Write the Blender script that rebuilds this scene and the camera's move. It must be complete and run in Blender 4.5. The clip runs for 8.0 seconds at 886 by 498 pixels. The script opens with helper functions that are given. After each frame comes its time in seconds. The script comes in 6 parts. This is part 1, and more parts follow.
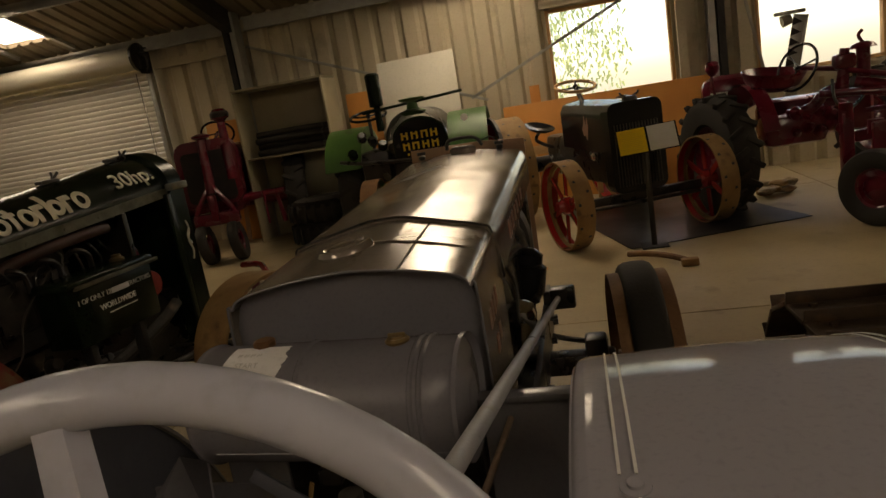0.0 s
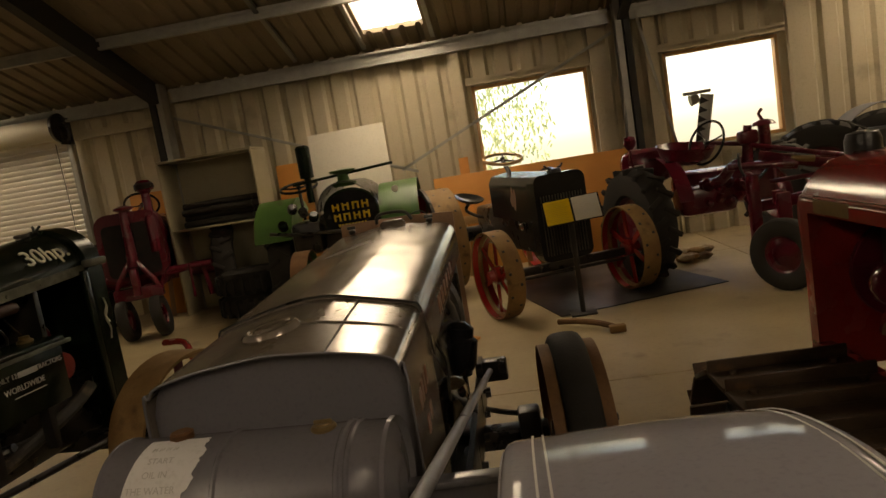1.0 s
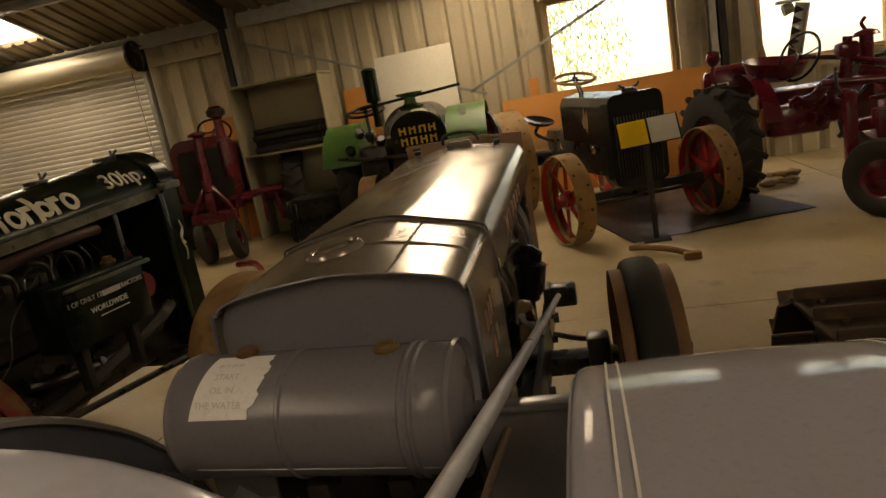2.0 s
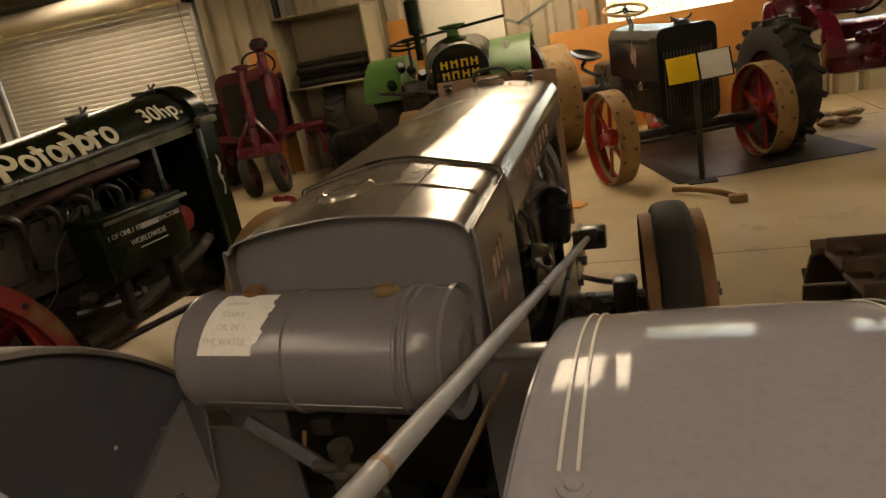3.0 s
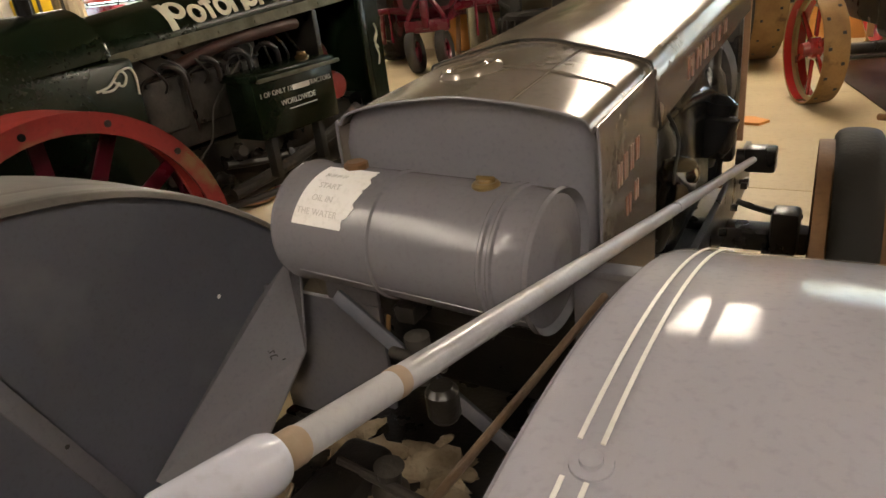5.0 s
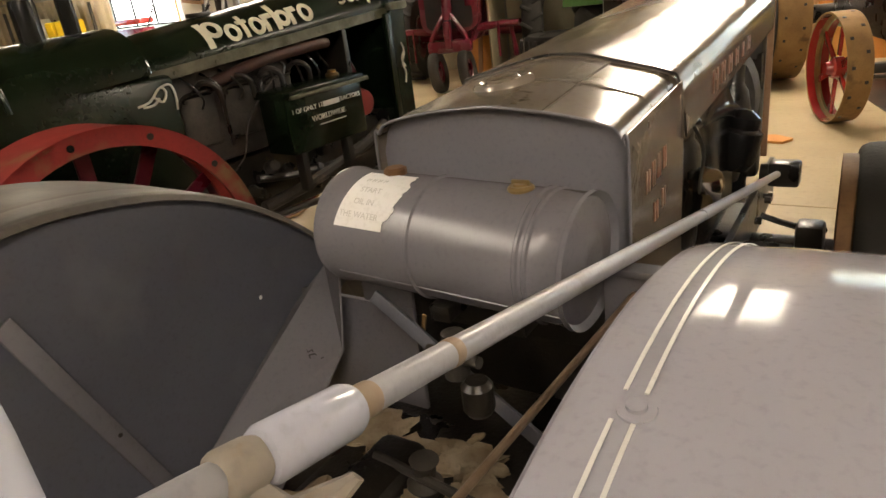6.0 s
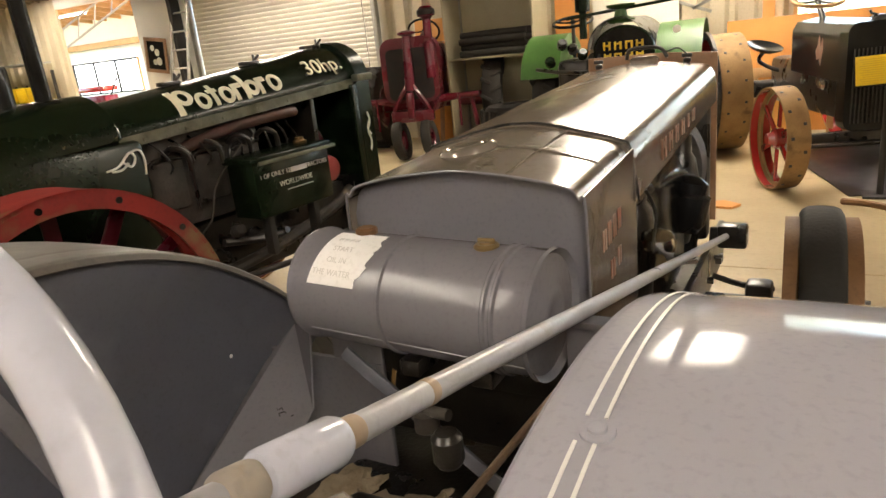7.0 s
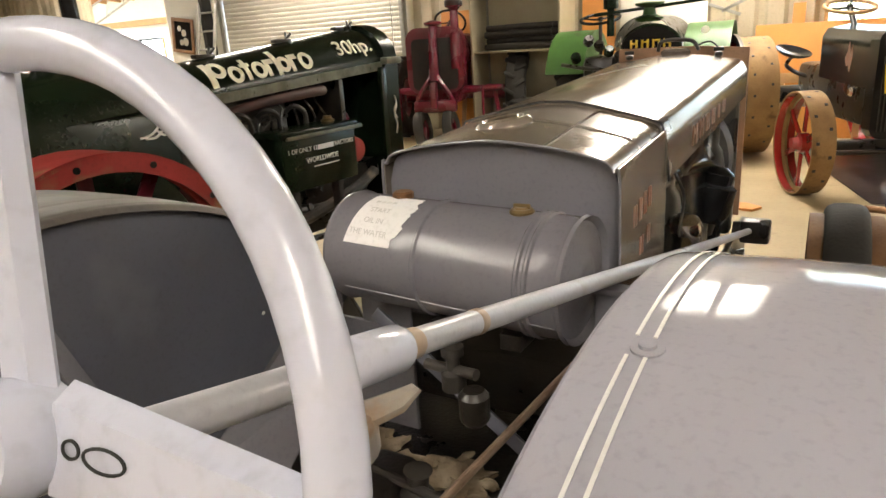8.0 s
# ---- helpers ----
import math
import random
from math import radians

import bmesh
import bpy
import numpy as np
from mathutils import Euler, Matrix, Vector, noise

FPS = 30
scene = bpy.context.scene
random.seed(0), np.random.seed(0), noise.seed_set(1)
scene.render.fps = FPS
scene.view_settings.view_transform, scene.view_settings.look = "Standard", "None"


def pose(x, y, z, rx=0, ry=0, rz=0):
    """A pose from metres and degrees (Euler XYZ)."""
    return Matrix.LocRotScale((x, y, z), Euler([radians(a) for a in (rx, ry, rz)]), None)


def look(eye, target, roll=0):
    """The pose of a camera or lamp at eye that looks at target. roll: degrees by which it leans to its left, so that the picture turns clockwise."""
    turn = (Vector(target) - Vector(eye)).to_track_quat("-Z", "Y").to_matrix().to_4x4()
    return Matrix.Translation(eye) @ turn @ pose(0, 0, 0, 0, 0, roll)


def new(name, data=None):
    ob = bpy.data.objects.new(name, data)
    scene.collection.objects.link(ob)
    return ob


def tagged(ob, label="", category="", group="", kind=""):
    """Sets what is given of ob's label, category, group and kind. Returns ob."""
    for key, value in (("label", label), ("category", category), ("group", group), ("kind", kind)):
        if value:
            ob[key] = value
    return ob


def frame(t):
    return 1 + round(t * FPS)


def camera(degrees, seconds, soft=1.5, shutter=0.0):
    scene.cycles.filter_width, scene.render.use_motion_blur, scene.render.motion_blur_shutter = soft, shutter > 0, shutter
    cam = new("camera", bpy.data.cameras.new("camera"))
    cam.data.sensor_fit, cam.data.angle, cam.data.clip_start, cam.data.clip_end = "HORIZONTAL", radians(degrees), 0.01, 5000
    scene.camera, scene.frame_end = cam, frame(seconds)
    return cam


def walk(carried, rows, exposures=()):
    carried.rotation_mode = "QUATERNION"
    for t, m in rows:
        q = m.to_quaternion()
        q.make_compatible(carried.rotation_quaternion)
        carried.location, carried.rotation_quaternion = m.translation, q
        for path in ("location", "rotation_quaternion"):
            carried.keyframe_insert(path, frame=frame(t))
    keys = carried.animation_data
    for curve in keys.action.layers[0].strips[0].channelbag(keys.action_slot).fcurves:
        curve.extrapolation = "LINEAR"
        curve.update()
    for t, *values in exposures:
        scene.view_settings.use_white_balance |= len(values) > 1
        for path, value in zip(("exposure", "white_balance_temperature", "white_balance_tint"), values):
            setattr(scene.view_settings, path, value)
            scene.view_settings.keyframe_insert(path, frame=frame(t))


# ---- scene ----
cam = camera(66.8, 8.0)
PATH = [
    (0, (0.545, -1.379, 1.622), (0.119, 0.53, 1.208), -9.6),
    (0.5, (0.555, -1.357, 1.651), (0.168, 0.562, 1.243), -10.9),
    (1, (0.56, -1.371, 1.645), (0.355, 0.603, 1.395), -9.4),
    (1.5, (0.553, -1.355, 1.635), (0.256, 0.59, 1.28), -9.0),
    (1.7, (0.542, -1.323, 1.622), (0.173, 0.607, 1.245), -9.6),
    (2.8, (0.616, -1.284, 1.612), (0.092, 0.558, 1.035), -10.7),
    (3, (0.633, -1.271, 1.615), (0.047, 0.549, 1.03), -10.5),
    (3.5, (0.666, -1.203, 1.588), (-0.115, 0.48, 0.839), -10.1),
    (4, (0.681, -1.172, 1.581), (-0.235, 0.421, 0.79), -8.0),
    (4.5, (0.679, -1.132, 1.57), (-0.262, 0.425, 0.738), -6.8),
    (5, (0.673, -1.135, 1.567), (-0.319, 0.398, 0.751), -7.2),
    (5.2, (0.671, -1.15, 1.567), (-0.377, 0.358, 0.776), -7.6),
    (6.3, (0.692, -1.233, 1.561), (-0.349, 0.32, 0.851), -7.1),
    (6.5, (0.7, -1.248, 1.569), (-0.31, 0.357, 0.934), -7.2),
    (7, (0.702, -1.273, 1.568), (-0.265, 0.377, 0.983), -6.3),
    (7.5, (0.69, -1.308, 1.546), (-0.312, 0.32, 0.959), -5.0),
    (8, (0.685, -1.344, 1.521), (-0.313, 0.284, 0.926), -3.8),
]
EXPOSURES = [(0.0, 1.92, 8300, 15), (1.7, 2.34, 9000, 15), (2.9, 2.95, 8800, 15), (3.5, 3.5, 7700, 14), (4.5, 3.9, 6900, 13), (6.3, 4.12, 7100, 13), (8.0, 4.4, 6500, 11)]
walk(cam, [(t, look(eye, target, roll)) for t, eye, target, roll in PATH], EXPOSURES)

# ---- world, sun and daylight ----
# the plan below is drawn in units of K metres
K = 1.2
S = Matrix.Diagonal((K, K, K, 1))
BACK = 7.5
EAVE, PITCH, RIDGE_Y = 2.89, 0.306, -0.4


def roof_z(y):
    return EAVE + PITCH * (BACK - abs(y - RIDGE_Y) - RIDGE_Y) if y < RIDGE_Y else EAVE + PITCH * (BACK - y)


world = bpy.data.worlds.new("sky")
scene.world = world
world.use_nodes = True
sky = world.node_tree.nodes.new("ShaderNodeTexSky")
sky.sky_type, sky.sun_disc = "NISHITA", False
sky.sun_elevation, sky.sun_rotation = radians(64), radians(149)
backing = world.node_tree.nodes["Background"]
backing.inputs["Strength"].default_value = 0.12
world.node_tree.links.new(sky.outputs[0], backing.inputs["Color"])

sun_data = bpy.data.lights.new("sun", "SUN")
sun_data.energy, sun_data.angle, sun_data.color = 4.5, radians(0.6), (1.0, 0.95, 0.87)
sun = new("sun", sun_data)
sun.matrix_basis = look((3, -3, 12), (0, 2, 0))

DAY = (1.0, 0.90, 0.70)


def daylight(name, centre, target, width, height, power, colour=DAY):
    data = bpy.data.lights.new(name, "AREA")
    data.shape, data.size, data.size_y, data.energy, data.color = "RECTANGLE", width * K, height * K, power * 0.1 * K * K, colour
    ob = new(name, data)
    ob.matrix_basis = look(Vector(centre) * K, Vector(target) * K)
    return ob


WINDOWS = [(0.25, 1.69, 1.12, 2.245), (2.61, 3.965, 1.075, 2.245)]
for x0, x1, z0, z1 in WINDOWS:
    daylight("window_daylight", ((x0 + x1) / 2, BACK + 0.75, 2.75), ((x0 + x1) / 2, BACK - 1.2, 0.6), x1 - x0, 0.8, 60)

# the first, at x -12.6, is an added skylight to brighten the far west wall
SKYLIGHTS = [(-12.6, -11.85), (-6.85, -6.1), (-0.9, -0.18), (4.9, 5.65)]
SKY_Y0, SKY_Y1 = 4.9, 7.05
for x0, x1 in SKYLIGHTS:
    ym = (SKY_Y0 + SKY_Y1) / 2
    nrm = Vector((0, -PITCH, -1)).normalized()
    c = Vector(((x0 + x1) / 2, ym, roof_z(ym) + 0.05))
    data = bpy.data.lights.new("skylight_daylight", "AREA")
    data.shape, data.size, data.size_y, data.energy, data.color = "RECTANGLE", (x1 - x0 - 0.06) * K, (SKY_Y1 - SKY_Y0) * 1.045 * K, 13 if x0 > -6 else 10, DAY
    lamp = new("skylight_daylight", data)
    lamp.matrix_basis = Matrix.Translation(c * K) @ Matrix.Rotation(-math.atan(PITCH), 4, "X")
    # extra lamp above the roof, added only to make the translucent sheet look bright
    above = bpy.data.lights.new("roof_sheet_brightener", "AREA")
    above.shape, above.size, above.size_y, above.energy, above.color = "RECTANGLE", (x1 - x0) * K, (SKY_Y1 - SKY_Y0) * K, 5, (1, 1, 1)
    lamp = new("roof_sheet_brightener", above)
    lamp.matrix_basis = Matrix.Translation(c * K + Vector((0, 0.15, 0.5))) @ Matrix.Rotation(-math.atan(PITCH), 4, "X")
# two added skylight lamps behind the camera, unseen, to brighten the near tractor
for x0, x1 in [(-3.9, -3.15), (2.6, 3.35)]:
    ym = -4.2
    data = bpy.data.lights.new("skylight_daylight", "AREA")
    data.shape, data.size, data.size_y, data.energy, data.color = "RECTANGLE", (x1 - x0 - 0.06) * K, 3.9 * K, 10, DAY
    lamp = new("skylight_daylight", data)
    lamp.matrix_basis = Matrix.Translation(Vector(((x0 + x1) / 2, ym, roof_z(ym) + 0.05)) * K) @ Matrix.Rotation(math.atan(PITCH), 4, "X")
# added fill lamp under the next room's ceiling; no opening is there
daylight("far_room_fill", (-12.5, 10.5, 3.2), (-12.5, 10.5, 0), 1.2, 0.4, 480, (1.0, 0.95, 0.86))


# ---- materials ----
def material(name, colour, rough=0.5, metal=0.0, second=None, grain=6.0, fine=90.0, amount=0.5, bump=0.08, stain=None, stain_scale=2.2,
             stain_cut=0.6, coat=0.0, per_piece=0.0, rough_var=0.15):
    m = bpy.data.materials.new(name)
    m.use_nodes = True
    nt = m.node_tree
    bsdf = nt.nodes["Principled BSDF"]
    coord = nt.nodes.new("ShaderNodeTexCoord")

    def tex(scale, detail):
        n = nt.nodes.new("ShaderNodeTexNoise")
        n.inputs["Scale"].default_value, n.inputs["Detail"].default_value = scale, detail
        nt.links.new(coord.outputs["Object"], n.inputs["Vector"])
        return n

    def mixed(a, b, f):
        n = nt.nodes.new("ShaderNodeMix")
        n.data_type = "RGBA"
        for socket, v in ((n.inputs[6], a), (n.inputs[7], b)):
            if isinstance(v, tuple):
                socket.default_value = (*v, 1)
            else:
                nt.links.new(v, socket)
        nt.links.new(f, n.inputs[0])
        return n.outputs[2]

    def ramp(v, lo, hi, top=1.0):
        n = nt.nodes.new("ShaderNodeMapRange")
        n.inputs["From Min"].default_value, n.inputs["From Max"].default_value, n.inputs["To Max"].default_value = lo, hi, top
        nt.links.new(v, n.inputs["Value"])
        return n.outputs[0]

    big, small = tex(grain, 6), tex(fine, 4)
    second = second or tuple(c * 0.72 for c in colour)
    col = mixed(colour, second, ramp(big.outputs["Fac"], 0.35, 0.68, amount))
    col = mixed(col, tuple(c * 0.8 for c in second), ramp(small.outputs["Fac"], 0.52, 0.8, 0.5))
    if stain:
        col = mixed(col, stain, ramp(tex(stain_scale, 8).outputs["Fac"], stain_cut, stain_cut + 0.12, 0.85))
    if per_piece:
        info = nt.nodes.new("ShaderNodeObjectInfo")
        col = mixed(col, tuple(c * (1 - per_piece) for c in second), info.outputs["Random"])
    nt.links.new(col, bsdf.inputs["Base Color"])
    rg = nt.nodes.new("ShaderNodeMapRange")
    rg.inputs["To Min"].default_value, rg.inputs["To Max"].default_value = max(0.03, rough - rough_var), min(1, rough + rough_var)
    nt.links.new(big.outputs["Fac"], rg.inputs["Value"])
    nt.links.new(rg.outputs[0], bsdf.inputs["Roughness"])
    bsdf.inputs["Metallic"].default_value = metal
    bsdf.inputs["Coat Weight"].default_value = coat
    bsdf.inputs["Specular IOR Level"].default_value = 0.5 if rough < 0.38 else 0.3
    bsdf.inputs["Coat Roughness"].default_value = 0.12
    if bump:
        b = nt.nodes.new("ShaderNodeBump")
        b.inputs["Strength"].default_value, b.inputs["Distance"].default_value = bump, 0.01
        add = nt.nodes.new("ShaderNodeMath")
        nt.links.new(big.outputs["Fac"], add.inputs[0])
        nt.links.new(small.outputs["Fac"], add.inputs[1])
        nt.links.new(add.outputs[0], b.inputs["Height"])
        nt.links.new(b.outputs[0], bsdf.inputs["Normal"])
    return m


GREY = material("grey_paint", (0.40, 0.39, 0.435), 0.1, 0.0, (0.37, 0.36, 0.40), 4, 140, 0.6, 0.004, stain=(0.415, 0.4, 0.43), stain_scale=9, stain_cut=0.68, rough_var=0.03)
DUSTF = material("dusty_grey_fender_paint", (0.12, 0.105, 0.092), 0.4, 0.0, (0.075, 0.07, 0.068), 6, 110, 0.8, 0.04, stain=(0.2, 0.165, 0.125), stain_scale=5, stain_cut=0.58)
PALE = material("pale_grey_paint", (0.38, 0.375, 0.40), 0.32, 0.0, (0.31, 0.305, 0.32), 6, 120, 0.6, 0.03, stain=(0.26, 0.2, 0.13), stain_scale=7, stain_cut=0.68)
HOODM = material("worn_grey_sheet_metal", (0.33, 0.285, 0.24), 0.22, 0.5, (0.24, 0.205, 0.175), 4, 70, 0.8, 0.03, stain=(0.19, 0.16, 0.135), stain_scale=6, stain_cut=0.62)
SLATE = material("slate_grey", (0.1, 0.102, 0.125), 0.36, 0.0, (0.08, 0.081, 0.098), 4, 120, 0.6, 0.02, stain=(0.13, 0.13, 0.15), stain_scale=4, stain_cut=0.62)
WHEELG = material("glossy_pale_grey_paint", (0.54, 0.555, 0.65), 0.2, 0.0, (0.49, 0.5, 0.58), 8, 100, 0.6, 0.02, stain=(0.42, 0.14, 0.04), stain_scale=14, stain_cut=0.74)
BLACK = material("oily_black_iron", (0.009, 0.008, 0.008), 0.3, 0.0, (0.035, 0.028, 0.022), 9, 120, 0.7, 0.15)
BLACKP = material("black_paint", (0.009, 0.009, 0.01), 0.22, 0.0, (0.014, 0.014, 0.014), 6, 120, 0.5, 0.03)
COREM = material("dark_radiator_core", (0.012, 0.010, 0.010), 0.7, 0.0, (0.03, 0.02, 0.018), 12, 200, 0.7, 0.2)
RUST = material("rusty_steel", (0.2, 0.105, 0.045), 0.62, 0.25, (0.12, 0.06, 0.03), 7, 80, 0.8, 0.15, stain=(0.06, 0.035, 0.025), stain_scale=5)
TRACKM = material("dark_rusty_track_steel", (0.07, 0.042, 0.024), 0.5, 0.3, (0.04, 0.026, 0.018), 7, 80, 0.8, 0.15, stain=(0.16, 0.085, 0.04), stain_scale=6, stain_cut=0.58)
OCHRE = material("ochre_rusted_steel", (0.29, 0.175, 0.07), 0.6, 0.1, (0.2, 0.11, 0.045), 7, 80, 0.8, 0.12, stain=(0.12, 0.07, 0.03), stain_scale=9)
RUBBER = material("worn_rubber", (0.022, 0.019, 0.016), 0.75, 0.0, (0.03, 0.026, 0.022), 7, 70, 0.8, 0.2)
GREEN = material("dark_green_paint", (0.007, 0.014, 0.007), 0.22, 0.0, (0.005, 0.009, 0.005), 4, 90, 0.6, 0.004, rough_var=0.04)
GREENB = material("bright_green_paint", (0.055, 0.125, 0.03), 0.4, 0.0, (0.035, 0.085, 0.022), 5, 90, 0.6, 0.03, stain=(0.05, 0.07, 0.03), stain_scale=6)
DKRED = material("maroon_and_shaded_red_paint", (0.12, 0.008, 0.02), 0.28, 0.0, (0.075, 0.006, 0.013), 5, 90, 0.6, 0.04, coat=0.3)
RED = material("red_paint", (0.32, 0.022, 0.02), 0.25, 0.0, (0.22, 0.017, 0.016), 4, 90, 0.6, 0.03, coat=0.4)
RIMRED = material("faded_red_paint", (0.33, 0.035, 0.03), 0.5, 0.0, (0.2, 0.03, 0.025), 5, 80, 0.7, 0.06, stain=(0.26, 0.17, 0.08), stain_scale=5, stain_cut=0.57)
CHROME = material("bare_bright_steel", (0.72, 0.69, 0.64), 0.16, 1.0, (0.35, 0.33, 0.3), 9, 120, 0.5, 0.04)
WORN = material("worn_paint_edge", (0.17, 0.165, 0.13), 0.45, 0.3, (0.07, 0.075, 0.05), 16, 90, 0.9, 0.06)
TAN = material("chipped_tan_primer", (0.36, 0.28, 0.20), 0.5, 0.0, (0.30, 0.2, 0.13), 30, 90, 0.9, 0.05, stain=(0.4, 0.4, 0.43), stain_scale=30, stain_cut=0.55)
TANKM = material("tank_grey_paint", (0.18, 0.173, 0.192), 0.26, 0.0, (0.165, 0.157, 0.174), 7, 120, 0.5, 0.012, stain=(0.21, 0.2, 0.21), stain_scale=11, stain_cut=0.7, rough_var=0.03)
STEEL = material("galvanised_steel", (0.42, 0.41, 0.38), 0.42, 0.7, (0.33, 0.32, 0.3), 7, 60, 0.7, 0.04)
BEIGE = material("beige_steel_cladding", (0.56, 0.49, 0.36), 0.45, 0.05, (0.48, 0.42, 0.3), 1.5, 40, 0.6, 0.03, stain=(0.30, 0.25, 0.18), stain_scale=1.4)
ROOFM = material("dusty_roof_cladding", (0.26, 0.21, 0.15), 0.6, 0.1, (0.2, 0.16, 0.11), 1.4, 40, 0.6, 0.03)
DARKST = material("dark_painted_steel", (0.03, 0.028, 0.026), 0.5, 0.2, (0.045, 0.04, 0.035), 4, 60, 0.6, 0.05)
SLAT = material("cream_roller_slats", (0.60, 0.56, 0.46), 0.42, 0.1, (0.52, 0.48, 0.39), 2.5, 60, 0.6, 0.03, per_piece=0.08)
WHITE = material("white_painted_wall", (0.78, 0.77, 0.73), 0.6, 0.0, (0.7, 0.69, 0.64), 1.5, 50, 0.6, 0.03)
WHITEB = material("white_board", (0.74, 0.70, 0.60), 0.5, 0.0, (0.66, 0.62, 0.52), 3, 60, 0.6, 0.02)
CREAM = material("cream_cabinet_board", (0.40, 0.35, 0.24), 0.55, 0.0, (0.32, 0.28, 0.19), 3, 60, 0.6, 0.03)
ORANGE = material("orange_particle_board", (0.62, 0.27, 0.07), 0.6, 0.0, (0.52, 0.22, 0.06), 3, 130, 0.7, 0.05)
TIMBER = material("pale_pine", (0.55, 0.34, 0.16), 0.55, 0.0, (0.44, 0.25, 0.11), 4, 60, 0.7, 0.06)
PLY = material("brown_plywood", (0.34, 0.20, 0.12), 0.6, 0.0, (0.26, 0.15, 0.09), 5, 80, 0.7, 0.05)
CONCRETE = material("sealed_concrete", (0.42, 0.33, 0.19), 0.42, 0.0, (0.35, 0.275, 0.17), 1.6, 30, 0.8, 0.04, stain=(0.2, 0.145, 0.085), stain_scale=2.4, stain_cut=0.6)
MATM = material("black_rubber_mat", (0.02, 0.019, 0.018), 0.35, 0.0, (0.035, 0.03, 0.027), 3, 60, 0.8, 0.1)
PAPER = material("white_paper", (0.88, 0.87, 0.86), 0.7, 0.0, (0.78, 0.76, 0.73), 8, 120, 0.4, 0.02)
INK = material("faint_pencil", (0.68, 0.66, 0.64), 0.7, bump=0)
PEN = material("black_marker", (0.02, 0.02, 0.02), 0.6, bump=0)
YELLOW = material("yellow_card", (0.75, 0.50, 0.02), 0.45, 0.0, (0.7, 0.45, 0.02), 4, 80, 0.4, 0.01)
CARD = material("grey_white_card", (0.6, 0.58, 0.52), 0.5, 0.0, (0.56, 0.54, 0.48), 4, 80, 0.4, 0.01)
CREAMP = material("cream_lettering", (0.72, 0.68, 0.54), 0.4, 0.0, (0.66, 0.62, 0.48), 9, 80, 0.5, 0.01)
YELLOWP = material("yellow_lettering", (0.62, 0.42, 0.03), 0.4, 0.0, (0.5, 0.32, 0.03), 9, 80, 0.5, 0.01)
REDP = material("worn_red_lettering", (0.35, 0.16, 0.11), 0.35, 0.2, (0.31, 0.23, 0.18), 22, 90, 1.0, 0.01, stain=(0.27, 0.19, 0.15), stain_scale=26, stain_cut=0.56)
STRIPE = material("white_pinstripe", (0.8, 0.79, 0.75), 0.35, 0.0, (0.74, 0.72, 0.68), 9, 90, 0.4, 0.0)
BRASS = material("old_brass", (0.30, 0.21, 0.10), 0.4, 0.8, (0.18, 0.12, 0.06), 9, 90, 0.7, 0.08)
DIRT = material("dusty_clay_crust", (0.42, 0.34, 0.24), 0.85, 0.0, (0.22, 0.16, 0.1), 14, 90, 0.8, 0.3)
RODTAN = material("rust_tinted_tan_rod", (0.30, 0.215, 0.15), 0.5, 0.2, (0.22, 0.14, 0.09), 20, 90, 0.8, 0.06)
CLAMPM = material("dusty_grey_casting", (0.36, 0.31, 0.25), 0.65, 0.0, (0.27, 0.25, 0.25), 18, 90, 0.9, 0.15, stain=(0.3, 0.17, 0.09), stain_scale=22, stain_cut=0.6)
DIRTY = material("dirty_grey_casting", (0.055, 0.047, 0.04), 0.6, 0.1, (0.045, 0.04, 0.036), 10, 90, 0.9, 0.2, stain=(0.22, 0.17, 0.115), stain_scale=7, stain_cut=0.62)
ENGINE = material("weathered_engine_iron", (0.085, 0.075, 0.068), 0.6, 0.1, (0.03, 0.028, 0.026), 9, 90, 0.9, 0.2)
COPPER = material("copper_brown_pipe", (0.06, 0.024, 0.018), 0.55, 0.0, (0.035, 0.018, 0.014), 12, 90, 0.7, 0.05)
LEAF = material("leaves", (0.26, 0.31, 0.13), 0.6, 0.0, (0.2, 0.26, 0.1), 3, 30, 0.7, 0.0)
thin = LEAF.node_tree.nodes.new("ShaderNodeBsdfTranslucent")
thin.inputs["Color"].default_value = (0.55, 0.62, 0.34, 1)
both = LEAF.node_tree.nodes.new("ShaderNodeMixShader")
both.inputs[0].default_value = 0.6
LEAF.node_tree.links.new(LEAF.node_tree.nodes["Principled BSDF"].outputs[0], both.inputs[1])
LEAF.node_tree.links.new(thin.outputs[0], both.inputs[2])
LEAF.node_tree.links.new(both.outputs[0], LEAF.node_tree.nodes["Material Output"].inputs["Surface"])
GRASS = material("grass", (0.10, 0.14, 0.05), 0.8, 0.0, (0.14, 0.14, 0.07), 1, 20, 0.7, 0.1)
BARK = material("bark", (0.12, 0.09, 0.06), 0.8, 0.0, (0.08, 0.06, 0.04), 8, 60, 0.7, 0.3)
GREY.node_tree.nodes["Principled BSDF"].inputs["Specular IOR Level"].default_value = 0.05
BLACKP.node_tree.nodes["Principled BSDF"].inputs["Specular IOR Level"].default_value = 0.3
GREEN.node_tree.nodes["Principled BSDF"].inputs["Specular IOR Level"].default_value = 0.28
DKRED.node_tree.nodes["Principled BSDF"].inputs["Specular IOR Level"].default_value = 0.35
GLASS = bpy.data.materials.new("window_glass")
GLASS.use_nodes = True
GLASS.node_tree.nodes["Principled BSDF"].inputs["Transmission Weight"].default_value = 1.0
GLASS.node_tree.nodes["Principled BSDF"].inputs["Roughness"].default_value = 0.0
GLASS.node_tree.nodes["Principled BSDF"].inputs["IOR"].default_value = 1.05
TUBE = bpy.data.materials.new("lit_tube")
TUBE.use_nodes = True
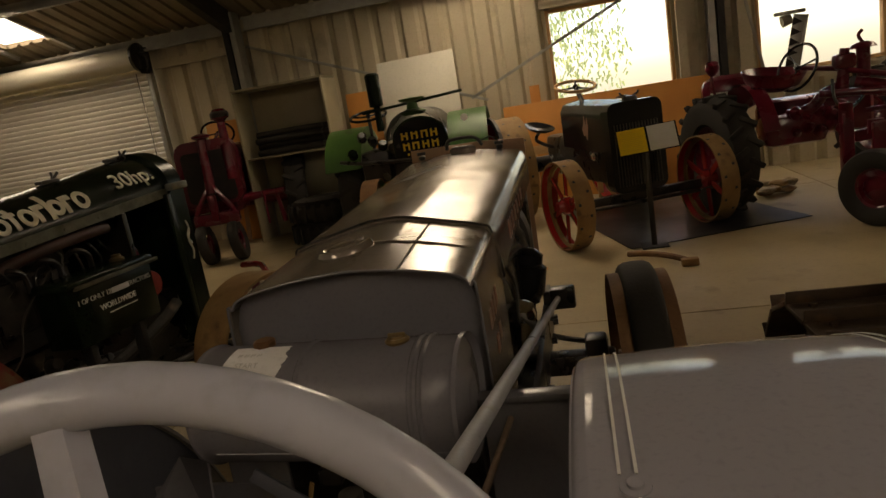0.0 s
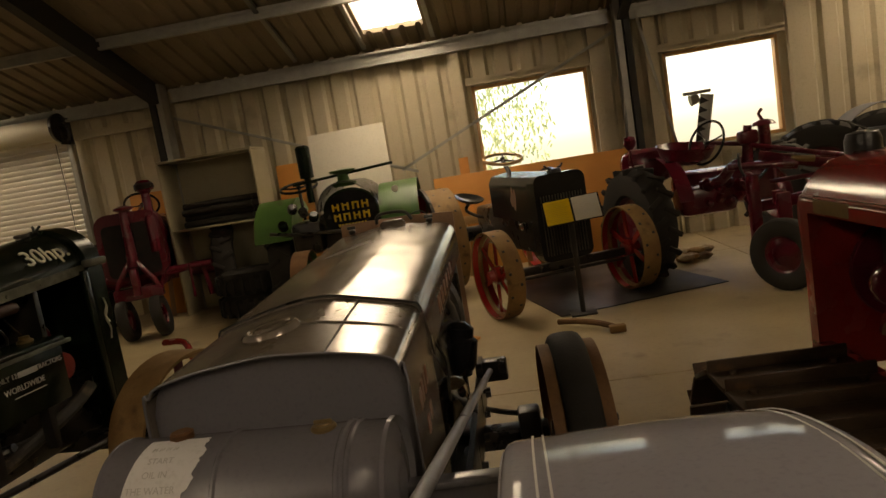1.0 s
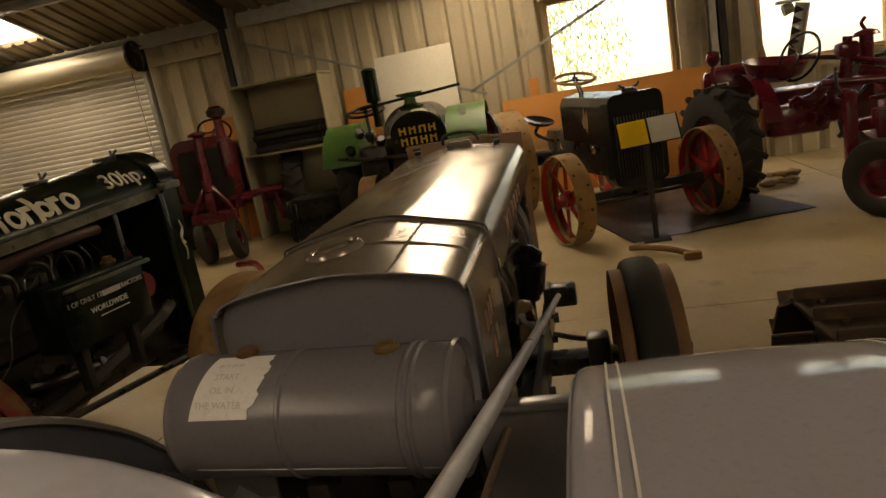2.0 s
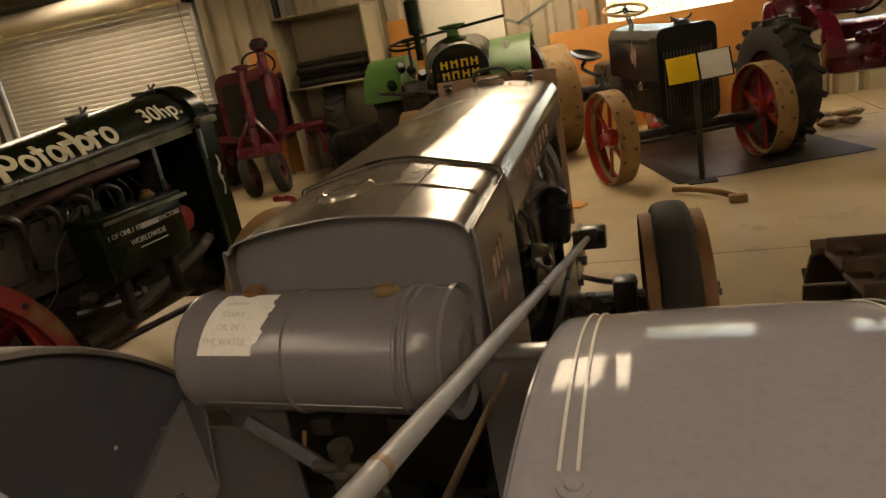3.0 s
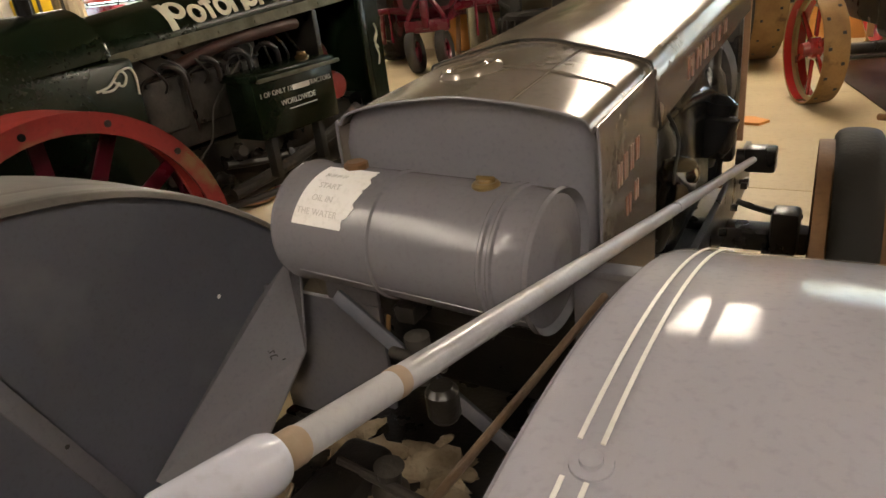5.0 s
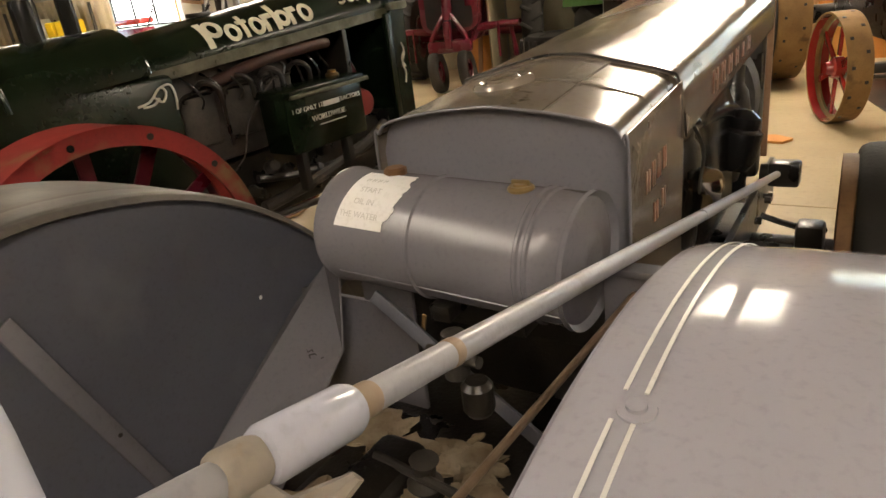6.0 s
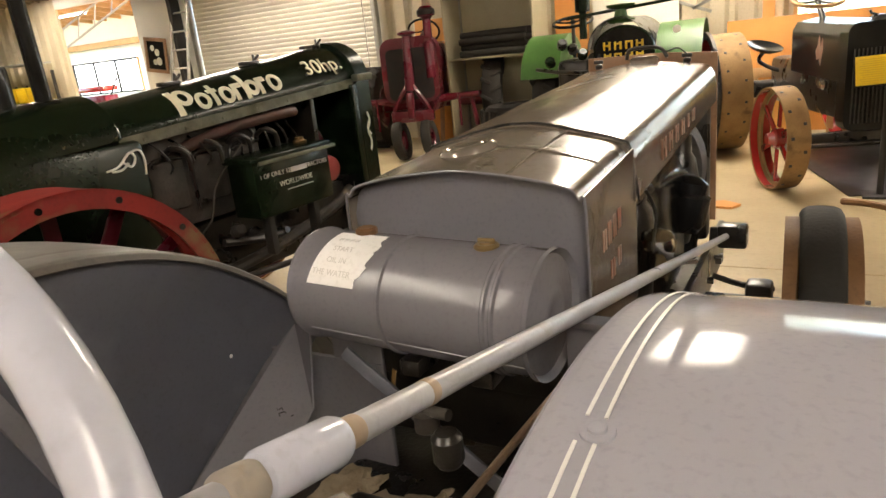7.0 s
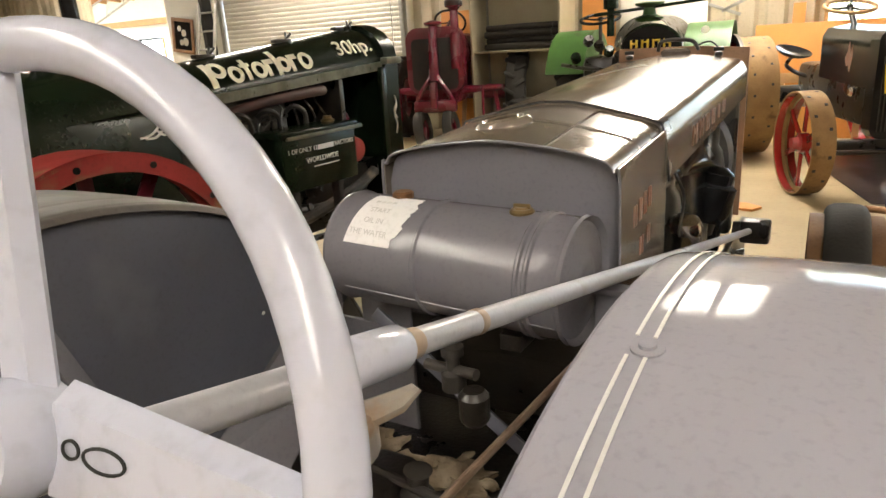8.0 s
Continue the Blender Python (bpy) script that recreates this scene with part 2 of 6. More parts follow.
TUBE.node_tree.nodes["Principled BSDF"].inputs["Emission Color"].default_value = (1, 0.95, 0.85, 1)
TUBE.node_tree.nodes["Principled BSDF"].inputs["Emission Strength"].default_value = 2


# ---- mesh helpers ----
FAR = Matrix.Translation((0.46, -1.13, 0)) @ Matrix.Scale(1.035, 4) @ Matrix.Translation((-0.46, 1.13, 0))


def thing(name, label, category, m=None, group=""):
    ob = new(name)
    ob.empty_display_size = 0.1
    ob.matrix_basis = S @ m if m else S
    return tagged(ob, label, category, group)


def link(name, bm, mat, parent=None, label="", m=None, smooth=True):
    bmesh.ops.recalc_face_normals(bm, faces=bm.faces)
    data = bpy.data.meshes.new(name)
    bm.to_mesh(data)
    bm.free()
    data.materials.append(mat)
    if smooth:
        data.shade_smooth()
        data.set_sharp_from_angle(angle=radians(35))
    ob = new(name, data)
    ob.parent = parent
    if parent is None:
        ob.matrix_basis = S @ m if m else S
    elif m:
        ob.matrix_basis = m
    if label:
        ob["label"] = label
    return ob


def part(name, bm, mat, parent, label="", m=None, smooth=True):
    return link(name, bm, mat, parent, label, m, smooth)


def structure(name, bm, mat, label="", smooth=True):
    return tagged(link(name, bm, mat, None, label, None, smooth), kind="structure")


def box(bm, c, s, bev=0.0, rot=None):
    m = Matrix.Translation(c) @ (rot.to_4x4() if rot else Matrix()) @ Matrix.Diagonal((*s, 1))
    made = bmesh.ops.create_cube(bm, size=1, matrix=m)["verts"]
    if bev:
        edges = list({e for v in made for e in v.link_edges})
        bmesh.ops.bevel(bm, geom=edges, offset=bev, segments=2, affect="EDGES", profile=0.5)
    return bm


def basis(axis):
    w = Vector(axis).normalized()
    u = w.orthogonal().normalized()
    if abs(w.z) < 0.9:
        u = Vector((0, 0, 1)).cross(w).normalized()
    return u, w.cross(u), w


def lathe(bm, profile, origin, axis, seg=32, closed=False, arc=None):
    """Rings of (radius, along) round an axis."""
    u, v, w = basis(axis)
    o = Vector(origin)
    rings = []
    for r, h in profile:
        if r < 1e-5:
            rings.append([bm.verts.new(o + w * h)])
        else:
            rings.append([bm.verts.new(o + w * h + (u * math.cos(a) + v * math.sin(a)) * r) for a in (2 * math.pi * k / seg for k in range(seg))])
    pairs = list(zip(rings, rings[1:])) + ([(rings[-1], rings[0])] if closed else [])
    for a, b in pairs:
        for k in range(seg):
            n = (k + 1) % seg
            if len(a) == 1 and len(b) == 1:
                continue
            if len(a) == 1:
                bm.faces.new((a[0], b[k], b[n]))
            elif len(b) == 1:
                bm.faces.new((a[k], b[0], a[n]))
            else:
                bm.faces.new((a[k], b[k], b[n], a[n]))
    return bm


def rod(bm, a, b, r, r2=None, seg=16):
    a, b = Vector(a), Vector(b)
    d = (b - a).length
    r2 = r if r2 is None else r2
    return lathe(bm, [(0, 0), (r, 0), (r2, d), (0, d)], a, b - a, seg)


def tube(bm, pts, r, seg=8, closed=False):
    pts = [Vector(p) for p in pts]
    n = len(pts)
    rings = []
    u = None
    for k, p in enumerate(pts):
        t = (pts[(k + 1) % n] - pts[k - 1]) if closed else (pts[min(k + 1, n - 1)] - pts[max(k - 1, 0)])
        t.normalize()
        u = basis(t)[0] if u is None else (u - t * u.dot(t)).normalized()
        v = t.cross(u)
        rad = r[k] if isinstance(r, (list, tuple)) else r
        rings.append([bm.verts.new(p + (u * math.cos(a) + v * math.sin(a)) * rad) for a in (2 * math.pi * i / seg for i in range(seg))])
    for a, b in zip(rings, rings[1:] + (rings[:1] if closed else [])):
        for i in range(seg):
            j = (i + 1) % seg
            bm.faces.new((a[i], b[i], b[j], a[j]))
    if not closed:
        bm.faces.new(rings[0])
        bm.faces.new(rings[-1][::-1])
    return bm


def bent(pts, steps=6):
    """A smooth line through points."""
    pts = [Vector(p) for p in pts]
    out = []
    for k in range(len(pts) - 1):
        p0, p1, p2, p3 = pts[max(k - 1, 0)], pts[k], pts[k + 1], pts[min(k + 2, len(pts) - 1)]
        for s in range(steps):
            t = s / steps
            out.append(0.5 * (2 * p1 + (p2 - p0) * t + (2 * p0 - 5 * p1 + 4 * p2 - p3) * t * t + (3 * p1 - p0 - 3 * p2 + p3) * t ** 3))
    return out + [pts[-1]]


def prism(bm, outline, m, depth):
    """An outline in the plane of m, as thick as depth along its z."""
    a = [bm.verts.new(m @ Vector((x, y, 0))) for x, y in outline]
    b = [bm.verts.new(m @ Vector((x, y, depth))) for x, y in outline]
    bm.faces.new(a[::-1])
    bm.faces.new(b)
    for k in range(len(a)):
        n = (k + 1) % len(a)
        bm.faces.new((a[k], a[n], b[n], b[k]))
    return bm


def sheet(bm, point, nu, nv, thick):
    """A bent sheet: point(u, v) for u, v in 0..1."""
    grid = [[bm.verts.new(point(i / nu, j / nv)) for j in range(nv + 1)] for i in range(nu + 1)]
    faces = [bm.faces.new((grid[i][j], grid[i + 1][j], grid[i + 1][j + 1], grid[i][j + 1])) for i in range(nu) for j in range(nv)]
    bm.normal_update()
    bmesh.ops.solidify(bm, geom=faces, thickness=thick)
    return bm


def plane_xz(x, y, z, turn=0):
    """A frame whose x runs along the wall, y up, z towards the viewer of a wall that faces -y; turned about z."""
    return Matrix.Translation((x, y, z)) @ Matrix.Rotation(radians(turn), 4, "Z") @ Matrix.Rotation(radians(90), 4, "X")


def lettering(text, mat, parent, m, size, name="lettering", depth=0.0015):
    cu = bpy.data.curves.new("text", "FONT")
    cu.body, cu.size, cu.extrude, cu.align_x, cu.align_y = text, size, depth, "CENTER", "CENTER"
    tmp = new("tmp", cu)
    data = bpy.data.meshes.new_from_object(tmp.evaluated_get(bpy.context.evaluated_depsgraph_get()))
    bpy.data.objects.remove(tmp)
    data.materials.clear()
    data.materials.append(mat)
    ob = new(name, data)
    ob.parent, ob.matrix_basis = parent, m
    return ob


def N():
    return bmesh.new()


def arc_pts(r, a0, a1, n):
    return [(r * math.cos(radians(a0 + (a1 - a0) * k / n)), r * math.sin(radians(a0 + (a1 - a0) * k / n))) for k in range(n + 1)]


def rounded(w, h, r, n=5):
    """A rounded rectangle round 0, 0."""
    out = []
    for cx, cy, a in ((w / 2 - r, h / 2 - r, 0), (-w / 2 + r, h / 2 - r, 90), (-w / 2 + r, -h / 2 + r, 180), (w / 2 - r, -h / 2 + r, 270)):
        out += [(cx + x, cy + y) for x, y in arc_pts(r, a, a + 90, n)]
    return out


def wheel(parent, c, axis, r, width, spokes, rim_mat, spoke_mat, band=None, name="wheel", holes=0, hub_r=0.07, turn=0.0, flat=True, lugs=0):
    """A steel wheel: rim, hub, spokes, and a rubber band where it has one."""
    u, v, w = basis(axis)
    m = Matrix.Translation(c) @ Matrix((u, v, w)).transposed().to_4x4()
    h = width / 2
    t = 0.012
    rim = part(name, lathe(N(), [(r, -h), (r, h), (r - t, h), (r - t, 0.02), (r - t - 0.03, 0.008), (r - t - 0.03, -0.008), (r - t, -0.02), (r - t, -h)], (0, 0, 0), (0, 0, 1), 56, True), rim_mat, parent, m=m)
    bm = lathe(N(), [(0, -h * 0.9), (hub_r * 0.6, -h * 0.9), (hub_r * 0.7, -h * 0.5), (hub_r, -h * 0.4), (hub_r, h * 0.4), (hub_r * 0.7, h * 0.5), (hub_r * 0.55, h * 1.05), (0, h * 1.05)], (0, 0, 0), (0, 0, 1), 24)
    part("hub", bm, spoke_mat, rim)
    if spoke_mat is not rim_mat:
        part("rim_lining", lathe(N(), [(r - t - 0.0005, -h + 0.004), (r - t - 0.0005, -0.02), (r - t - 0.003, -0.02), (r - t - 0.003, -h + 0.004)], (0, 0, 0), (0, 0, 1), 56, True), spoke_mat, rim, "painted inside of the rim")
        part("rim_lining", lathe(N(), [(r - t - 0.0005, 0.02), (r - t - 0.0005, h - 0.004), (r - t - 0.003, h - 0.004), (r - t - 0.003, 0.02)], (0, 0, 0), (0, 0, 1), 56, True), spoke_mat, rim, "painted inside of the rim")
    shape = N()
    if flat:
        box(shape, ((r + hub_r) / 2, 0, 0), (r - hub_r - 0.02, 0.05, 0.014), 0.004)
    else:
        rod(shape, (hub_r * 0.8, 0, 0), (r - 0.02, 0, 0), 0.012, seg=10)
    first = part("spoke", shape, spoke_mat, rim, m=Matrix.Rotation(turn, 4, "Z"))
    for k in range(1, spokes):
        ob = new("spoke", first.data)
        ob.parent, ob.matrix_basis = rim, Matrix.Rotation(turn + 2 * math.pi * k / spokes, 4, "Z")
    if band:
        bw, bt = band
        part("tyre", lathe(N(), [(r + 0.001, -bw), (r + bt * 0.35, -bw), (r + bt * 0.7, -bw * 0.88), (r + bt * 0.93, -bw * 0.6), (r + bt, -bw * 0.2), (r + bt, bw * 0.2), (r + bt * 0.93, bw * 0.6), (r + bt * 0.7, bw * 0.88), (r + bt * 0.35, bw), (r + 0.001, bw)], (0, 0, 0), (0, 0, 1), 56, True), RUBBER, rim, "worn black solid rubber band")
    if holes:
        bm = N()
        box(bm, (0, 0, 0), (0.022, 0.022, 0.004), 0.002)
        data = None
        for k in range(holes):
            for side in (-1, 1):
                a = 2 * math.pi * (k + 0.25 * side) / holes
                mm = Matrix.Rotation(a, 4, "Z") @ Matrix.Translation((r + 0.001, 0, side * h * 0.55)) @ Matrix.Rotation(radians(90), 4, "Y")
                if data is None:
                    ob = part("lug_hole", bm, BLACK, rim, m=mm)
                    data = ob.data
                else:
                    ob = new("lug_hole", data)
                    ob.parent, ob.matrix_basis = rim, mm
    return rim


def tyre_wheel(parent, c, axis, r, width, rim_mat, treads=0, name="wheel"):
    """A pneumatic tyre on a dished steel centre."""
    u, v, w = basis(axis)
    m = Matrix.Translation(c) @ Matrix((u, v, w)).transposed().to_4x4()
    h = width / 2
    ri = r * 0.52
    prof = [(ri, -h * 0.6), (ri + 0.02, -h * 0.8), (r * 0.82, -h), (r * 0.94, -h * 0.85), (r * 0.985, -h * 0.5), (r, 0), (r * 0.985, h * 0.5), (r * 0.94, h * 0.85), (r * 0.82, h), (ri + 0.02, h * 0.8), (ri, h * 0.6)]
    t = part(name, lathe(N(), prof, (0, 0, 0), (0, 0, 1), 48, True), RUBBER, parent, m=m)
    prof = [(ri + 0.015, -h * 0.62), (ri, -h * 0.55), (ri * 0.9, -h * 0.3), (ri * 0.6, -h * 0.1), (0.09, -h * 0.2), (0.05, -h * 0.5), (0, -h * 0.5)]
    part("rim", lathe(N(), prof + [(0, h * 0.3), (0.06, h * 0.3), (0.1, 0), (ri * 0.62, 0.03), (ri * 0.9, h * 0.3), (ri, h * 0.55), (ri + 0.015, h * 0.62)], (0, 0, 0), (0, 0, 1), 40), rim_mat, t)
    if treads:
        bm = N()
        box(bm, (0, 0, 0), (0.05, 0.045, h * 1.15), 0.008, Euler((radians(32), 0, 0)).to_matrix())
        data = None
        for k in range(treads):
            for side in (-1, 1):
                mm = Matrix.Rotation(2 * math.pi * (k + 0.25 * side) / treads, 4, "Z") @ Matrix.Translation((r * 0.975, 0, side * h * 0.48)) @ Matrix.Diagonal((1, 1, side, 1))
                if data is None:
                    ob = part("tread_lug", bm, RUBBER, t, m=mm)
                    data = ob.data
                else:
                    ob = new("tread_lug", data)
                    ob.parent, ob.matrix_basis = t, mm
    return t


def steering_wheel(parent, c, axis, r, tube_r, mat, spokes=3, turn=0.0, spoke_mat=None):
    u, v, w = basis(axis)
    m = Matrix.Translation(c) @ Matrix((u, v, w)).transposed().to_4x4()
    ring = [(r * math.cos(a), r * math.sin(a), 0) for a in (2 * math.pi * k / 64 for k in range(64))]
    rim = part("steering_wheel", tube(N(), ring, tube_r, 14, True), mat, parent, m=m)
    part("hub", lathe(N(), [(0, -0.02), (0.022, -0.02), (0.026, 0.0), (0.022, 0.014), (0.015, 0.017), (0.009, 0.016), (0.008, 0.004), (0, 0.004)], (0, 0, 0), (0, 0, 1), 20), spoke_mat or mat, rim)
    for k in range(spokes):
        a = turn + 2 * math.pi * k / spokes
        d = Vector((math.cos(a), math.sin(a), 0))
        part("spoke", tube(N(), [d * 0.02 + Vector((0, 0, -0.008)), d * r * 0.5 + Vector((0, 0, -0.01)), d * r], [tube_r * 0.75, tube_r * 0.6, tube_r * 0.75], 10), spoke_mat or mat, rim)
    return rim


# ---- the shed ----
X0, X1, Y0 = -19.0, 7.5, -8.3


def corrugated(bm, x0, x1, z0, z1, y, sign=1, pitch=0.3, deep=0.05):
    """Upright trapezoid cladding that faces -y, 40 mm thick at its pans."""
    pts = []
    k = math.floor(x0 / pitch)
    while k * pitch < x1:
        for off, d in ((0, 0), (0.16, 0), (0.2, deep), (0.26, deep)):
            x = k * pitch + off
            if x0 < x < x1:
                pts.append((x, d))
        k += 1
    pts = [(x0, 0)] + pts + [(x1, 0)]
    front = [[bm.verts.new((x, y - sign * 0 + sign * d, z)) for x, d in pts] for z in (z0, z1)]
    back = [[bm.verts.new((x, y + sign * (deep + 0.012), z)) for x, d in pts] for z in (z0, z1)]
    for a, b in ((front[0], front[1]), (back[1], back[0]), (front[1], back[1]), (back[0], front[0])):
        for i in range(len(pts) - 1):
            bm.faces.new((a[i], a[i + 1], b[i + 1], b[i]))
    for i in (0, -1):
        bm.faces.new((front[0][i], front[1][i], back[1][i], back[0][i]))
    return bm


bm = N()
W1, W2 = WINDOWS
TOPZ = EAVE + 0.05
DOOR0, DOOR1, DOORZ = -8.72, -5.1, 2.45
corrugated(bm, DOOR1, W1[0], 0, TOPZ, BACK)
corrugated(bm, W1[0], W1[1], 0, W1[2], BACK)
corrugated(bm, W1[0], W1[1], W1[3], TOPZ, BACK)
corrugated(bm, W1[1], W2[0], 0, TOPZ, BACK)
corrugated(bm, W2[0], W2[1], 0, W2[2], BACK)
corrugated(bm, W2[0], W2[1], W2[3], TOPZ, BACK)
corrugated(bm, W2[1], X1, 0, TOPZ, BACK)
corrugated(bm, DOOR0, DOOR1, DOORZ, TOPZ, BACK)
corrugated(bm, X0, -12.5, 0, TOPZ, BACK)
structure("wall_north", bm, BEIGE, "beige corrugated steel shed wall with two windows", False)
bm = N()
box(bm, (-9.5, BACK + 0.06, TOPZ / 2), (1.56, 0.12, TOPZ), 0.004)
box(bm, (-11.4, BACK + 0.06, 2.78), (2.2, 0.118, 0.18), 0.004)
structure("wall_pier", bm, WHITE, "white painted lined wall beside an opening")
bm = N()
box(bm, (X1 + 0.08, (BACK + Y0) / 2, 2.8), (0.16, BACK - Y0 + 0.3, 5.6))
structure("wall_east", bm, BEIGE, "plain beige shed wall")
bm = N()
box(bm, (X0 - 0.08, (BACK + Y0) / 2, 2.8), (0.16, BACK - Y0 + 0.3, 5.6))
structure("wall_west", bm, BEIGE, "plain beige shed wall")
bm = N()
box(bm, ((X0 + X1) / 2, Y0 - 0.08, 1.5), (X1 - X0, 0.16, 3.1))
structure("wall_south", bm, BEIGE, "plain beige shed wall")


def roof_slope(bm, y_low, y_high, x0, x1, pitch=0.2, deep=0.03):
    """Roof sheets with their ribs running up the slope."""
    pts = []
    k = math.floor(x0 / pitch)
    while k * pitch < x1:
        for off, d in ((0, 0), (0.115, 0), (0.135, deep), (0.18, deep)):
            x = k * pitch + off
            if x0 < x < x1:
                pts.append((x, d))
        k += 1
    pts = [(x0, 0)] + pts + [(x1, 0)]
    rows = []
    for lift in (0, 0.05):
        for y in (y_low, y_high):
            rows.append([bm.verts.new((x, y, roof_z(y) + (lift if lift else d))) for x, d in pts])
    for a, b in ((rows[0], rows[1]), (rows[3], rows[2]), (rows[1], rows[3]), (rows[2], rows[0])):
        for i in range(len(pts) - 1):
            bm.faces.new((a[i], a[i + 1], b[i + 1], b[i]))
    for i in (0, -1):
        bm.faces.new((rows[0][i], rows[1][i], rows[3][i], rows[2][i]))


bm = N()
edges = [X0 - 0.1] + [x for s in SKYLIGHTS for x in s] + [X1 + 0.1]
for a, b in zip(edges[::2], edges[1::2]):
    roof_slope(bm, BACK + 0.3, RIDGE_Y, a, b)
for a, b in SKYLIGHTS:
    roof_slope(bm, BACK + 0.3, SKY_Y1, a, b)
    roof_slope(bm, SKY_Y0, RIDGE_Y, a, b)
# roof openings for the added skylights behind the camera
unseen_skylights = [(-3.9, -3.15), (2.6, 3.35)]
edges = [X0 - 0.1] + [x for s in unseen_skylights for x in s] + [X1 + 0.1]
for a, b in zip(edges[::2], edges[1::2]):
    roof_slope(bm, Y0 - 0.3, RIDGE_Y, a, b)
for a, b in unseen_skylights:
    roof_slope(bm, Y0 - 0.3, -6.2, a, b)
    roof_slope(bm, -2.2, RIDGE_Y, a, b)
structure("ceiling", bm, ROOFM, "brown underside of ribbed steel roof sheets", False)

# frame: posts, rafters, eave beam, purlins, girts, braces
def channel(a, b, w, d, mat, name="trim", up=(0, 0, 1)):
    """A lipped channel from a to b."""
    a, b = Vector(a), Vector(b)
    t = (b - a).normalized()
    s = t.cross(Vector(up)).normalized() if abs(t.dot(Vector(up))) < 0.95 else Vector((1, 0, 0))
    n = s.cross(t).normalized()
    m = Matrix((s, n, t)).transposed().to_4x4()
    m.translation = a
    k = 0.004
    out = [(-w / 2, -d / 2), (w / 2, -d / 2), (w / 2, -d / 2 + 0.03), (w / 2 - k, -d / 2 + 0.03), (w / 2 - k, -d / 2 + k), (-w / 2 + k, -d / 2 + k), (-w / 2 + k, d / 2 - k), (w / 2 - k, d / 2 - k), (w / 2 - k, d / 2 - 0.03), (w / 2, d / 2 - 0.03), (w / 2, d / 2), (-w / 2, d / 2)]
    return structure(name, prism(N(), out, m, (b - a).length), mat, "lipped steel channel of the shed frame", False)


for x, mat in ((-3.66, STEEL), (-3.76, DARKST), (2.08, STEEL), (2.18, DARKST), (-9.0, DARKST)):
    channel((x, 7.3, 0), (x, 7.3, roof_z(7.3) - 0.02), 0.075, 0.2, mat, "post", (0, 1, 0))
for x in (-3.71, 2.13, -9.0):
    channel((x, 7.35, roof_z(7.35) - 0.16), (x, RIDGE_Y + 0.02, roof_z(RIDGE_Y) - 0.16), 0.11, 0.26, DARKST, "rafter")
    channel((x, Y0 + 0.05, roof_z(Y0) - 0.16), (x, RIDGE_Y - 0.02, roof_z(RIDGE_Y) - 0.16), 0.11, 0.26, DARKST, "rafter")
for a, b in ((-8.9, -3.85), (-3.58, 2.0), (2.26, X1)):
    channel((a, 7.38, EAVE - 0.11), (b, 7.38, EAVE - 0.11), 0.07, 0.17, STEEL, "eave_beam")
for k, y in enumerate((6.1, 4.6, 3.1, 1.6, 0.2)):
    channel((X0, y, roof_z(y) - 0.075), (X1, y, roof_z(y) - 0.075), 0.06, 0.12, STEEL, "purlin")
for x in (-0.97, -0.11, -6.92, -6.03, -1.85):
    channel((x, 7.3, roof_z(7.3) - 0.03), (x, 3.2, roof_z(3.2) - 0.03), 0.05, 0.05, STEEL, "skylight_trim")
for x in (0.1, 1.78, 2.44, 4.1):
    channel((x, 7.42, 0), (x, 7.42, EAVE - 0.2), 0.1, 0.07, BEIGE, "stud", (0, 1, 0))
for x0, x1, z0, z1 in WINDOWS:
    channel((x0 - 0.06, 7.43, z1 + 0.06), (x1 + 0.06, 7.43, z1 + 0.06), 0.06, 0.09, BEIGE, "girt")
    channel((x0 - 0.06, 7.43, z0 - 0.06), (x1 + 0.06, 7.43, z0 - 0.06), 0.06, 0.09, BEIGE, "girt")
channel((-5.0, 7.42, 2.5), (-3.85, 7.42, 2.5), 0.06, 0.1, BEIGE, "girt")
for a, b in (((-0.75, 7.28, 1.37), (2.0, 7.28, 2.57)), ((-3.55, 7.28, 2.49), (-0.55, 7.28, 1.32)), ((2.3, 7.28, 2.77), (2.62, 7.28, 1.07))):
    a, b = Vector(a), Vector(b)
    bm = N()
    box(bm, (0, 0, 0), ((b - a).length, 0.006, 0.035), 0.001)
    ob = structure("brace", bm, STEEL, "flat galvanised bracing strap")
    ob.matrix_basis = S @ Matrix.Translation((a + b) / 2) @ Matrix.Rotation(-math.atan2((b - a).z, (b - a).x), 4, "Y")

# windows
for n, (x0, x1, z0, z1) in enumerate(WINDOWS):
    bm = N()
    for c, s in (((x0 + 0.02, BACK + 0.05, (z0 + z1) / 2), (0.04, 0.1, z1 - z0)), ((x1 - 0.02, BACK + 0.05, (z0 + z1) / 2), (0.04, 0.1, z1 - z0)),
                 (((x0 + x1) / 2, BACK + 0.05, z1 - 0.02), (x1 - x0 - 0.08, 0.1, 0.04)), (((x0 + x1) / 2, BACK + 0.05, z0 + 0.02), (x1 - x0 - 0.08, 0.1, 0.04))):
        box(bm, c, s, 0.004)
    w = structure(f"window_{n + 1}", bm, TIMBER, "timber-framed fixed shed window, bright outside")
    bm = N()
    box(bm, ((x0 + x1) / 2, BACK + 0.06, (z0 + z1) / 2), (x1 - x0 - 0.08, 0.004, z1 - z0 - 0.08))
    pane = part("pane", bm, GLASS, w, "clear glass")
    pane.visible_shadow = False

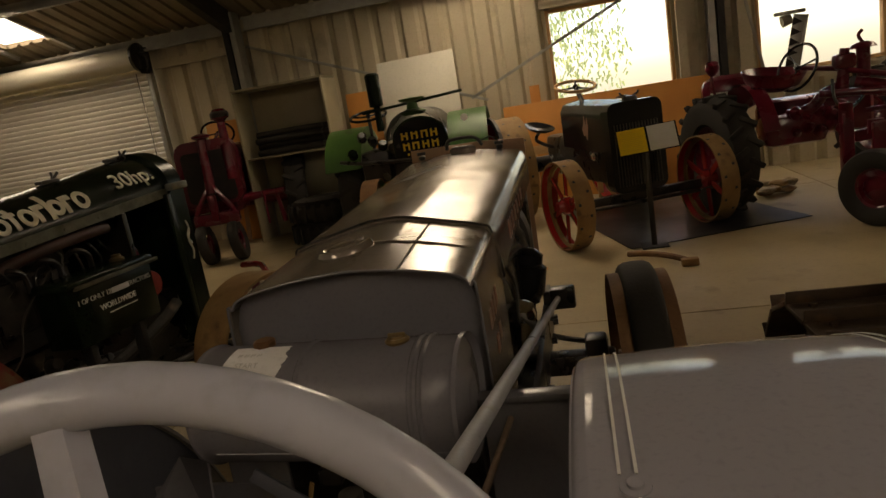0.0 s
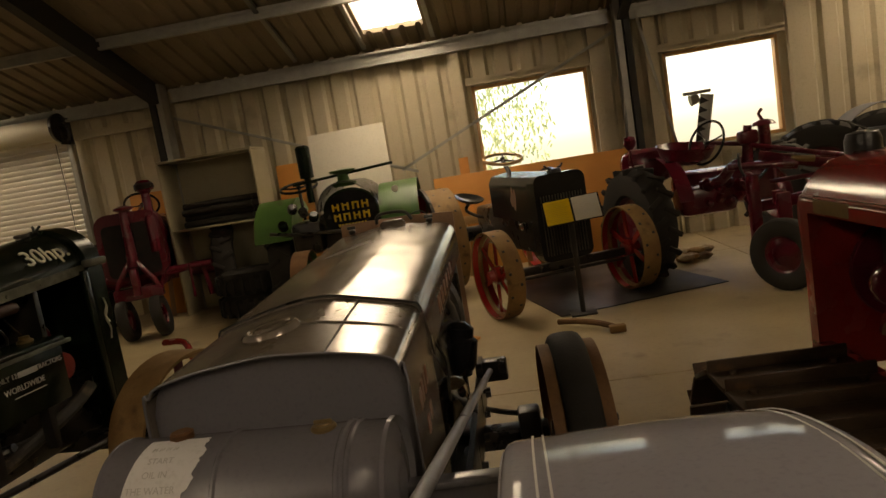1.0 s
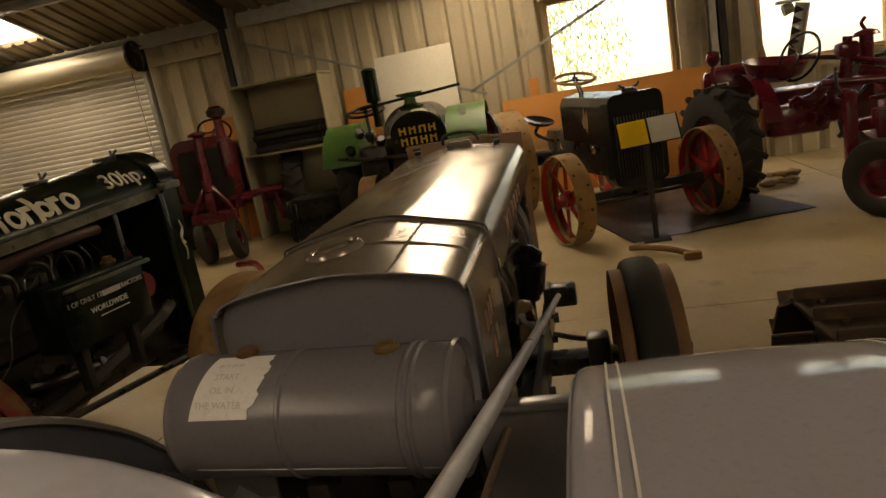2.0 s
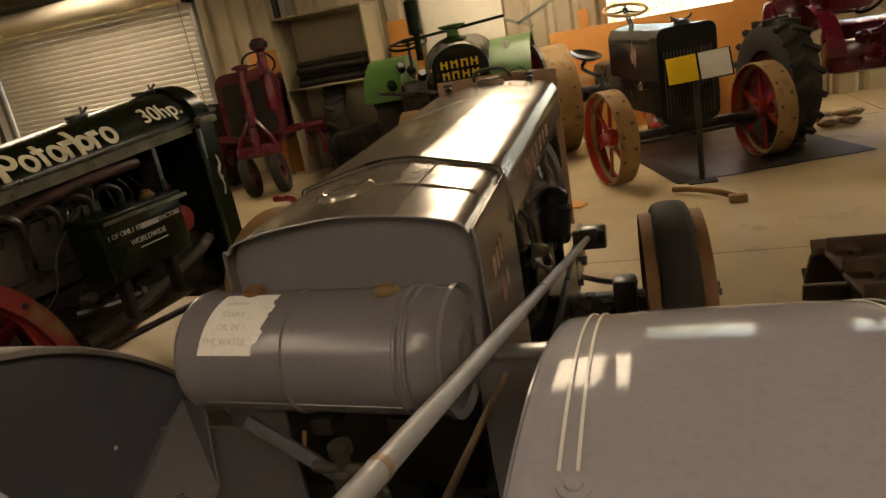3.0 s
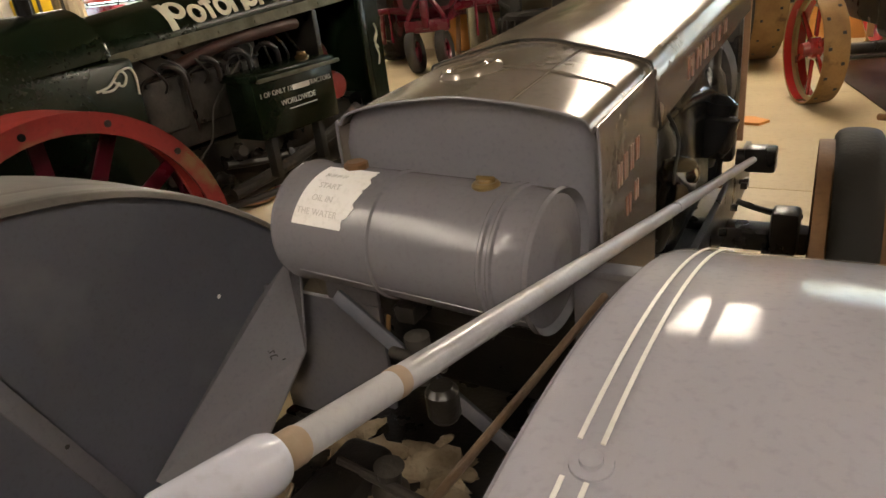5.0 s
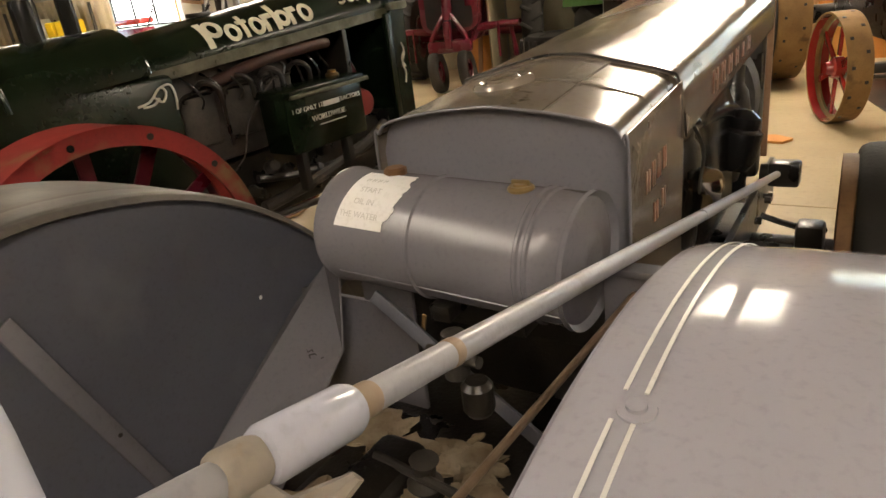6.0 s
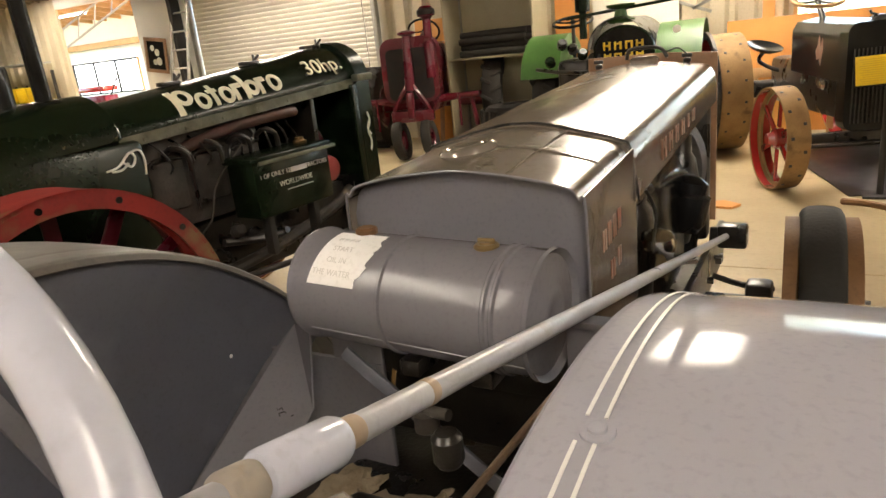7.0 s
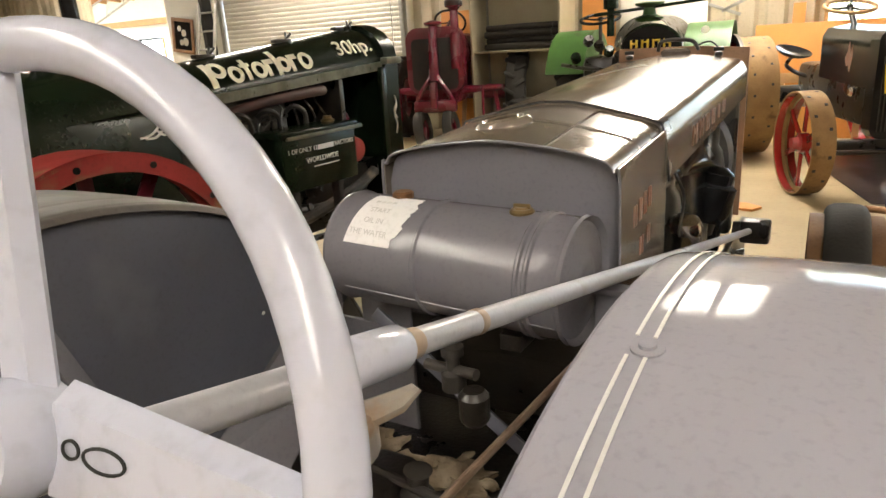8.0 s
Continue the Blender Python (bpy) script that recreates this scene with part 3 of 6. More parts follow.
# roller door with its drum
door = thing("roller_door", "closed cream steel roller door with its drum overhead", "door")
tagged(door, kind="structure")
bm2 = N()
rows = [(0, 0), (-0.006, 0.01), (-0.009, 0.034), (-0.006, 0.058), (0, 0.0685), (0.008, 0.0685), (0.008, 0)]
a = [bm2.verts.new((DOOR0 + 0.02, y, z)) for y, z in rows]
b = [bm2.verts.new((DOOR1 - 0.02, y, z)) for y, z in rows]
for k in range(len(rows)):
    j = (k + 1) % len(rows)
    bm2.faces.new((a[k], a[j], b[j], b[k]))
bm2.faces.new(a)
bm2.faces.new(b[::-1])
first = part("slat", bm2, SLAT, door, m=Matrix.Translation((0, 7.44, 0.02)))
k = 1
while 0.02 + k * 0.07 < DOORZ - 0.02:
    ob = new("slat", first.data)
    ob.parent, ob.matrix_basis = door, Matrix.Translation((0, 7.44, 0.02 + k * 0.07))
    k += 1
bm = lathe(N(), [(0, 0), (0.15, 0), (0.15, DOOR1 - DOOR0 - 0.02), (0, DOOR1 - DOOR0 - 0.02)], (DOOR0, 7.26, 2.62), (1, 0, 0), 12)
part("drum", bm, SLAT, door, "cream rolled curtain")
bm = lathe(N(), [(0, 0), (0.18, 0), (0.19, 0.02), (0.19, 0.05), (0.15, 0.06), (0.06, 0.08), (0, 0.08)], (DOOR1 - 0.015, 7.26, 2.62), (1, 0, 0), 32)
box(bm, (DOOR1 + 0.05, 7.32, 2.58), (0.03, 0.25, 0.35), 0.005)
tube(bm, bent([(DOOR1 + 0.09, 7.2, 2.66), (DOOR1 + 0.16, 7.2, 2.62), (DOOR1 + 0.17, 7.2, 2.5), (DOOR1 + 0.15, 7.2, 2.44)]), 0.02)
part("drum_bracket", bm, BLACK, door, "black end plate and chain wheel")
for x in (DOOR0 - 0.03, DOOR1 + 0.03):
    bm = N()
    box(bm, (x, 7.41, DOORZ / 2), (0.07, 0.09, DOORZ), 0.004)
    part("guide", bm, STEEL, door, "steel side guide")
bm = tube(N(), [(DOOR1 - 0.16, 7.38, 2.44), (DOOR1 - 0.15, 7.38, 1.6), (DOOR1 - 0.16, 7.38, 0.8)], 0.006, 6)
part("pull_cord", bm, BLACK, door, "dark pull cord")

# floor slabs with joints, and the ground outside
bm = N()
box(bm, (-6, 0, -0.16), (60, 60, 0.2))
structure("ground", bm, GRASS, "grass outside the shed")
bm = N()
box(bm, ((X0 + X1) / 2, 2.3, -0.045), (X1 - X0, 21.2, 0.05))
floor = structure("floor", bm, CONCRETE, "tan sealed concrete floor with saw-cut joints and oil stains")
xs = [X0, -15, -10.5, -6.1, -1.7, 2.75, X1]
ys = [Y0, -4.5, -0.9, 2.62, 6.1, BACK, 12.8]
for i in range(len(xs) - 1):
    for j in range(len(ys) - 1):
        bm = N()
        box(bm, ((xs[i] + xs[i + 1]) / 2, (ys[j] + ys[j + 1]) / 2, -0.0125), (xs[i + 1] - xs[i] - 0.008, ys[j + 1] - ys[j] - 0.008, 0.025), 0.002)
        part("slab", bm, CONCRETE, floor, smooth=False)

# the lined room beyond the opening
bm = N()
box(bm, (-16.5, 12.8, 1.6), (16, 0.14, 3.2))
wall = structure("wall_far_room", bm, WHITE, "white wall of the next room")
bm = N()
box(bm, (-8.8, 10.2, 1.6), (0.14, 5.1, 3.2))
structure("wall_far_room_east", bm, WHITE, "white wall of the next room")
bm = N()
box(bm, (-24.3, 10.2, 1.6), (0.14, 5.1, 3.2))
structure("wall_far_room_west", bm, WHITE, "white wall of the next room")
bm = N()
box(bm, (-16.5, 12.6, 2.3), (15.8, 0.24, 0.16), 0.01)
box(bm, (-16.5, 10.2, 3.52), (15.8, 5.5, 0.06), 0, Euler((radians(-7), 0, 0)).to_matrix())
for k in range(24):
    box(bm, (-24.1 + k * 0.66, 10.2, 3.36), (0.06, 5.2, 0.2), 0.004, Euler((radians(-7), 0, 0)).to_matrix())
structure("ceiling_far_room", bm, TIMBER, "bare timber ceiling with joists")
bm = N()
x0, x1 = -20.2, -17.1
box(bm, ((x0 + x1) / 2, 12.71, 1.36), (x1 - x0, 0.03, 0.9))
glow = bpy.data.materials.new("bright_sky_backdrop")
glow.use_nodes = True
glow.node_tree.nodes["Principled BSDF"].inputs["Emission Color"].default_value = (0.9, 0.97, 1, 1)
glow.node_tree.nodes["Principled BSDF"].inputs["Emission Strength"].default_value = 0.4
w = structure("window_3", N(), BLACKP, "black-framed window of the next room, bright outside")
part("pane", bm, glow, w, "bright overcast sky behind glass")
for x in (x0, x0 + 1.03, x0 + 2.06, x1):
    bm = N()
    box(bm, (x, 12.68, 1.36), (0.06, 0.05, 0.95), 0.004)
    part("frame", bm, BLACKP if x < x1 else TIMBER, w)
for z in (0.9, 1.82):
    bm = N()
    box(bm, ((x0 + x1) / 2, 12.68, z), (x1 - x0, 0.045, 0.05), 0.004)
    part("frame", bm, BLACKP, w)
truss = thing("roof_truss", "white welded steel lattice truss in the next room", "truss")
for z in (1.74, 1.34):
    part("chord", tube(N(), [(-17.5, 9.2, z), (-11.2, 9.2, z + 1.93)], 0.025), STEEL, truss)
for k in range(10):
    x = -17.2 + k * 0.68
    dz = (x + 17.5) * 0.306
    part("web", tube(N(), [(x, 9.2, 1.34 + dz), (x + 0.2, 9.2, 1.8 + dz)], 0.014), STEEL, truss)
for s, top in ((-17.5, 1.8), (-11.2, 3.6)):
    part("upright", tube(N(), [(s, 9.2, 0), (s, 9.2, top)], 0.03), STEEL, truss)
lamp = thing("ceiling_light", "lit fluorescent ceiling light in the next room", "light", Matrix.Translation((-16.6, 10.6, 3.0)))
bm = N()
box(bm, (0, 0, 0.02), (1.25, 0.16, 0.03), 0.005)
part("body", bm, WHITE, lamp)
part("tube", rod(N(), (-0.6, 0, -0.02), (0.6, 0, -0.02), 0.016), TUBE, lamp, "lit tube")
car = thing("red_implement", "red painted implement seen in the next room", "machine", Matrix.Translation((-15.8, 10.2, 0.03)))
bm = N()
box(bm, (0, 0, 1.06), (1.3, 0.45, 0.14), 0.06)
part("hood", bm, RED, car)
bm = N()
box(bm, (0, 0, 0.45), (1.2, 0.4, 0.9), 0.03)
part("body", bm, DKRED, car)
steering_wheel(car, (0.95, 0, 1.3), (0.5, 0, 0.9), 0.19, 0.014, BLACKP)
part("column", rod(N(), (0.6, 0, 0.9), (0.93, 0, 1.28), 0.018), BLACKP, car)

# things by the roller door
ladder = thing("step_ladder", "pale aluminium ladder leaning beside the roller door", "ladder")
for x in (-9.05, -8.66):
    part("rail", tube(N(), [(x, 6.75, 0), (x + 0.02, 7.28, 2.35)], 0.028, 6), STEEL, ladder)
for k in range(8):
    t = (k + 0.6) / 8
    part("rung", rod(N(), (-9.05, 6.75 + 0.53 * t, 2.35 * t), (-8.66, 6.75 + 0.53 * t, 2.35 * t), 0.016, seg=8), STEEL, ladder)
pic = thing("framed_picture", "wood-framed dark picture hung askew on the white wall", "picture", Matrix.Translation((-9.86, 7.46, 1.62)) @ Matrix.Rotation(radians(8), 4, "Y"))
bm = N()
for c, s in (((0, 0, 0.27), (0.56, 0.03, 0.06)), ((0, 0, -0.27), (0.56, 0.03, 0.06)), ((-0.25, 0, 0), (0.06, 0.03, 0.48)), ((0.25, 0, 0), (0.06, 0.03, 0.48))):
    box(bm, c, s, 0.006)
part("frame", bm, PLY, pic)
bm = N()
box(bm, (0, 0.008, 0), (0.46, 0.008, 0.5))
part("print", bm, BLACKP, pic, "dark print with pale engine shapes")
bm = N()
for c, r in (((-0.09, 0.0, 0.12), 0.05), ((0.02, 0.0, 0.05), 0.06), ((0.06, 0.0, -0.1), 0.07), ((-0.05, 0, -0.12), 0.05)):
    lathe(bm, [(0, 0), (r, 0), (r, 0.003), (r * 0.6, 0.004), (0, 0.004)], (c[0], 0.002, c[2]), (0, -1, 0), 16)
part("motif", bm, CARD, pic)
shelf = thing("steel_shelf", "grey steel shelf with boxes and yellow jerry cans", "shelf", Matrix.Translation((-14.0, 7.1, 0)))
for z in (0.4, 1.0, 1.75):
    bm = N()
    box(bm, (0, 0, z), (2.4, 0.5, 0.03), 0.004)
    part("shelf_board", bm, STEEL, shelf)
for x in (-1.18, 1.18):
    for y in (-0.23, 0.23):
        bm = N()
        box(bm, (x, y, 0.8), (0.05, 0.05, 1.6), 0.004)
        part("upright", bm, DARKST, shelf)
for k, x in enumerate((0.25, 0.62, 0.95)):
    can = thing("jerry_can", "yellow plastic jerry can on the steel shelf", "can", Matrix.Translation((-14.0 + x, 7.05, 1.016)), "jerry cans")
    bm = N()
    box(bm, (0, 0, 0.15), (0.26, 0.3, 0.3), 0.04)
    part("body", bm, YELLOW, can)
    part("cap", rod(N(), (0.06, 0, 0.3), (0.06, 0, 0.34), 0.025), BLACK, can)
for k, x in enumerate((-0.8, -0.35)):
    bx = thing("white_carton", "white carton on the steel shelf", "box", Matrix.Translation((-14.0 + x, 7.05, 1.016)), "cartons")
    bm = N()
    box(bm, (0, 0, 0.19), (0.36, 0.36, 0.38), 0.006)
    part("carton_body", bm, WHITEB, bx)
    bm = N()
    box(bm, (0, 0, 0.382), (0.355, 0.06, 0.004))
    part("tape", bm, CREAM, bx)


# ---- the grey tractor ----
trac = thing("grey_tractor", "worn grey vintage farm tractor with rubber-banded steel wheels", "tractor")


def hood_profile(y):
    """Half-round hood section at y: x, z from the left skirt to the right."""
    s = 1.044 + 0.052 * y
    crown = 1.082 + 0.087 * min(y, 0.345) + 0.04 * max(0.0, y - 0.345)
    f = min(1.0, max(0.0, (y - 0.25) / 0.12))
    half = (s + crown) / 2 + 0.0065 - 0.004 * f
    mid = [(-0.236, s - 0.012), (-0.215, s + 0.008), (-0.135, half), (-0.05, crown - 0.003), (0.0, crown), (0.052, crown - 0.003), (0.135, half), (0.215, s + 0.008), (0.236, s - 0.012)]
    return s, mid


def eased(pts, v, creases=()):
    """A point of a smooth line through pts at v in 0..1, with corners at the crease indices."""
    k = v * (len(pts) - 1)
    i = min(int(k), len(pts) - 2)
    t = k - i
    p = [pts[max(i - 1, 0)], pts[i], pts[i + 1], pts[min(i + 2, len(pts) - 1)]]
    if i in creases:
        p[0] = tuple(2 * p[1][n] - p[2][n] for n in (0, 1))
    if i + 1 in creases:
        p[3] = tuple(2 * p[2][n] - p[1][n] for n in (0, 1))
    return tuple(0.5 * (2 * p[1][n] + (p[2][n] - p[0][n]) * t + (2 * p[0][n] - 5 * p[1][n] + 4 * p[2][n] - p[3][n]) * t * t + (3 * p[1][n] - p[0][n] - 3 * p[2][n] + p[3][n]) * t ** 3) for n in (0, 1))


def hood_skin(y0, y1, drop, off, rows, creases=()):
    bm = N()
    def point(u, v):
        y = y0 + (y1 - y0) * u
        s, mid = hood_profile(y)
        d = drop(y)
        pts = [(-0.247, s - d)] + [(-0.247, s - 0.045)] + mid + [(0.247, s - 0.045)] + [(0.247, s - d)]
        x, z = eased(pts, v, creases)
        wob = noise.noise(Vector((x * 9, y * 7, z * 5))) * 0.0016 + noise.noise(Vector((x * 25, y * 16, 3))) * 0.0006
        return Vector((x * (1 + off), y, z + off * 0.25 + wob))
    return sheet(bm, point, rows, 120, -0.003)


part("rear_hood", hood_skin(0.0, 0.345, lambda y: 0.42, 0.0, 14, (7,)), HOODM, trac, "worn grey sheet metal with bare patches")
part("front_hood", hood_skin(0.335, 1.535, lambda y: 0.12, 0.014, 40, (5, 7)), HOODM, trac, "dented grey sheet-metal bonnet")
bm = N()
s, mid = hood_profile(0.345)
edge = [(-0.25, s - 0.12)] + mid + [(0.25, s - 0.12)]
tube(bm, [(x * 1.02, 0.338, z + 0.005) for x, z in (eased(edge, k / 60) for k in range(61))], 0.003, 6)
part("hood_band", bm, BLACK, trac, "dark seam between the bonnet sheets")
bm = N()
s, mid = hood_profile(0.17)
tube(bm, [(x, 0.17, z + 0.002) for x, z in mid[4:]], 0.0025, 6)
part("fold_line", bm, HOODM, trac)
part("fold_line", tube(N(), [(0.105, 0.335 * k / 12, 0.001 + eased(hood_profile(0.335 * k / 12)[1], 0.708)[1]) for k in range(13)], 0.0022, 6), HOODM, trac)
bm = N()
edge = [(-0.248, 0.62), (-0.248, 1.0)] + hood_profile(0.0)[1] + [(0.248, 1.0), (0.248, 0.62)]
tube(bm, [(x, -0.003, z) for x, z in (eased(edge, k / 72) for k in range(73))], 0.0028, 8)
part("hood_bead", bm, TANKM, trac, "rolled edge")
bm = N()
out = [(-0.24, 0.55), (0.24, 0.55), (0.244, 0.99)] + [(x * 0.985, z - 0.005) for x, z in (eased(hood_profile(0.0)[1], 1 - k / 48) for k in range(49))] + [(-0.244, 0.99)]
prism(bm, out, Matrix.Translation((0, 0.03, 0)) @ Matrix.Rotation(radians(90), 4, "X"), 0.012)
part("dash_panel", bm, TANKM, trac, "slate-blue painted dash panel")
part("filler_boss", lathe(N(), [(0.064, -0.012), (0.06, 0.003), (0.053, 0.009), (0.046, 0.009), (0.041, 0.004), (0.036, 0.004), (0.03, 0.011), (0.012, 0.013), (0, 0.013)], (-0.045, 0.16, 1.094), (-0.12, -0.067, 1), 36), HOODM, trac, "round pressed filler boss")
# faded red letters as plain bars on the sheet sides
for k in range(6):
    y = 0.62 + k * 0.085
    bm = N()
    w = (0.07, 0.055, 0.05, 0.05, 0.02, 0.05)[k]
    h = 0.05 - 0.003 * k
    for dy, ww in ((-0.36, 0.2), (0.36, 0.2), (0.0, 0.16)):
        box(bm, (0.2525, y + dy * w * 0.8, hood_profile(y)[0] - 0.075 + (0.004 if dy else 0.012)), (0.002, w * ww, h if dy else h * 0.3))
    part("lettering", bm, REDP, trac, "faded red painted lettering")
for k, (y, z, w, h) in enumerate(((0.1, 0.93, 0.025, 0.05), (0.135, 0.935, 0.02, 0.055), (0.17, 0.94, 0.02, 0.055), (0.205, 0.945, 0.02, 0.05), (0.15, 0.86, 0.03, 0.045), (0.2, 0.87, 0.025, 0.045))):
    bm = N()
    for dy in (-0.3, 0.3):
        box(bm, (0.2485, y + dy * w, z), (0.002, w * 0.3, h * 0.8))
    part("lettering", bm, REDP, trac, "faded red painted lettering")

# fuel tank
TR = 0.102


def tank_y(x):
    return -0.138 - 0.058 * x


def tank_z(x):
    return 0.891 - 0.017 * x


TANK_AXIS = Vector((1, -0.058, -0.017))
prof = [(0, -0.217), (0.03, -0.220), (0.066, -0.220), (0.092, -0.215), (TR + 0.003, -0.229), (TR + 0.004, -0.223), (TR, -0.217)]
for x in (-0.03, 0.165, 0.18):
    prof += [(TR, x - 0.005), (TR + 0.0035, x - 0.002), (TR + 0.0035, x + 0.002), (TR, x + 0.005)]
prof += [(TR, 0.226), (TR + 0.004, 0.232), (TR + 0.003, 0.239), (0.096, 0.229), (0.085, 0.233), (0.05, 0.235), (0.042, 0.241), (0.026, 0.242), (0.012, 0.237), (0, 0.237)]
part("fuel_tank", lathe(N(), prof, (0, tank_y(0), tank_z(0)), TANK_AXIS, 72), TANKM, trac, "grey cylindrical fuel tank, dented and scuffed")
cap_at = Vector((0.129, tank_y(0.129), tank_z(0.129) + TR))
bm = lathe(N(), [(0.02, -0.01), (0.021, 0.002), (0.017, 0.006), (0.013, 0.006), (0.011, 0.009), (0, 0.009)], cap_at, (0, 0, 1), 24)
box(bm, cap_at + Vector((0, 0, 0.009)), (0.03, 0.005, 0.01), 0.002)
part("tank_cap", bm, BRASS, trac, "dull brass screw cap")
bm = lathe(N(), [(0.02, -0.01), (0.02, 0.009), (0.016, 0.012), (0, 0.012)], (-0.118, tank_y(-0.118) + 0.008, tank_z(-0.118) + TR), (0, 0, 1), 8)
part("tank_plug", bm, RUST, trac, "rusty filler plug")
bm = N()
for x in (-0.02, 0.12):
    box(bm, (x, -0.11, 0.773), (0.04, 0.16, 0.03), 0.004)
box(bm, (-0.03, -0.02, 0.70), (0.5, 0.06, 0.06), 0.006)
box(bm, (-0.03, -0.0, 0.62), (0.44, 0.03, 0.2), 0.004)
part("tank_cradle", bm, BLACK, trac, "black steel tank cradle")
part("seam", tube(N(), [(x / 40, tank_y(x / 40) - TR * 0.866 + 0.0005, tank_z(x / 40) - TR * 0.5) for x in range(-8, 10)], 0.0022, 6), TANKM, trac, "soldered seam")

# torn paper on the tank
note = thing("paper_note", "torn white paper note with faint handwriting stuck on the fuel tank", "paper")
bm = N()


def on_tank(x, a, lift=0.0015):
    return Vector((x, tank_y(x) - math.sin(a) * (TR + lift), tank_z(x) + math.cos(a) * (TR + lift)))


rng = random.Random(4)
rows = 22
grid = []
for i in range(rows + 1):
    a = radians(2 + 66 * i / rows)
    right = -0.058 - 0.008 * (i / rows) - 0.022 * max(0, (i - 12) / 10) + rng.uniform(-0.005, 0.005)
    left = -0.188 + 0.024 * (1 - i / rows)
    grid.append([bm.verts.new(on_tank(left + (right - left) * j / 10, a, 0.002)) for j in range(11)])
faces = [bm.faces.new((grid[i][j], grid[i + 1][j], grid[i + 1][j + 1], grid[i][j + 1])) for i in range(rows) for j in range(10)]
bm.normal_update()
bmesh.ops.solidify(bm, geom=faces, thickness=0.0005)
part("sheet", bm, PAPER, note)
for row, (a0, word) in enumerate(((30, "START"), (43, "OIL IN"), (56, "THE WATER"))):
    a = radians(a0)
    x = -0.128 - 0.004 * row
    along = TANK_AXIS.normalized()
    out = Vector((0, -math.sin(a), math.cos(a)))
    m = Matrix((along, out.cross(along), out)).transposed().to_4x4()
    m.translation = on_tank(x, a, 0.0032)
    lettering(word, INK, note, m, 0.015, "handwriting", 0.0003)
for k in range(4):
    bm = N()
    x = -0.15 + k * 0.012
    tube(bm, [on_tank(x + dx, radians(17 + da), 0.003) for dx, da in ((0, 2), (0.002, -2), (0.005, 1), (0.007, -2))], 0.0007, 4)
    part("pencil_stroke", bm, INK, note)

# engine and frame
bm = N()
box(bm, (-0.02, 0.92, 0.62), (0.34, 1.0, 0.4), 0.03)
box(bm, (-0.02, 0.92, 0.87), (0.26, 0.9, 0.16), 0.03)
part("engine_block", bm, BLACK, trac, "oily black engine block")
bm = N()
box(bm, (0.14, 0.86, 0.72), (0.17, 0.5, 0.42), 0.07)
box(bm, (0.13, 0.82, 0.9), (0.17, 0.4, 0.18), 0.06)
for v in bm.verts:
    v.co += v.normal * noise.noise(v.co * 12) * 0.015
part("manifold_casting", bm, BLACKP, trac, "bulky glossy black cast manifold")
part("fan_shroud", lathe(N(), [(0.21, 0), (0.235, 0.0), (0.24, 0.06), (0.235, 0.11), (0.21, 0.11)], (0.0, 1.34, 0.8), (0, 1, 0), 40, True), ENGINE, trac, "curved grey fan shroud")
for k in (0, 3):
    y = 0.6 + k * 0.22
    bm = lathe(N(), [(0, -0.03), (0.06, -0.03), (0.07, 0.02), (0.066, 0.2), (0.05, 0.26), (0.035, 0.28), (0.03, 0.34), (0, 0.34)], (0.15, y, 0.6), (0.1, 0, 1), 20)
    part("cylinder_casting", bm, BLACK, trac)
bm = tube(N(), bent([(0.17, 0.5, 0.90), (0.19, 0.8, 0.88), (0.2, 1.1, 0.82), (0.2, 1.25, 0.7), (0.19, 1.3, 0.5)]), 0.035, 12)
part("manifold", bm, BLACKP, trac)
bm = lathe(N(), [(0, -0.07), (0.05, -0.07), (0.065, -0.04), (0.065, 0.04), (0.05, 0.05), (0.05, 0.08), (0.02, 0.1), (0, 0.1)], (0.235, 1.02, 0.75), (0.2, 0.1, 1), 24)
part("carburettor", bm, BLACKP, trac)
bm = lathe(N(), [(0, -0.05), (0.034, -0.05), (0.04, -0.044), (0.04, 0.012), (0.044, 0.018), (0.044, 0.034), (0.036, 0.05), (0.02, 0.056), (0, 0.056)], (0.255, 0.5, 0.775), (0.12, -0.2, 1), 28)
part("breather", bm, CHROME, trac, "bright steel breather can")
part("wire", tube(N(), bent([(0.25, 0.42, 0.95), (0.262, 0.47, 0.88), (0.258, 0.45, 0.8), (0.262, 0.5, 0.77)]), 0.004, 6), ENGINE, trac)
for k in range(5):
    part("bolt", rod(N(), (0.28, 0.55 + 0.2 * k, 0.47), (0.3, 0.55 + 0.2 * k, 0.47), 0.012, seg=6), BLACK, trac)
bm = N()
box(bm, (0.255, 0.85, 0.44), (0.02, 1.7, 0.16), 0.004)
part("frame_rail", bm, BLACK, trac, "black boiler-plate side frame")
bm = N()
box(bm, (-0.255, 0.85, 0.44), (0.02, 1.7, 0.16), 0.004)
part("frame_rail", bm, BLACK, trac, "black boiler-plate side frame")
bm = N()
box(bm, (0, 0.9, 0.37), (0.5, 1.5, 0.02), 0.004)
part("belly_plate", bm, BLACK, trac)
bm = N()
box(bm, (0.0, 0.02, 0.41), (0.86, 0.3, 0.025), 0.004)
part("foot_plate", bm, BLACK, trac, "oily black foot plate")
bm = N()
box(bm, (0, 1.545, 0.8), (0.46, 0.07, 0.62), 0.02)
part("radiator", bm, BLACK, trac, "dark radiator core and tank")
bm = N()
prism(bm, [(-0.235, 0.55), (0.245, 0.55), (0.245, 1.172), (0.06, 1.185), (-0.06, 1.185), (-0.225, 1.185)], Matrix.Translation((0, 1.61, 0)) @ Matrix.Rotation(radians(90), 4, "X"), 0.014)
part("front_board", bm, PLY, trac, "brown plywood board behind the radiator")
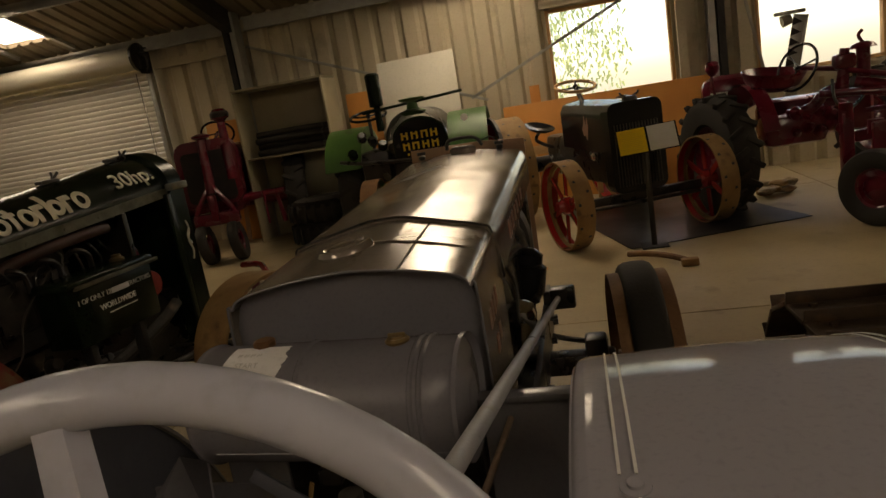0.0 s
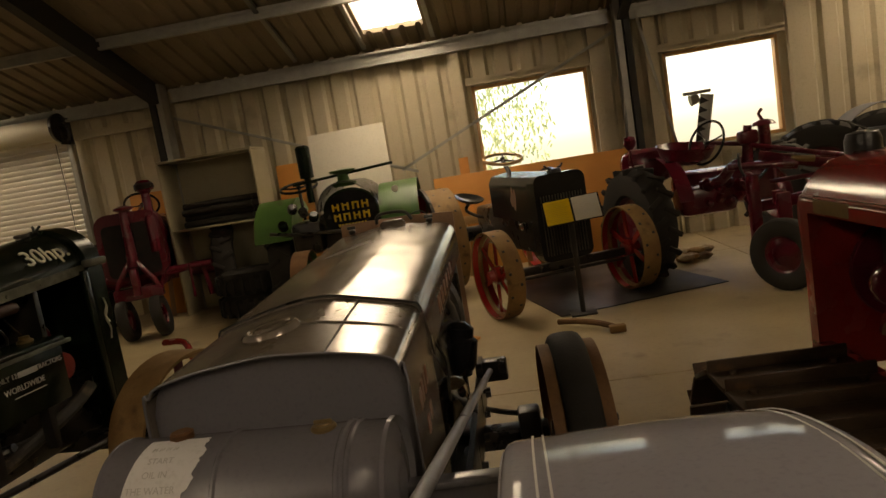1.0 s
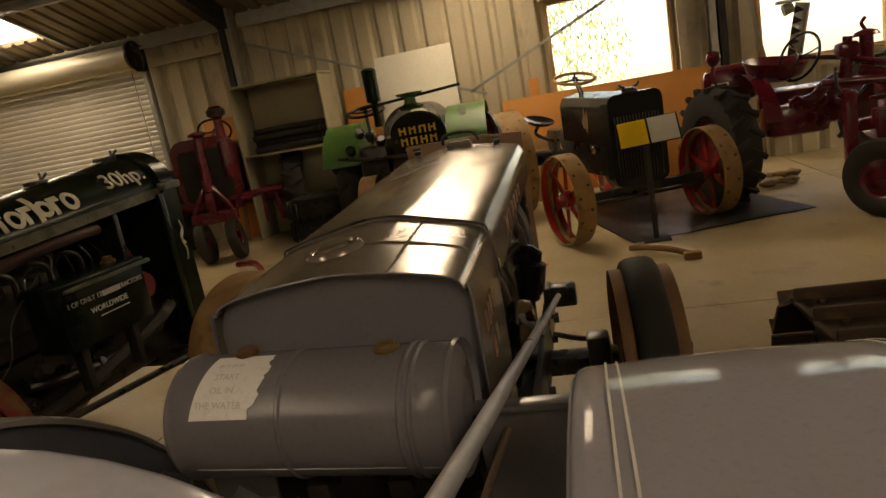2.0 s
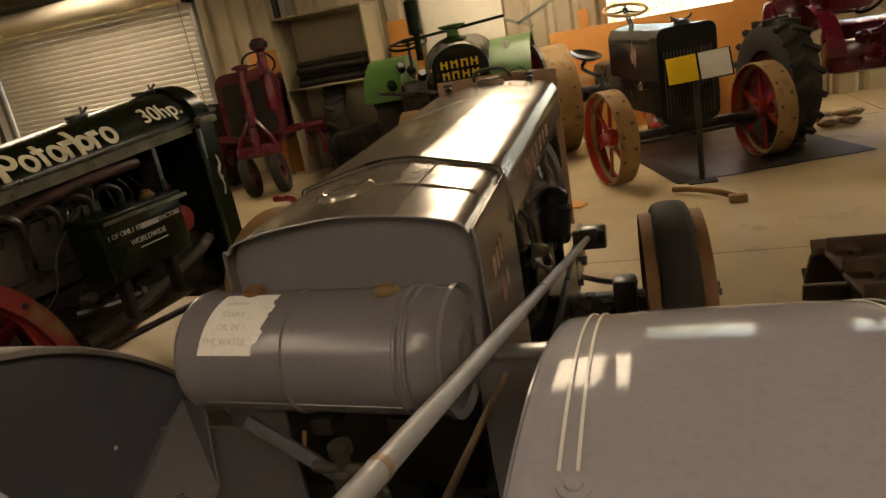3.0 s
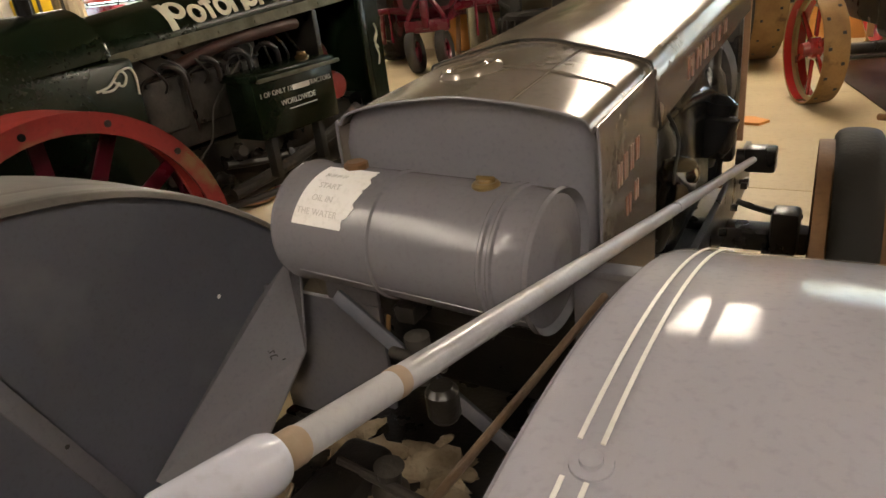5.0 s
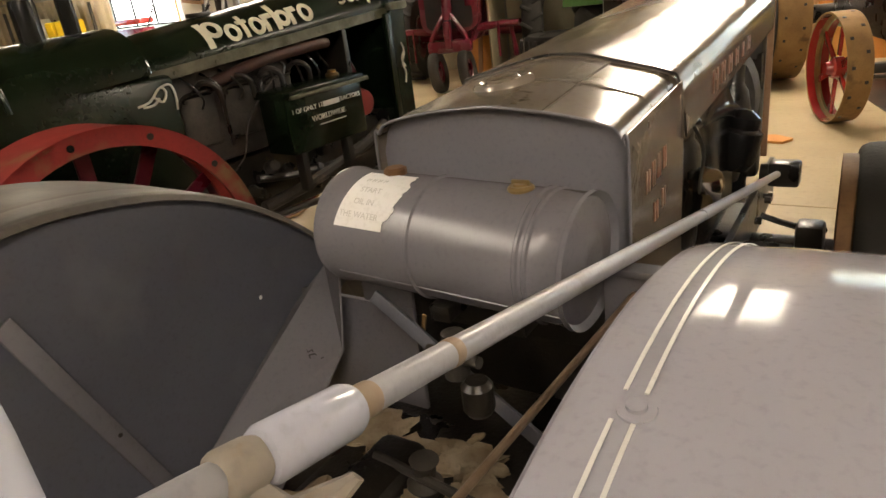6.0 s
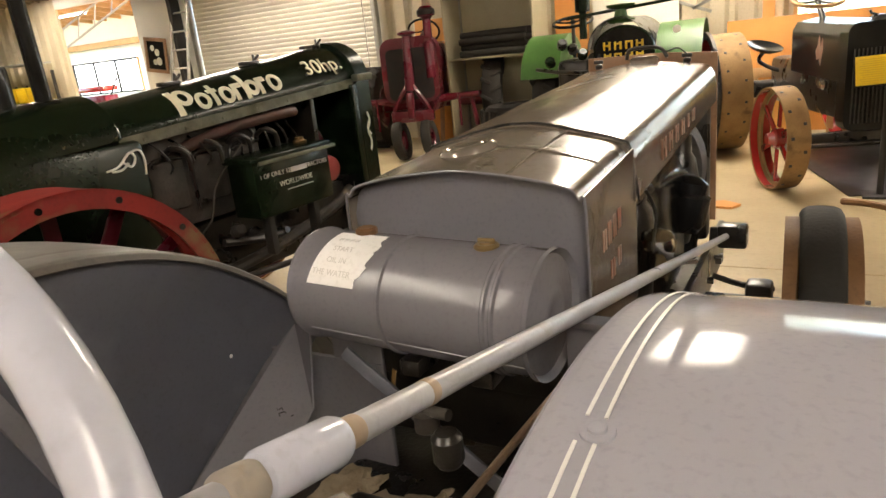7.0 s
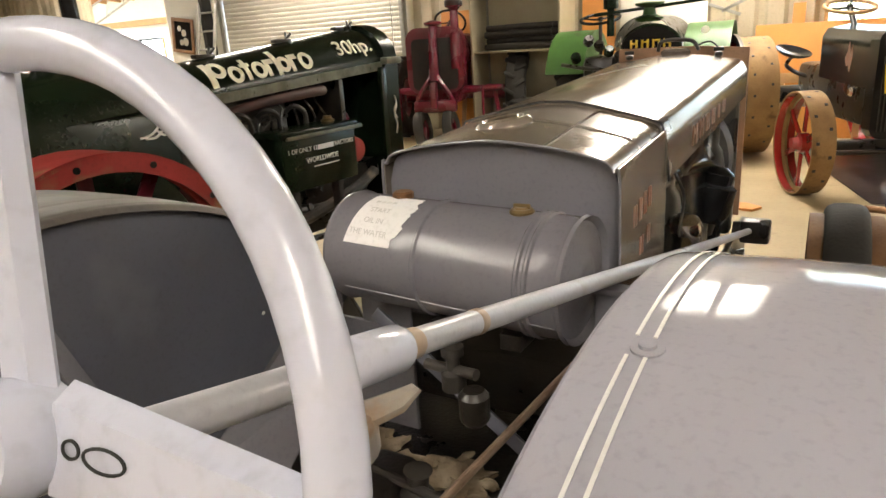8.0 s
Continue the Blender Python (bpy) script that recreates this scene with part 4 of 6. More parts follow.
bm = lathe(N(), [(0.05, -0.02), (0.052, 0.012), (0.04, 0.022), (0, 0.024)], (0.01, 1.5, 1.16), (0, 0, 1), 24)
part("radiator_cap", bm, HOODM, trac)
bm = tube(N(), bent([(-0.06, 1.53, 1.172), (-0.05, 1.53, 1.205), (0.0, 1.53, 1.212), (0.06, 1.53, 1.205), (0.085, 1.53, 1.172)]), 0.007, 8)
part("cap_handle", bm, BLACK, trac, "bent black bail handle")
for x in (-0.17, 0.15):
    bm = lathe(N(), [(0, 0), (0.014, 0), (0.014, 0.01), (0.006, 0.014), (0, 0.014)], (x, 1.55, 1.15), (0, -0.4, 1), 12)
    box(bm, (x, 1.543, 1.172), (0.036, 0.006, 0.014), 0.003)
    part("wing_nut", bm, BLACK, trac)
part("clip_wire", tube(N(), bent([(0.15, 1.55, 1.175), (0.12, 1.54, 1.2), (0.08, 1.53, 1.19)]), 0.003, 6), BLACK, trac)
bm = N()
box(bm, (0.0, 1.2, 0.36), (1.0, 0.08, 0.075), 0.01)
part("front_axle", bm, BLACK, trac, "black forged front axle")
bm = N()
box(bm, (0.435, 1.17, 0.40), (0.08, 0.09, 0.14), 0.015)
rod(bm, (0.40, 1.15, 0.34), (0.40, 1.15, 0.28), 0.025)
part("kingpin", bm, BLACK, trac)
part("tie_rod", tube(N(), bent([(0.27, 1.36, 0.41), (0.33, 1.35, 0.395), (0.40, 1.3, 0.40), (0.47, 1.24, 0.42)]), 0.011, 8), BLACK, trac)
wheel(trac, (0.60, 1.2, 0.345), Vector((1, 0.04, 0)), 0.325, 0.2, 8, RUST, RUST, (0.06, 0.036), "front_wheel", hub_r=0.08)
wheel(trac, (-0.60, 1.2, 0.345), Vector((-1, -0.04, 0)), 0.325, 0.2, 8, RUST, RUST, (0.06, 0.036), "front_wheel", hub_r=0.08)
bm = N()
box(bm, (0.715, 1.2, 0.36), (0.03, 0.09, 0.1), 0.006)
for dy in (-0.03, 0.03):
    rod(bm, (0.72, 1.2 + dy, 0.395), (0.745, 1.2 + dy, 0.395), 0.013, seg=6)
part("hub_cap", bm, BLACK, trac)

# steering gear
SH_A, SH_B = Vector((0.297, -1.008, 1.110)), Vector((0.306, 1.42, 0.540))
sdir = (SH_B - SH_A).normalized()
part("steering_shaft", rod(N(), SH_A, SH_B, 0.0115, 0.0115, 20), PALE, trac, "long grey steering shaft")
c0 = SH_A + sdir * 0.19
part("shaft_collar", lathe(N(), [(0.0115, 0), (0.0165, 0.002), (0.0185, 0.006), (0.0185, 0.072), (0.0165, 0.078), (0.0115, 0.08)], c0, sdir, 28), WHEELG, trac, "pale painted sleeve on the shaft")
part("worn_ring", lathe(N(), [(0.0116, -0.022), (0.0135, -0.02), (0.0135, -0.001), (0.0116, 0)], c0, sdir, 24), TAN, trac, "chipped tan ring")
part("worn_ring", lathe(N(), [(0.0116, 0.081), (0.0125, 0.083), (0.0125, 0.098), (0.0116, 0.1)], c0, sdir, 24), TAN, trac, "chipped tan ring")
part("shaft_joint", lathe(N(), [(0.0116, 0.196), (0.0123, 0.198), (0.0123, 0.207), (0.0116, 0.209)], c0, sdir, 24), TAN, trac)
bm = N()
box(bm, (0.325, 1.44, 0.538), (0.1, 0.07, 0.085), 0.012)
rod(bm, (0.25, 1.44, 0.538), (0.325, 1.44, 0.538), 0.03)
part("steering_box", bm, BLACK, trac, "black cast steering bracket")
bm = N()
rod(bm, (0.24, 1.43, 0.455), (0.29, 1.43, 0.455), 0.009)
rod(bm, (0.28, 1.43, 0.455), (0.295, 1.43, 0.455), 0.017, seg=6)
part("bolt", bm, BLACK, trac)
bm = lathe(N(), [(0.0116, -0.03), (0.0145, -0.028), (0.016, -0.024), (0.016, -0.006), (0.0145, -0.001), (0.0116, 0.0)], c0, sdir, 24)
box(bm, (0.318, -0.830, 1.029), (0.03, 0.026, 0.042), 0.008, Euler((0.25, 0.15, 0.3)).to_matrix())
tube(bm, [c0 - sdir * 0.018 + Vector((0, 0, -0.012)), Vector((0.318, -0.830, 1.029))], [0.013, 0.016], 10)
tube(bm, [Vector((0.318, -0.830, 1.029)) + Vector((0.004, 0.0, 0.012)), Vector((0.340, -0.809, 1.047)), Vector((0.349, -0.800, 1.055))], [0.01, 0.008, 0.004], 8)
for v in bm.verts:
    v.co += Vector((1, 1, 1)) * noise.noise(v.co * 60) * 0.0022
part("shaft_bracket", bm, CLAMPM, trac, "dusty cast bracket clamped under the sleeve")
SW_N = Vector((0.09, -0.95, 0.29))
SW = steering_wheel(trac, (0.294, -1.012, 1.125), SW_N, 0.158, 0.0105, WHEELG, 0)
u, v, w = basis(SW_N)
inv = SW.matrix_basis.inverted()
for tip, wid in ((Vector((-0.02, 0.03, 0.15)), 0.010), (Vector((0.15, 0.02, -0.003)), 0.021), (Vector((-0.13, -0.02, -0.07)), 0.012)):
    d = (inv.to_3x3() @ tip)
    d.z = 0
    d.normalize()
    bm = N()
    rows = []
    for k in range(9):
        r = 0.02 + 0.136 * k / 8
        ww = wid * (1.25 - 0.45 * k / 8)
        side = Vector((-d.y, d.x, 0))
        c = d * r + Vector((0, 0, -0.012 * (1 - k / 8)))
        rows.append([bm.verts.new(c + side * ww * a + Vector((0, 0, b * 0.007))) for a, b in ((-1, -0.3), (-0.7, 1), (0.7, 1), (1, -0.3), (0.6, -1), (-0.6, -1))])
    for a, b in zip(rows, rows[1:]):
        for i in range(6):
            bm.faces.new((a[i], a[(i + 1) % 6], b[(i + 1) % 6], b[i]))
    bm.faces.new(rows[0])
    bm.faces.new(rows[-1])
    part("spoke", bm, WHEELG, SW, "flat cast spoke painted pale grey")
    if wid > 0.02:
        side = Vector((-d.y, d.x, 0))
        for r0, a, b in ((0.036, 0.0045, 0.0035), (0.056, 0.011, 0.0045)):
            ring = [d * (r0 + a * math.cos(q)) + side * (0.004 + b * math.sin(q)) + Vector((0, 0, 0.0075 - 0.012 * (1 - r0 / 0.156))) for q in (2 * math.pi * n / 20 for n in range(20))]
            part("marker_loop", tube(N(), ring, 0.0007, 5, True), PEN, SW, "black marker loop")

# fenders: one round sheet each side
FY, FZ, FR = -0.59, 0.282, 0.772


def fender(side):
    xi, xo = 0.416, 0.775
    lab = "grey sheet-metal fender with white pinstripes" if side > 0 else "grey sheet-metal fender, dusty on top"
    prof = [(xi, -0.012), (xi + 0.005, -0.002), (xi + 0.016, 0.0015), (xi + 0.066, 0.003), (xi + 0.076, 0.003), (xi + 0.086, 0.0042), (xi + 0.106, 0.005), ((xi + xo) / 2, 0.0062), (xo - 0.06, 0.006), (xo - 0.03, 0.003), (xo - 0.01, -0.002), (xo, -0.014)]
    def point(u, v):
        a = radians(138 - 138 * u)
        k = v * (len(prof) - 1)
        i = min(int(k), len(prof) - 2)
        t = k - i
        x, r = (prof[i][n] * (1 - t) + prof[i + 1][n] * t for n in (0, 1))
        wob = noise.noise(Vector((x * 7, u * 9, 2.0 + side))) * 0.002
        r += FR + wob
        return Vector((side * x, FY + r * math.cos(a), FZ + r * math.sin(a)))
    # the dusty left fender has a far darker base colour than the right
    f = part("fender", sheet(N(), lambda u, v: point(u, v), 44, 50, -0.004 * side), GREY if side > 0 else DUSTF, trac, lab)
    bm = N()
    out = [(FY + (FR - 0.01) * math.cos(radians(a)), FZ + (FR - 0.01) * math.sin(radians(a))) for a in range(138, 30, -2)]
    out = out + [(-0.06, 0.62), (-0.42, 0.42), (-1.42, 0.42)]
    m = Matrix(((0, 0, 1, side * (xi + (0.002 if side > 0 else 0.018)) - 0.003), (1, 0, 0, 0), (0, 1, 0, 0), (0, 0, 0, 1)))
    # left plate gets a much darker grey than the right
    part("fender_side", prism(bm, out, m, 0.006), SLATE if side < 0 else GREY, trac, "inner fender plate, dark grey on the left")
    return f, prof


fr, prof = fender(1)
fender(-1)


def stripe(x, a0, a1, w=0.0027, lift=0.0046):
    bm = N()
    n = 40
    rows = []
    for k in range(n + 1):
        a = radians(a0 + (a1 - a0) * k / n)
        rows.append([bm.verts.new((x + dx, FY + (FR + lift) * math.cos(a), FZ + (FR + lift) * math.sin(a))) for dx in (-w / 2, w / 2)])
    faces = [bm.faces.new((rows[k][0], rows[k + 1][0], rows[k + 1][1], rows[k][1])) for k in range(n)]
    bm.normal_update()
    bmesh.ops.solidify(bm, geom=faces, thickness=0.001)
    return part("pinstripe", bm, STRIPE, fr, "thin white pinstripe")


for x0 in (0.455, 0.468):
    stripe(x0, 48, 95.9)
    stripe(x0, 97.9, 136)
    stripe(1.207 - x0, 55, 125)
for a in (96.9,):
    c = (0.466, FY + (FR + 0.002) * math.cos(radians(a)), FZ + (FR + 0.002) * math.sin(radians(a)))
    part("fender_bolt", lathe(N(), [(0.0125, -0.002), (0.012, 0.002), (0.0065, 0.0025), (0.0063, 0.0055), (0.0045, 0.0062), (0, 0.0062)], c, (0, math.cos(radians(a)), math.sin(radians(a))), 18), GREY, fr)
for side in (-1, 1):
    wheel(trac, (side * 0.59, -0.66, 0.5), (side, 0, 0), 0.485, 0.28, 12, RUST, GREY, None, "rear_wheel", hub_r=0.14)

part("paint_chip", lathe(N(), [(0, 0.0012), (0.004, 0.001), (0.0045, 0)], (-0.4275, -0.216, 0.7525), (1, 0, 0), 7), STRIPE, trac, "pale paint chip")
# driver's platform, braces and rods
bm = N()
box(bm, (0.0, -0.75, 0.40), (0.86, 1.3, 0.03), 0.004)
part("platform", bm, DIRTY, trac, "oily dirt-crusted platform")
bm = N()
box(bm, (0.05, -0.34, 0.44), (0.6, 0.92, 0.1), 0.03)
box(bm, (-0.1, -0.34, 0.5), (0.1, 0.22, 0.06), 0.02)
part("gearbox", bm, BLACK, trac, "oily black gearbox top")
rng = random.Random(11)
for k in range(46):
    bm = N()
    c = (rng.uniform(-0.2, 0.3), rng.uniform(-0.68, -0.14))
    s = rng.choice((0.012, 0.018, 0.03, 0.05, 0.07))
    bmesh.ops.create_icosphere(bm, subdivisions=3, radius=s, matrix=Matrix.Translation((c[0], c[1], 0.494)) @ Matrix.Diagonal((rng.uniform(0.8, 1.5), rng.uniform(0.6, 1.2), min(0.4, 0.011 / s), 1)))
    for v in bm.verts:
        q = Vector((v.co.x * 34, v.co.y * 34, k))
        v.co += Vector(((v.co.x - c[0]) * 1.1, (v.co.y - c[1]) * 1.1, 0.008)) * noise.noise(q) + Vector((0, 0, 0.003)) * noise.noise(q * 3)
    part("dried_mud", bm, DIRT, trac)
# loose plate and levers on the gearbox top
bm = N()
box(bm, (0.0, 0.0, 0.0), (0.09, 0.07, 0.006), 0.002)
part("loose_plate", bm, TANKM, trac, "small grey loose plate", Matrix.Translation((0.02, -0.42, 0.515)) @ Euler((0.25, -0.2, 0.4)).to_matrix().to_4x4())
for x, y, h in ((-0.02, -0.3, 0.06), (0.16, -0.2, 0.04)):
    part("gear_boss", lathe(N(), [(0, 0), (0.03, 0), (0.032, 0.02), (0.02, 0.035), (0.02, h), (0.026, h + 0.01), (0, h + 0.014)], (x, y, 0.485), (0.1, 0, 1), 18), DIRTY, trac, "greasy dust-covered casting boss")
for x0, y0, x1, y1 in ((-0.12, -0.3, 0.22, -0.34), (-0.1, -0.52, 0.25, -0.55)):
    part("linkage_rod", rod(N(), (x0, y0, 0.53), (x1, y1, 0.52), 0.009, seg=10), DIRTY, trac, "greasy linkage rod")
bm = lathe(N(), [(0, 0), (0.022, 0), (0.022, 0.03), (0.012, 0.036), (0.012, 0.06), (0.02, 0.064), (0.02, 0.08), (0.008, 0.085), (0, 0.085)], (0.03, -0.23, 0.69), (0, 0, 1), 16)
rod(bm, (-0.03, -0.22, 0.72), (0.08, -0.24, 0.73), 0.01)
part("fuel_tap", bm, DIRTY, trac, "dirty brass fuel tap and elbow")
bm = lathe(N(), [(0, 0), (0.02, 0), (0.026, 0.01), (0.026, 0.05), (0.018, 0.06), (0, 0.06)], (0.09, -0.27, 0.66), (0, 0, 1), 16)
part("sediment_bowl", bm, BLACK, trac)
bm = N()
box(bm, (-0.07, -0.17, 0.735), (0.008, 0.004, 0.055), 0.001, Euler((0.3, 0.4, 0)).to_matrix())
part("tag", bm, OCHRE, trac, "small ochre cord end")


def flat_bar(a, b, w, t, mat, name, label=""):
    a, b = Vector(a), Vector(b)
    d = (b - a).normalized()
    s = d.cross(Vector((0.3, -1, 0.2))).normalized()
    n = d.cross(s)
    m = Matrix((s, n, d)).transposed().to_4x4()
    m.translation = (a + b) / 2
    bm = N()
    box(bm, (0, 0, 0), (w, t, (b - a).length), min(w, t) * 0.2)
    return part(name, bm, mat, trac, label, m)


flat_bar((-0.167, -0.178, 0.781), (0.303, -0.193, 0.456), 0.024, 0.012, SLATE, "brace", "grey flat bar brace")
part("control_rod", rod(N(), (0.292, -0.124, 0.829), (0.222, -0.69, 0.781), 0.0055, seg=10), RODTAN, trac, "thin tan control rod")
# gusset plate between the fender and the tank
bm = N()
V = [(-0.384, -0.07, 0.765), (-0.422, -0.14, 0.70), (-0.428, -0.45, 0.50), (-0.27, -0.43, 0.455), (-0.25, -0.2, 0.66), (-0.262, -0.16, 0.80)]
vs = [bm.verts.new(v) for v in V]
f = bm.faces.new((vs[0], vs[1], vs[2], vs[4]))
g = bm.faces.new((vs[2], vs[3], vs[4]))
h = bm.faces.new((vs[0], vs[4], vs[5]))
bm.normal_update()
bmesh.ops.solidify(bm, geom=[f, g, h], thickness=0.004)
part("gusset_plate", bm, TANKM, trac, "grey folded gusset plate with marker scribble", smooth=False)
for pts in ([(-0.334, -0.222, 0.647), (-0.328, -0.216, 0.651), (-0.322, -0.219, 0.649), (-0.316, -0.214, 0.653), (-0.311, -0.217, 0.651)], [(-0.316, -0.224, 0.646), (-0.305, -0.219, 0.649), (-0.3, -0.221, 0.648)], [(-0.316, -0.224, 0.646), (-0.31, -0.228, 0.643)], [(-0.285, -0.224, 0.646), (-0.28, -0.221, 0.648)]):
    part("marker_scribble", tube(N(), bent([Vector(p) + Vector((0, -0.0018, 0.0028)) for p in pts], 3), 0.0011, 5), PEN, trac, "black marker scribble")
bm = N()
box(bm, (-0.285, -0.1, 0.565), (0.29, 0.012, 0.31), 0.003)
box(bm, (-0.2, -0.098, 0.66), (0.12, 0.01, 0.22), 0.003)
part("toe_board", bm, TANKM, trac, "dark grey toe board")
bm = N()
box(bm, (0.335, -0.12, 0.66), (0.18, 0.012, 0.4), 0.003)
box(bm, (0.335, -0.118, 0.865), (0.19, 0.035, 0.012), 0.003)
part("side_shield", bm, TANKM, trac, "grey side shield plate")
flat_bar((-0.422, -0.66, 0.925), (-0.422, -0.505, 0.50), 0.006, 0.034, TANKM, "fender_brace", "grey flat bar with a bolt hole")
part("brace_hole", rod(N(), (-0.4185, -0.563, 0.672), (-0.4178, -0.563, 0.672), 0.004, seg=12), BLACK, trac)
can = thing("tin_can", "open green tin can on the tractor platform", "can", Matrix.Translation((0.2, -0.66, 0.42)))
part("can_body", lathe(N(), [(0, 0), (0.045, 0), (0.045, 0.11), (0.042, 0.11), (0.042, 0.004), (0, 0.004)], (0, 0, 0), (0, 0, 1), 28), GREENB, can)
part("lid", lathe(N(), [(0, 0), (0.046, 0), (0.046, 0.004), (0, 0.005)], (0.0, 0, 0.112), (0.3, 0, 1), 28), CARD, can, "pale bent-open lid")


# ---- the dark green tractor beside it ----
TURN_G = math.atan2(-0.078, 0.93)
gt = thing("green_tractor", "dark green vintage tractor with cream lettering and red wheels", "tractor", Matrix.Translation((-1.90, 0.8, 0)) @ Matrix.Rotation(TURN_G, 4, "Z"))


def barrel(y0, y1, r, z):
    """A half-round bonnet sheet along y."""
    def point(u, v):
        a = math.pi * v
        x, zz = -r * math.cos(a), r * math.sin(a)
        return Vector((x, y0 + (y1 - y0) * u, z + zz))
    return sheet(N(), point, 2, 20, 0.004)


HX, HW = 0.05, 0.2


def strip_z(y):
    return 1.106 + 0.063 * y


def crown_z(y):
    return 1.236 + 0.105 * y if y > -0.26 else 1.225 + 0.03 * (y + 0.3)


def on_bonnet(y, a, lift=0.003):
    return Vector((HX + (HW + lift) * math.cos(a), y, strip_z(y) + (crown_z(y) - strip_z(y) + lift) * math.sin(a)))


def bonnet_sheet(y0, y1, lift):
    return sheet(N(), lambda u, v: on_bonnet(y0 + (y1 - y0) * u, math.pi * (1 - v), lift), 10, 28, 0.004)


part("bonnet", bonnet_sheet(-0.25, 1.09, 0), GREEN, gt, "glossy dark green rounded bonnet")
for s in (-1, 1):

    bm = sheet(N(), lambda u, v: on_bonnet(-0.25 + 1.34 * u, 0 if s > 0 else math.pi, 0.004) + Vector((0, 0, 0.004 - 0.042 * v)), 8, 2, 0.006)
    part("bonnet_strip", bm, WORN, gt, "bare worn edge strip")
    for k in range(7):
        p = on_bonnet(-0.15 + 0.19 * k, 0 if s > 0 else math.pi, 0.009) - Vector((0, 0, 0.02))
        part("rivet", lathe(N(), [(0.009, 0), (0.007, 0.005), (0, 0.006)], p, (s, 0, 0), 10), WORN, gt)
for y in (-0.25, 1.1):
    part("bonnet_band", tube(N(), [on_bonnet(y, math.pi * k / 24, 0.006) for k in range(25)], 0.012, 8), GREEN, gt)
part("rear_cowl", bonnet_sheet(-1.35, -0.26, 0.03), GREEN, gt)
for y in (-0.75, -1.1):
    part("cowl_rib", tube(N(), [on_bonnet(y, math.pi * k / 24, 0.035) for k in range(25)], 0.01, 8), GREEN, gt)
bm = N()
box(bm, (0.0, -0.75, 0.79), (0.56, 1.15, 0.58), 0.02)
part("rear_body", bm, GREEN, gt, "dark green body side with pale scrollwork")
# radiator shell
bm = N()
out = [(-0.2, 0.35), (0.28, 0.35), (0.28, 1.18)] + [(HX + 0.23 * math.cos(radians(a)), 1.18 + 0.19 * math.sin(radians(a))) for a in range(8, 180, 8)] + [(-0.18, 1.18)]
prism(bm, out, Matrix.Translation((0, 1.18, 0)) @ Matrix.Rotation(radians(90), 4, "X"), 0.1)
part("radiator_shell", bm, GREEN, gt)
bm = N()
box(bm, (0.281, 1.13, 1.18), (0.05, 0.12, 0.035), 0.008)
part("shell_clamp", bm, WORN, gt)
bm = N()
box(bm, (0.265, 1.06, 0.79), (0.03, 0.04, 0.72), 0.006)
part("side_post", bm, GREEN, gt)
bm = N()
box(bm, (0, 0.55, 0.52), (0.34, 1.5, 0.3), 0.03)
part("crankcase", bm, BLACK, gt)
bm = N()
box(bm, (0.06, 0.15, 0.88), (0.28, 0.62, 0.4), 0.04)
# dark panels added behind the engine to keep light from coming through
bm2 = N()
box(bm2, (-0.14, 0.42, 0.86), (0.02, 1.36, 0.52), 0.005)
part("far_side_panel", bm2, GREEN, gt)
bm2 = N()
box(bm2, (0.04, 0.8, 0.86), (0.36, 0.03, 0.5), 0.005)
part("baffle", bm2, BLACK, gt)
part("cylinder_block", bm, ENGINE, gt, "weathered grey cast engine block")
for k in range(3):
    bm = N()
    box(bm, (0.205, -0.06 + 0.2 * k, 0.87), (0.03, 0.165, 0.2), 0.012)
    part("jacket_plate", bm, ENGINE, gt)
    y0 = -0.06 + 0.2 * k
    part("gasket_line", tube(N(), bent([(0.221, y0 - 0.085, 0.75), (0.221, y0 - 0.088, 0.91), (0.221, y0 - 0.07, 0.972), (0.221, y0 + 0.0, 0.985), (0.221, y0 + 0.085, 0.98)]), 0.008, 6), BLACK, gt)
    for dz in (-0.09, 0.09):
        part("stud", rod(N(), (0.215, y0 - 0.06, 0.87 + dz), (0.235, y0 - 0.06, 0.87 + dz), 0.009, seg=6), BLACK, gt)
rng = random.Random(5)
for k in range(9):
    y0 = -0.1 + 0.09 * k
    part("spark_lead", tube(N(), bent([(0.2, y0, 1.05), (0.25, y0 + rng.uniform(-0.03, 0.03), 1.02), (0.255, y0 + rng.uniform(0, 0.06), 0.96), (0.225, y0 + 0.05, 0.92)]), 0.005, 6), BLACK, gt)
for k in range(7):
    y0 = -0.12 + 0.11 * k
    bm = lathe(N(), [(0, 0), (0.03, 0), (0.035, 0.02), (0.022, 0.045), (0.022, 0.07), (0, 0.075)], (0.19 + 0.03 * (k % 2), y0, 0.60 - 0.04 * (k % 3)), (1, 0.3 * (k % 3 - 1), 0.4 * (k % 2)), 14)
    part("crankcase_fitting", bm, BLACK if k % 3 else DIRTY, gt)
part("water_pipe", tube(N(), bent([(0.24, 0.12, 0.58), (0.26, 0.3, 0.55), (0.27, 0.6, 0.53), (0.3, 0.8, 0.56)]), 0.018, 8), BLACK, gt)
for k in range(4):
    y = -0.05 + 0.16 * k
    part("port_pipe", tube(N(), bent([(0.2, y, 0.99), (0.25, y + 0.01, 1.02), (0.265, y + 0.06, 0.99), (0.25, y + 0.08, 0.92)]), 0.012, 8), BLACK, gt)
part("intake_pipe", tube(N(), bent([(0.22, 0.0, 1.0), (0.24, 0.25, 1.05), (0.245, 0.55, 1.07), (0.23, 0.66, 1.07)]), 0.024, 12), COPPER, gt, "brown painted pipe")
part("fuel_pipe", tube(N(), bent([(0.26, -0.1, 0.6), (0.28, 0.05, 0.7), (0.27, 0.12, 0.84), (0.26, 0.3, 0.98)]), 0.004, 6), ENGINE, gt)
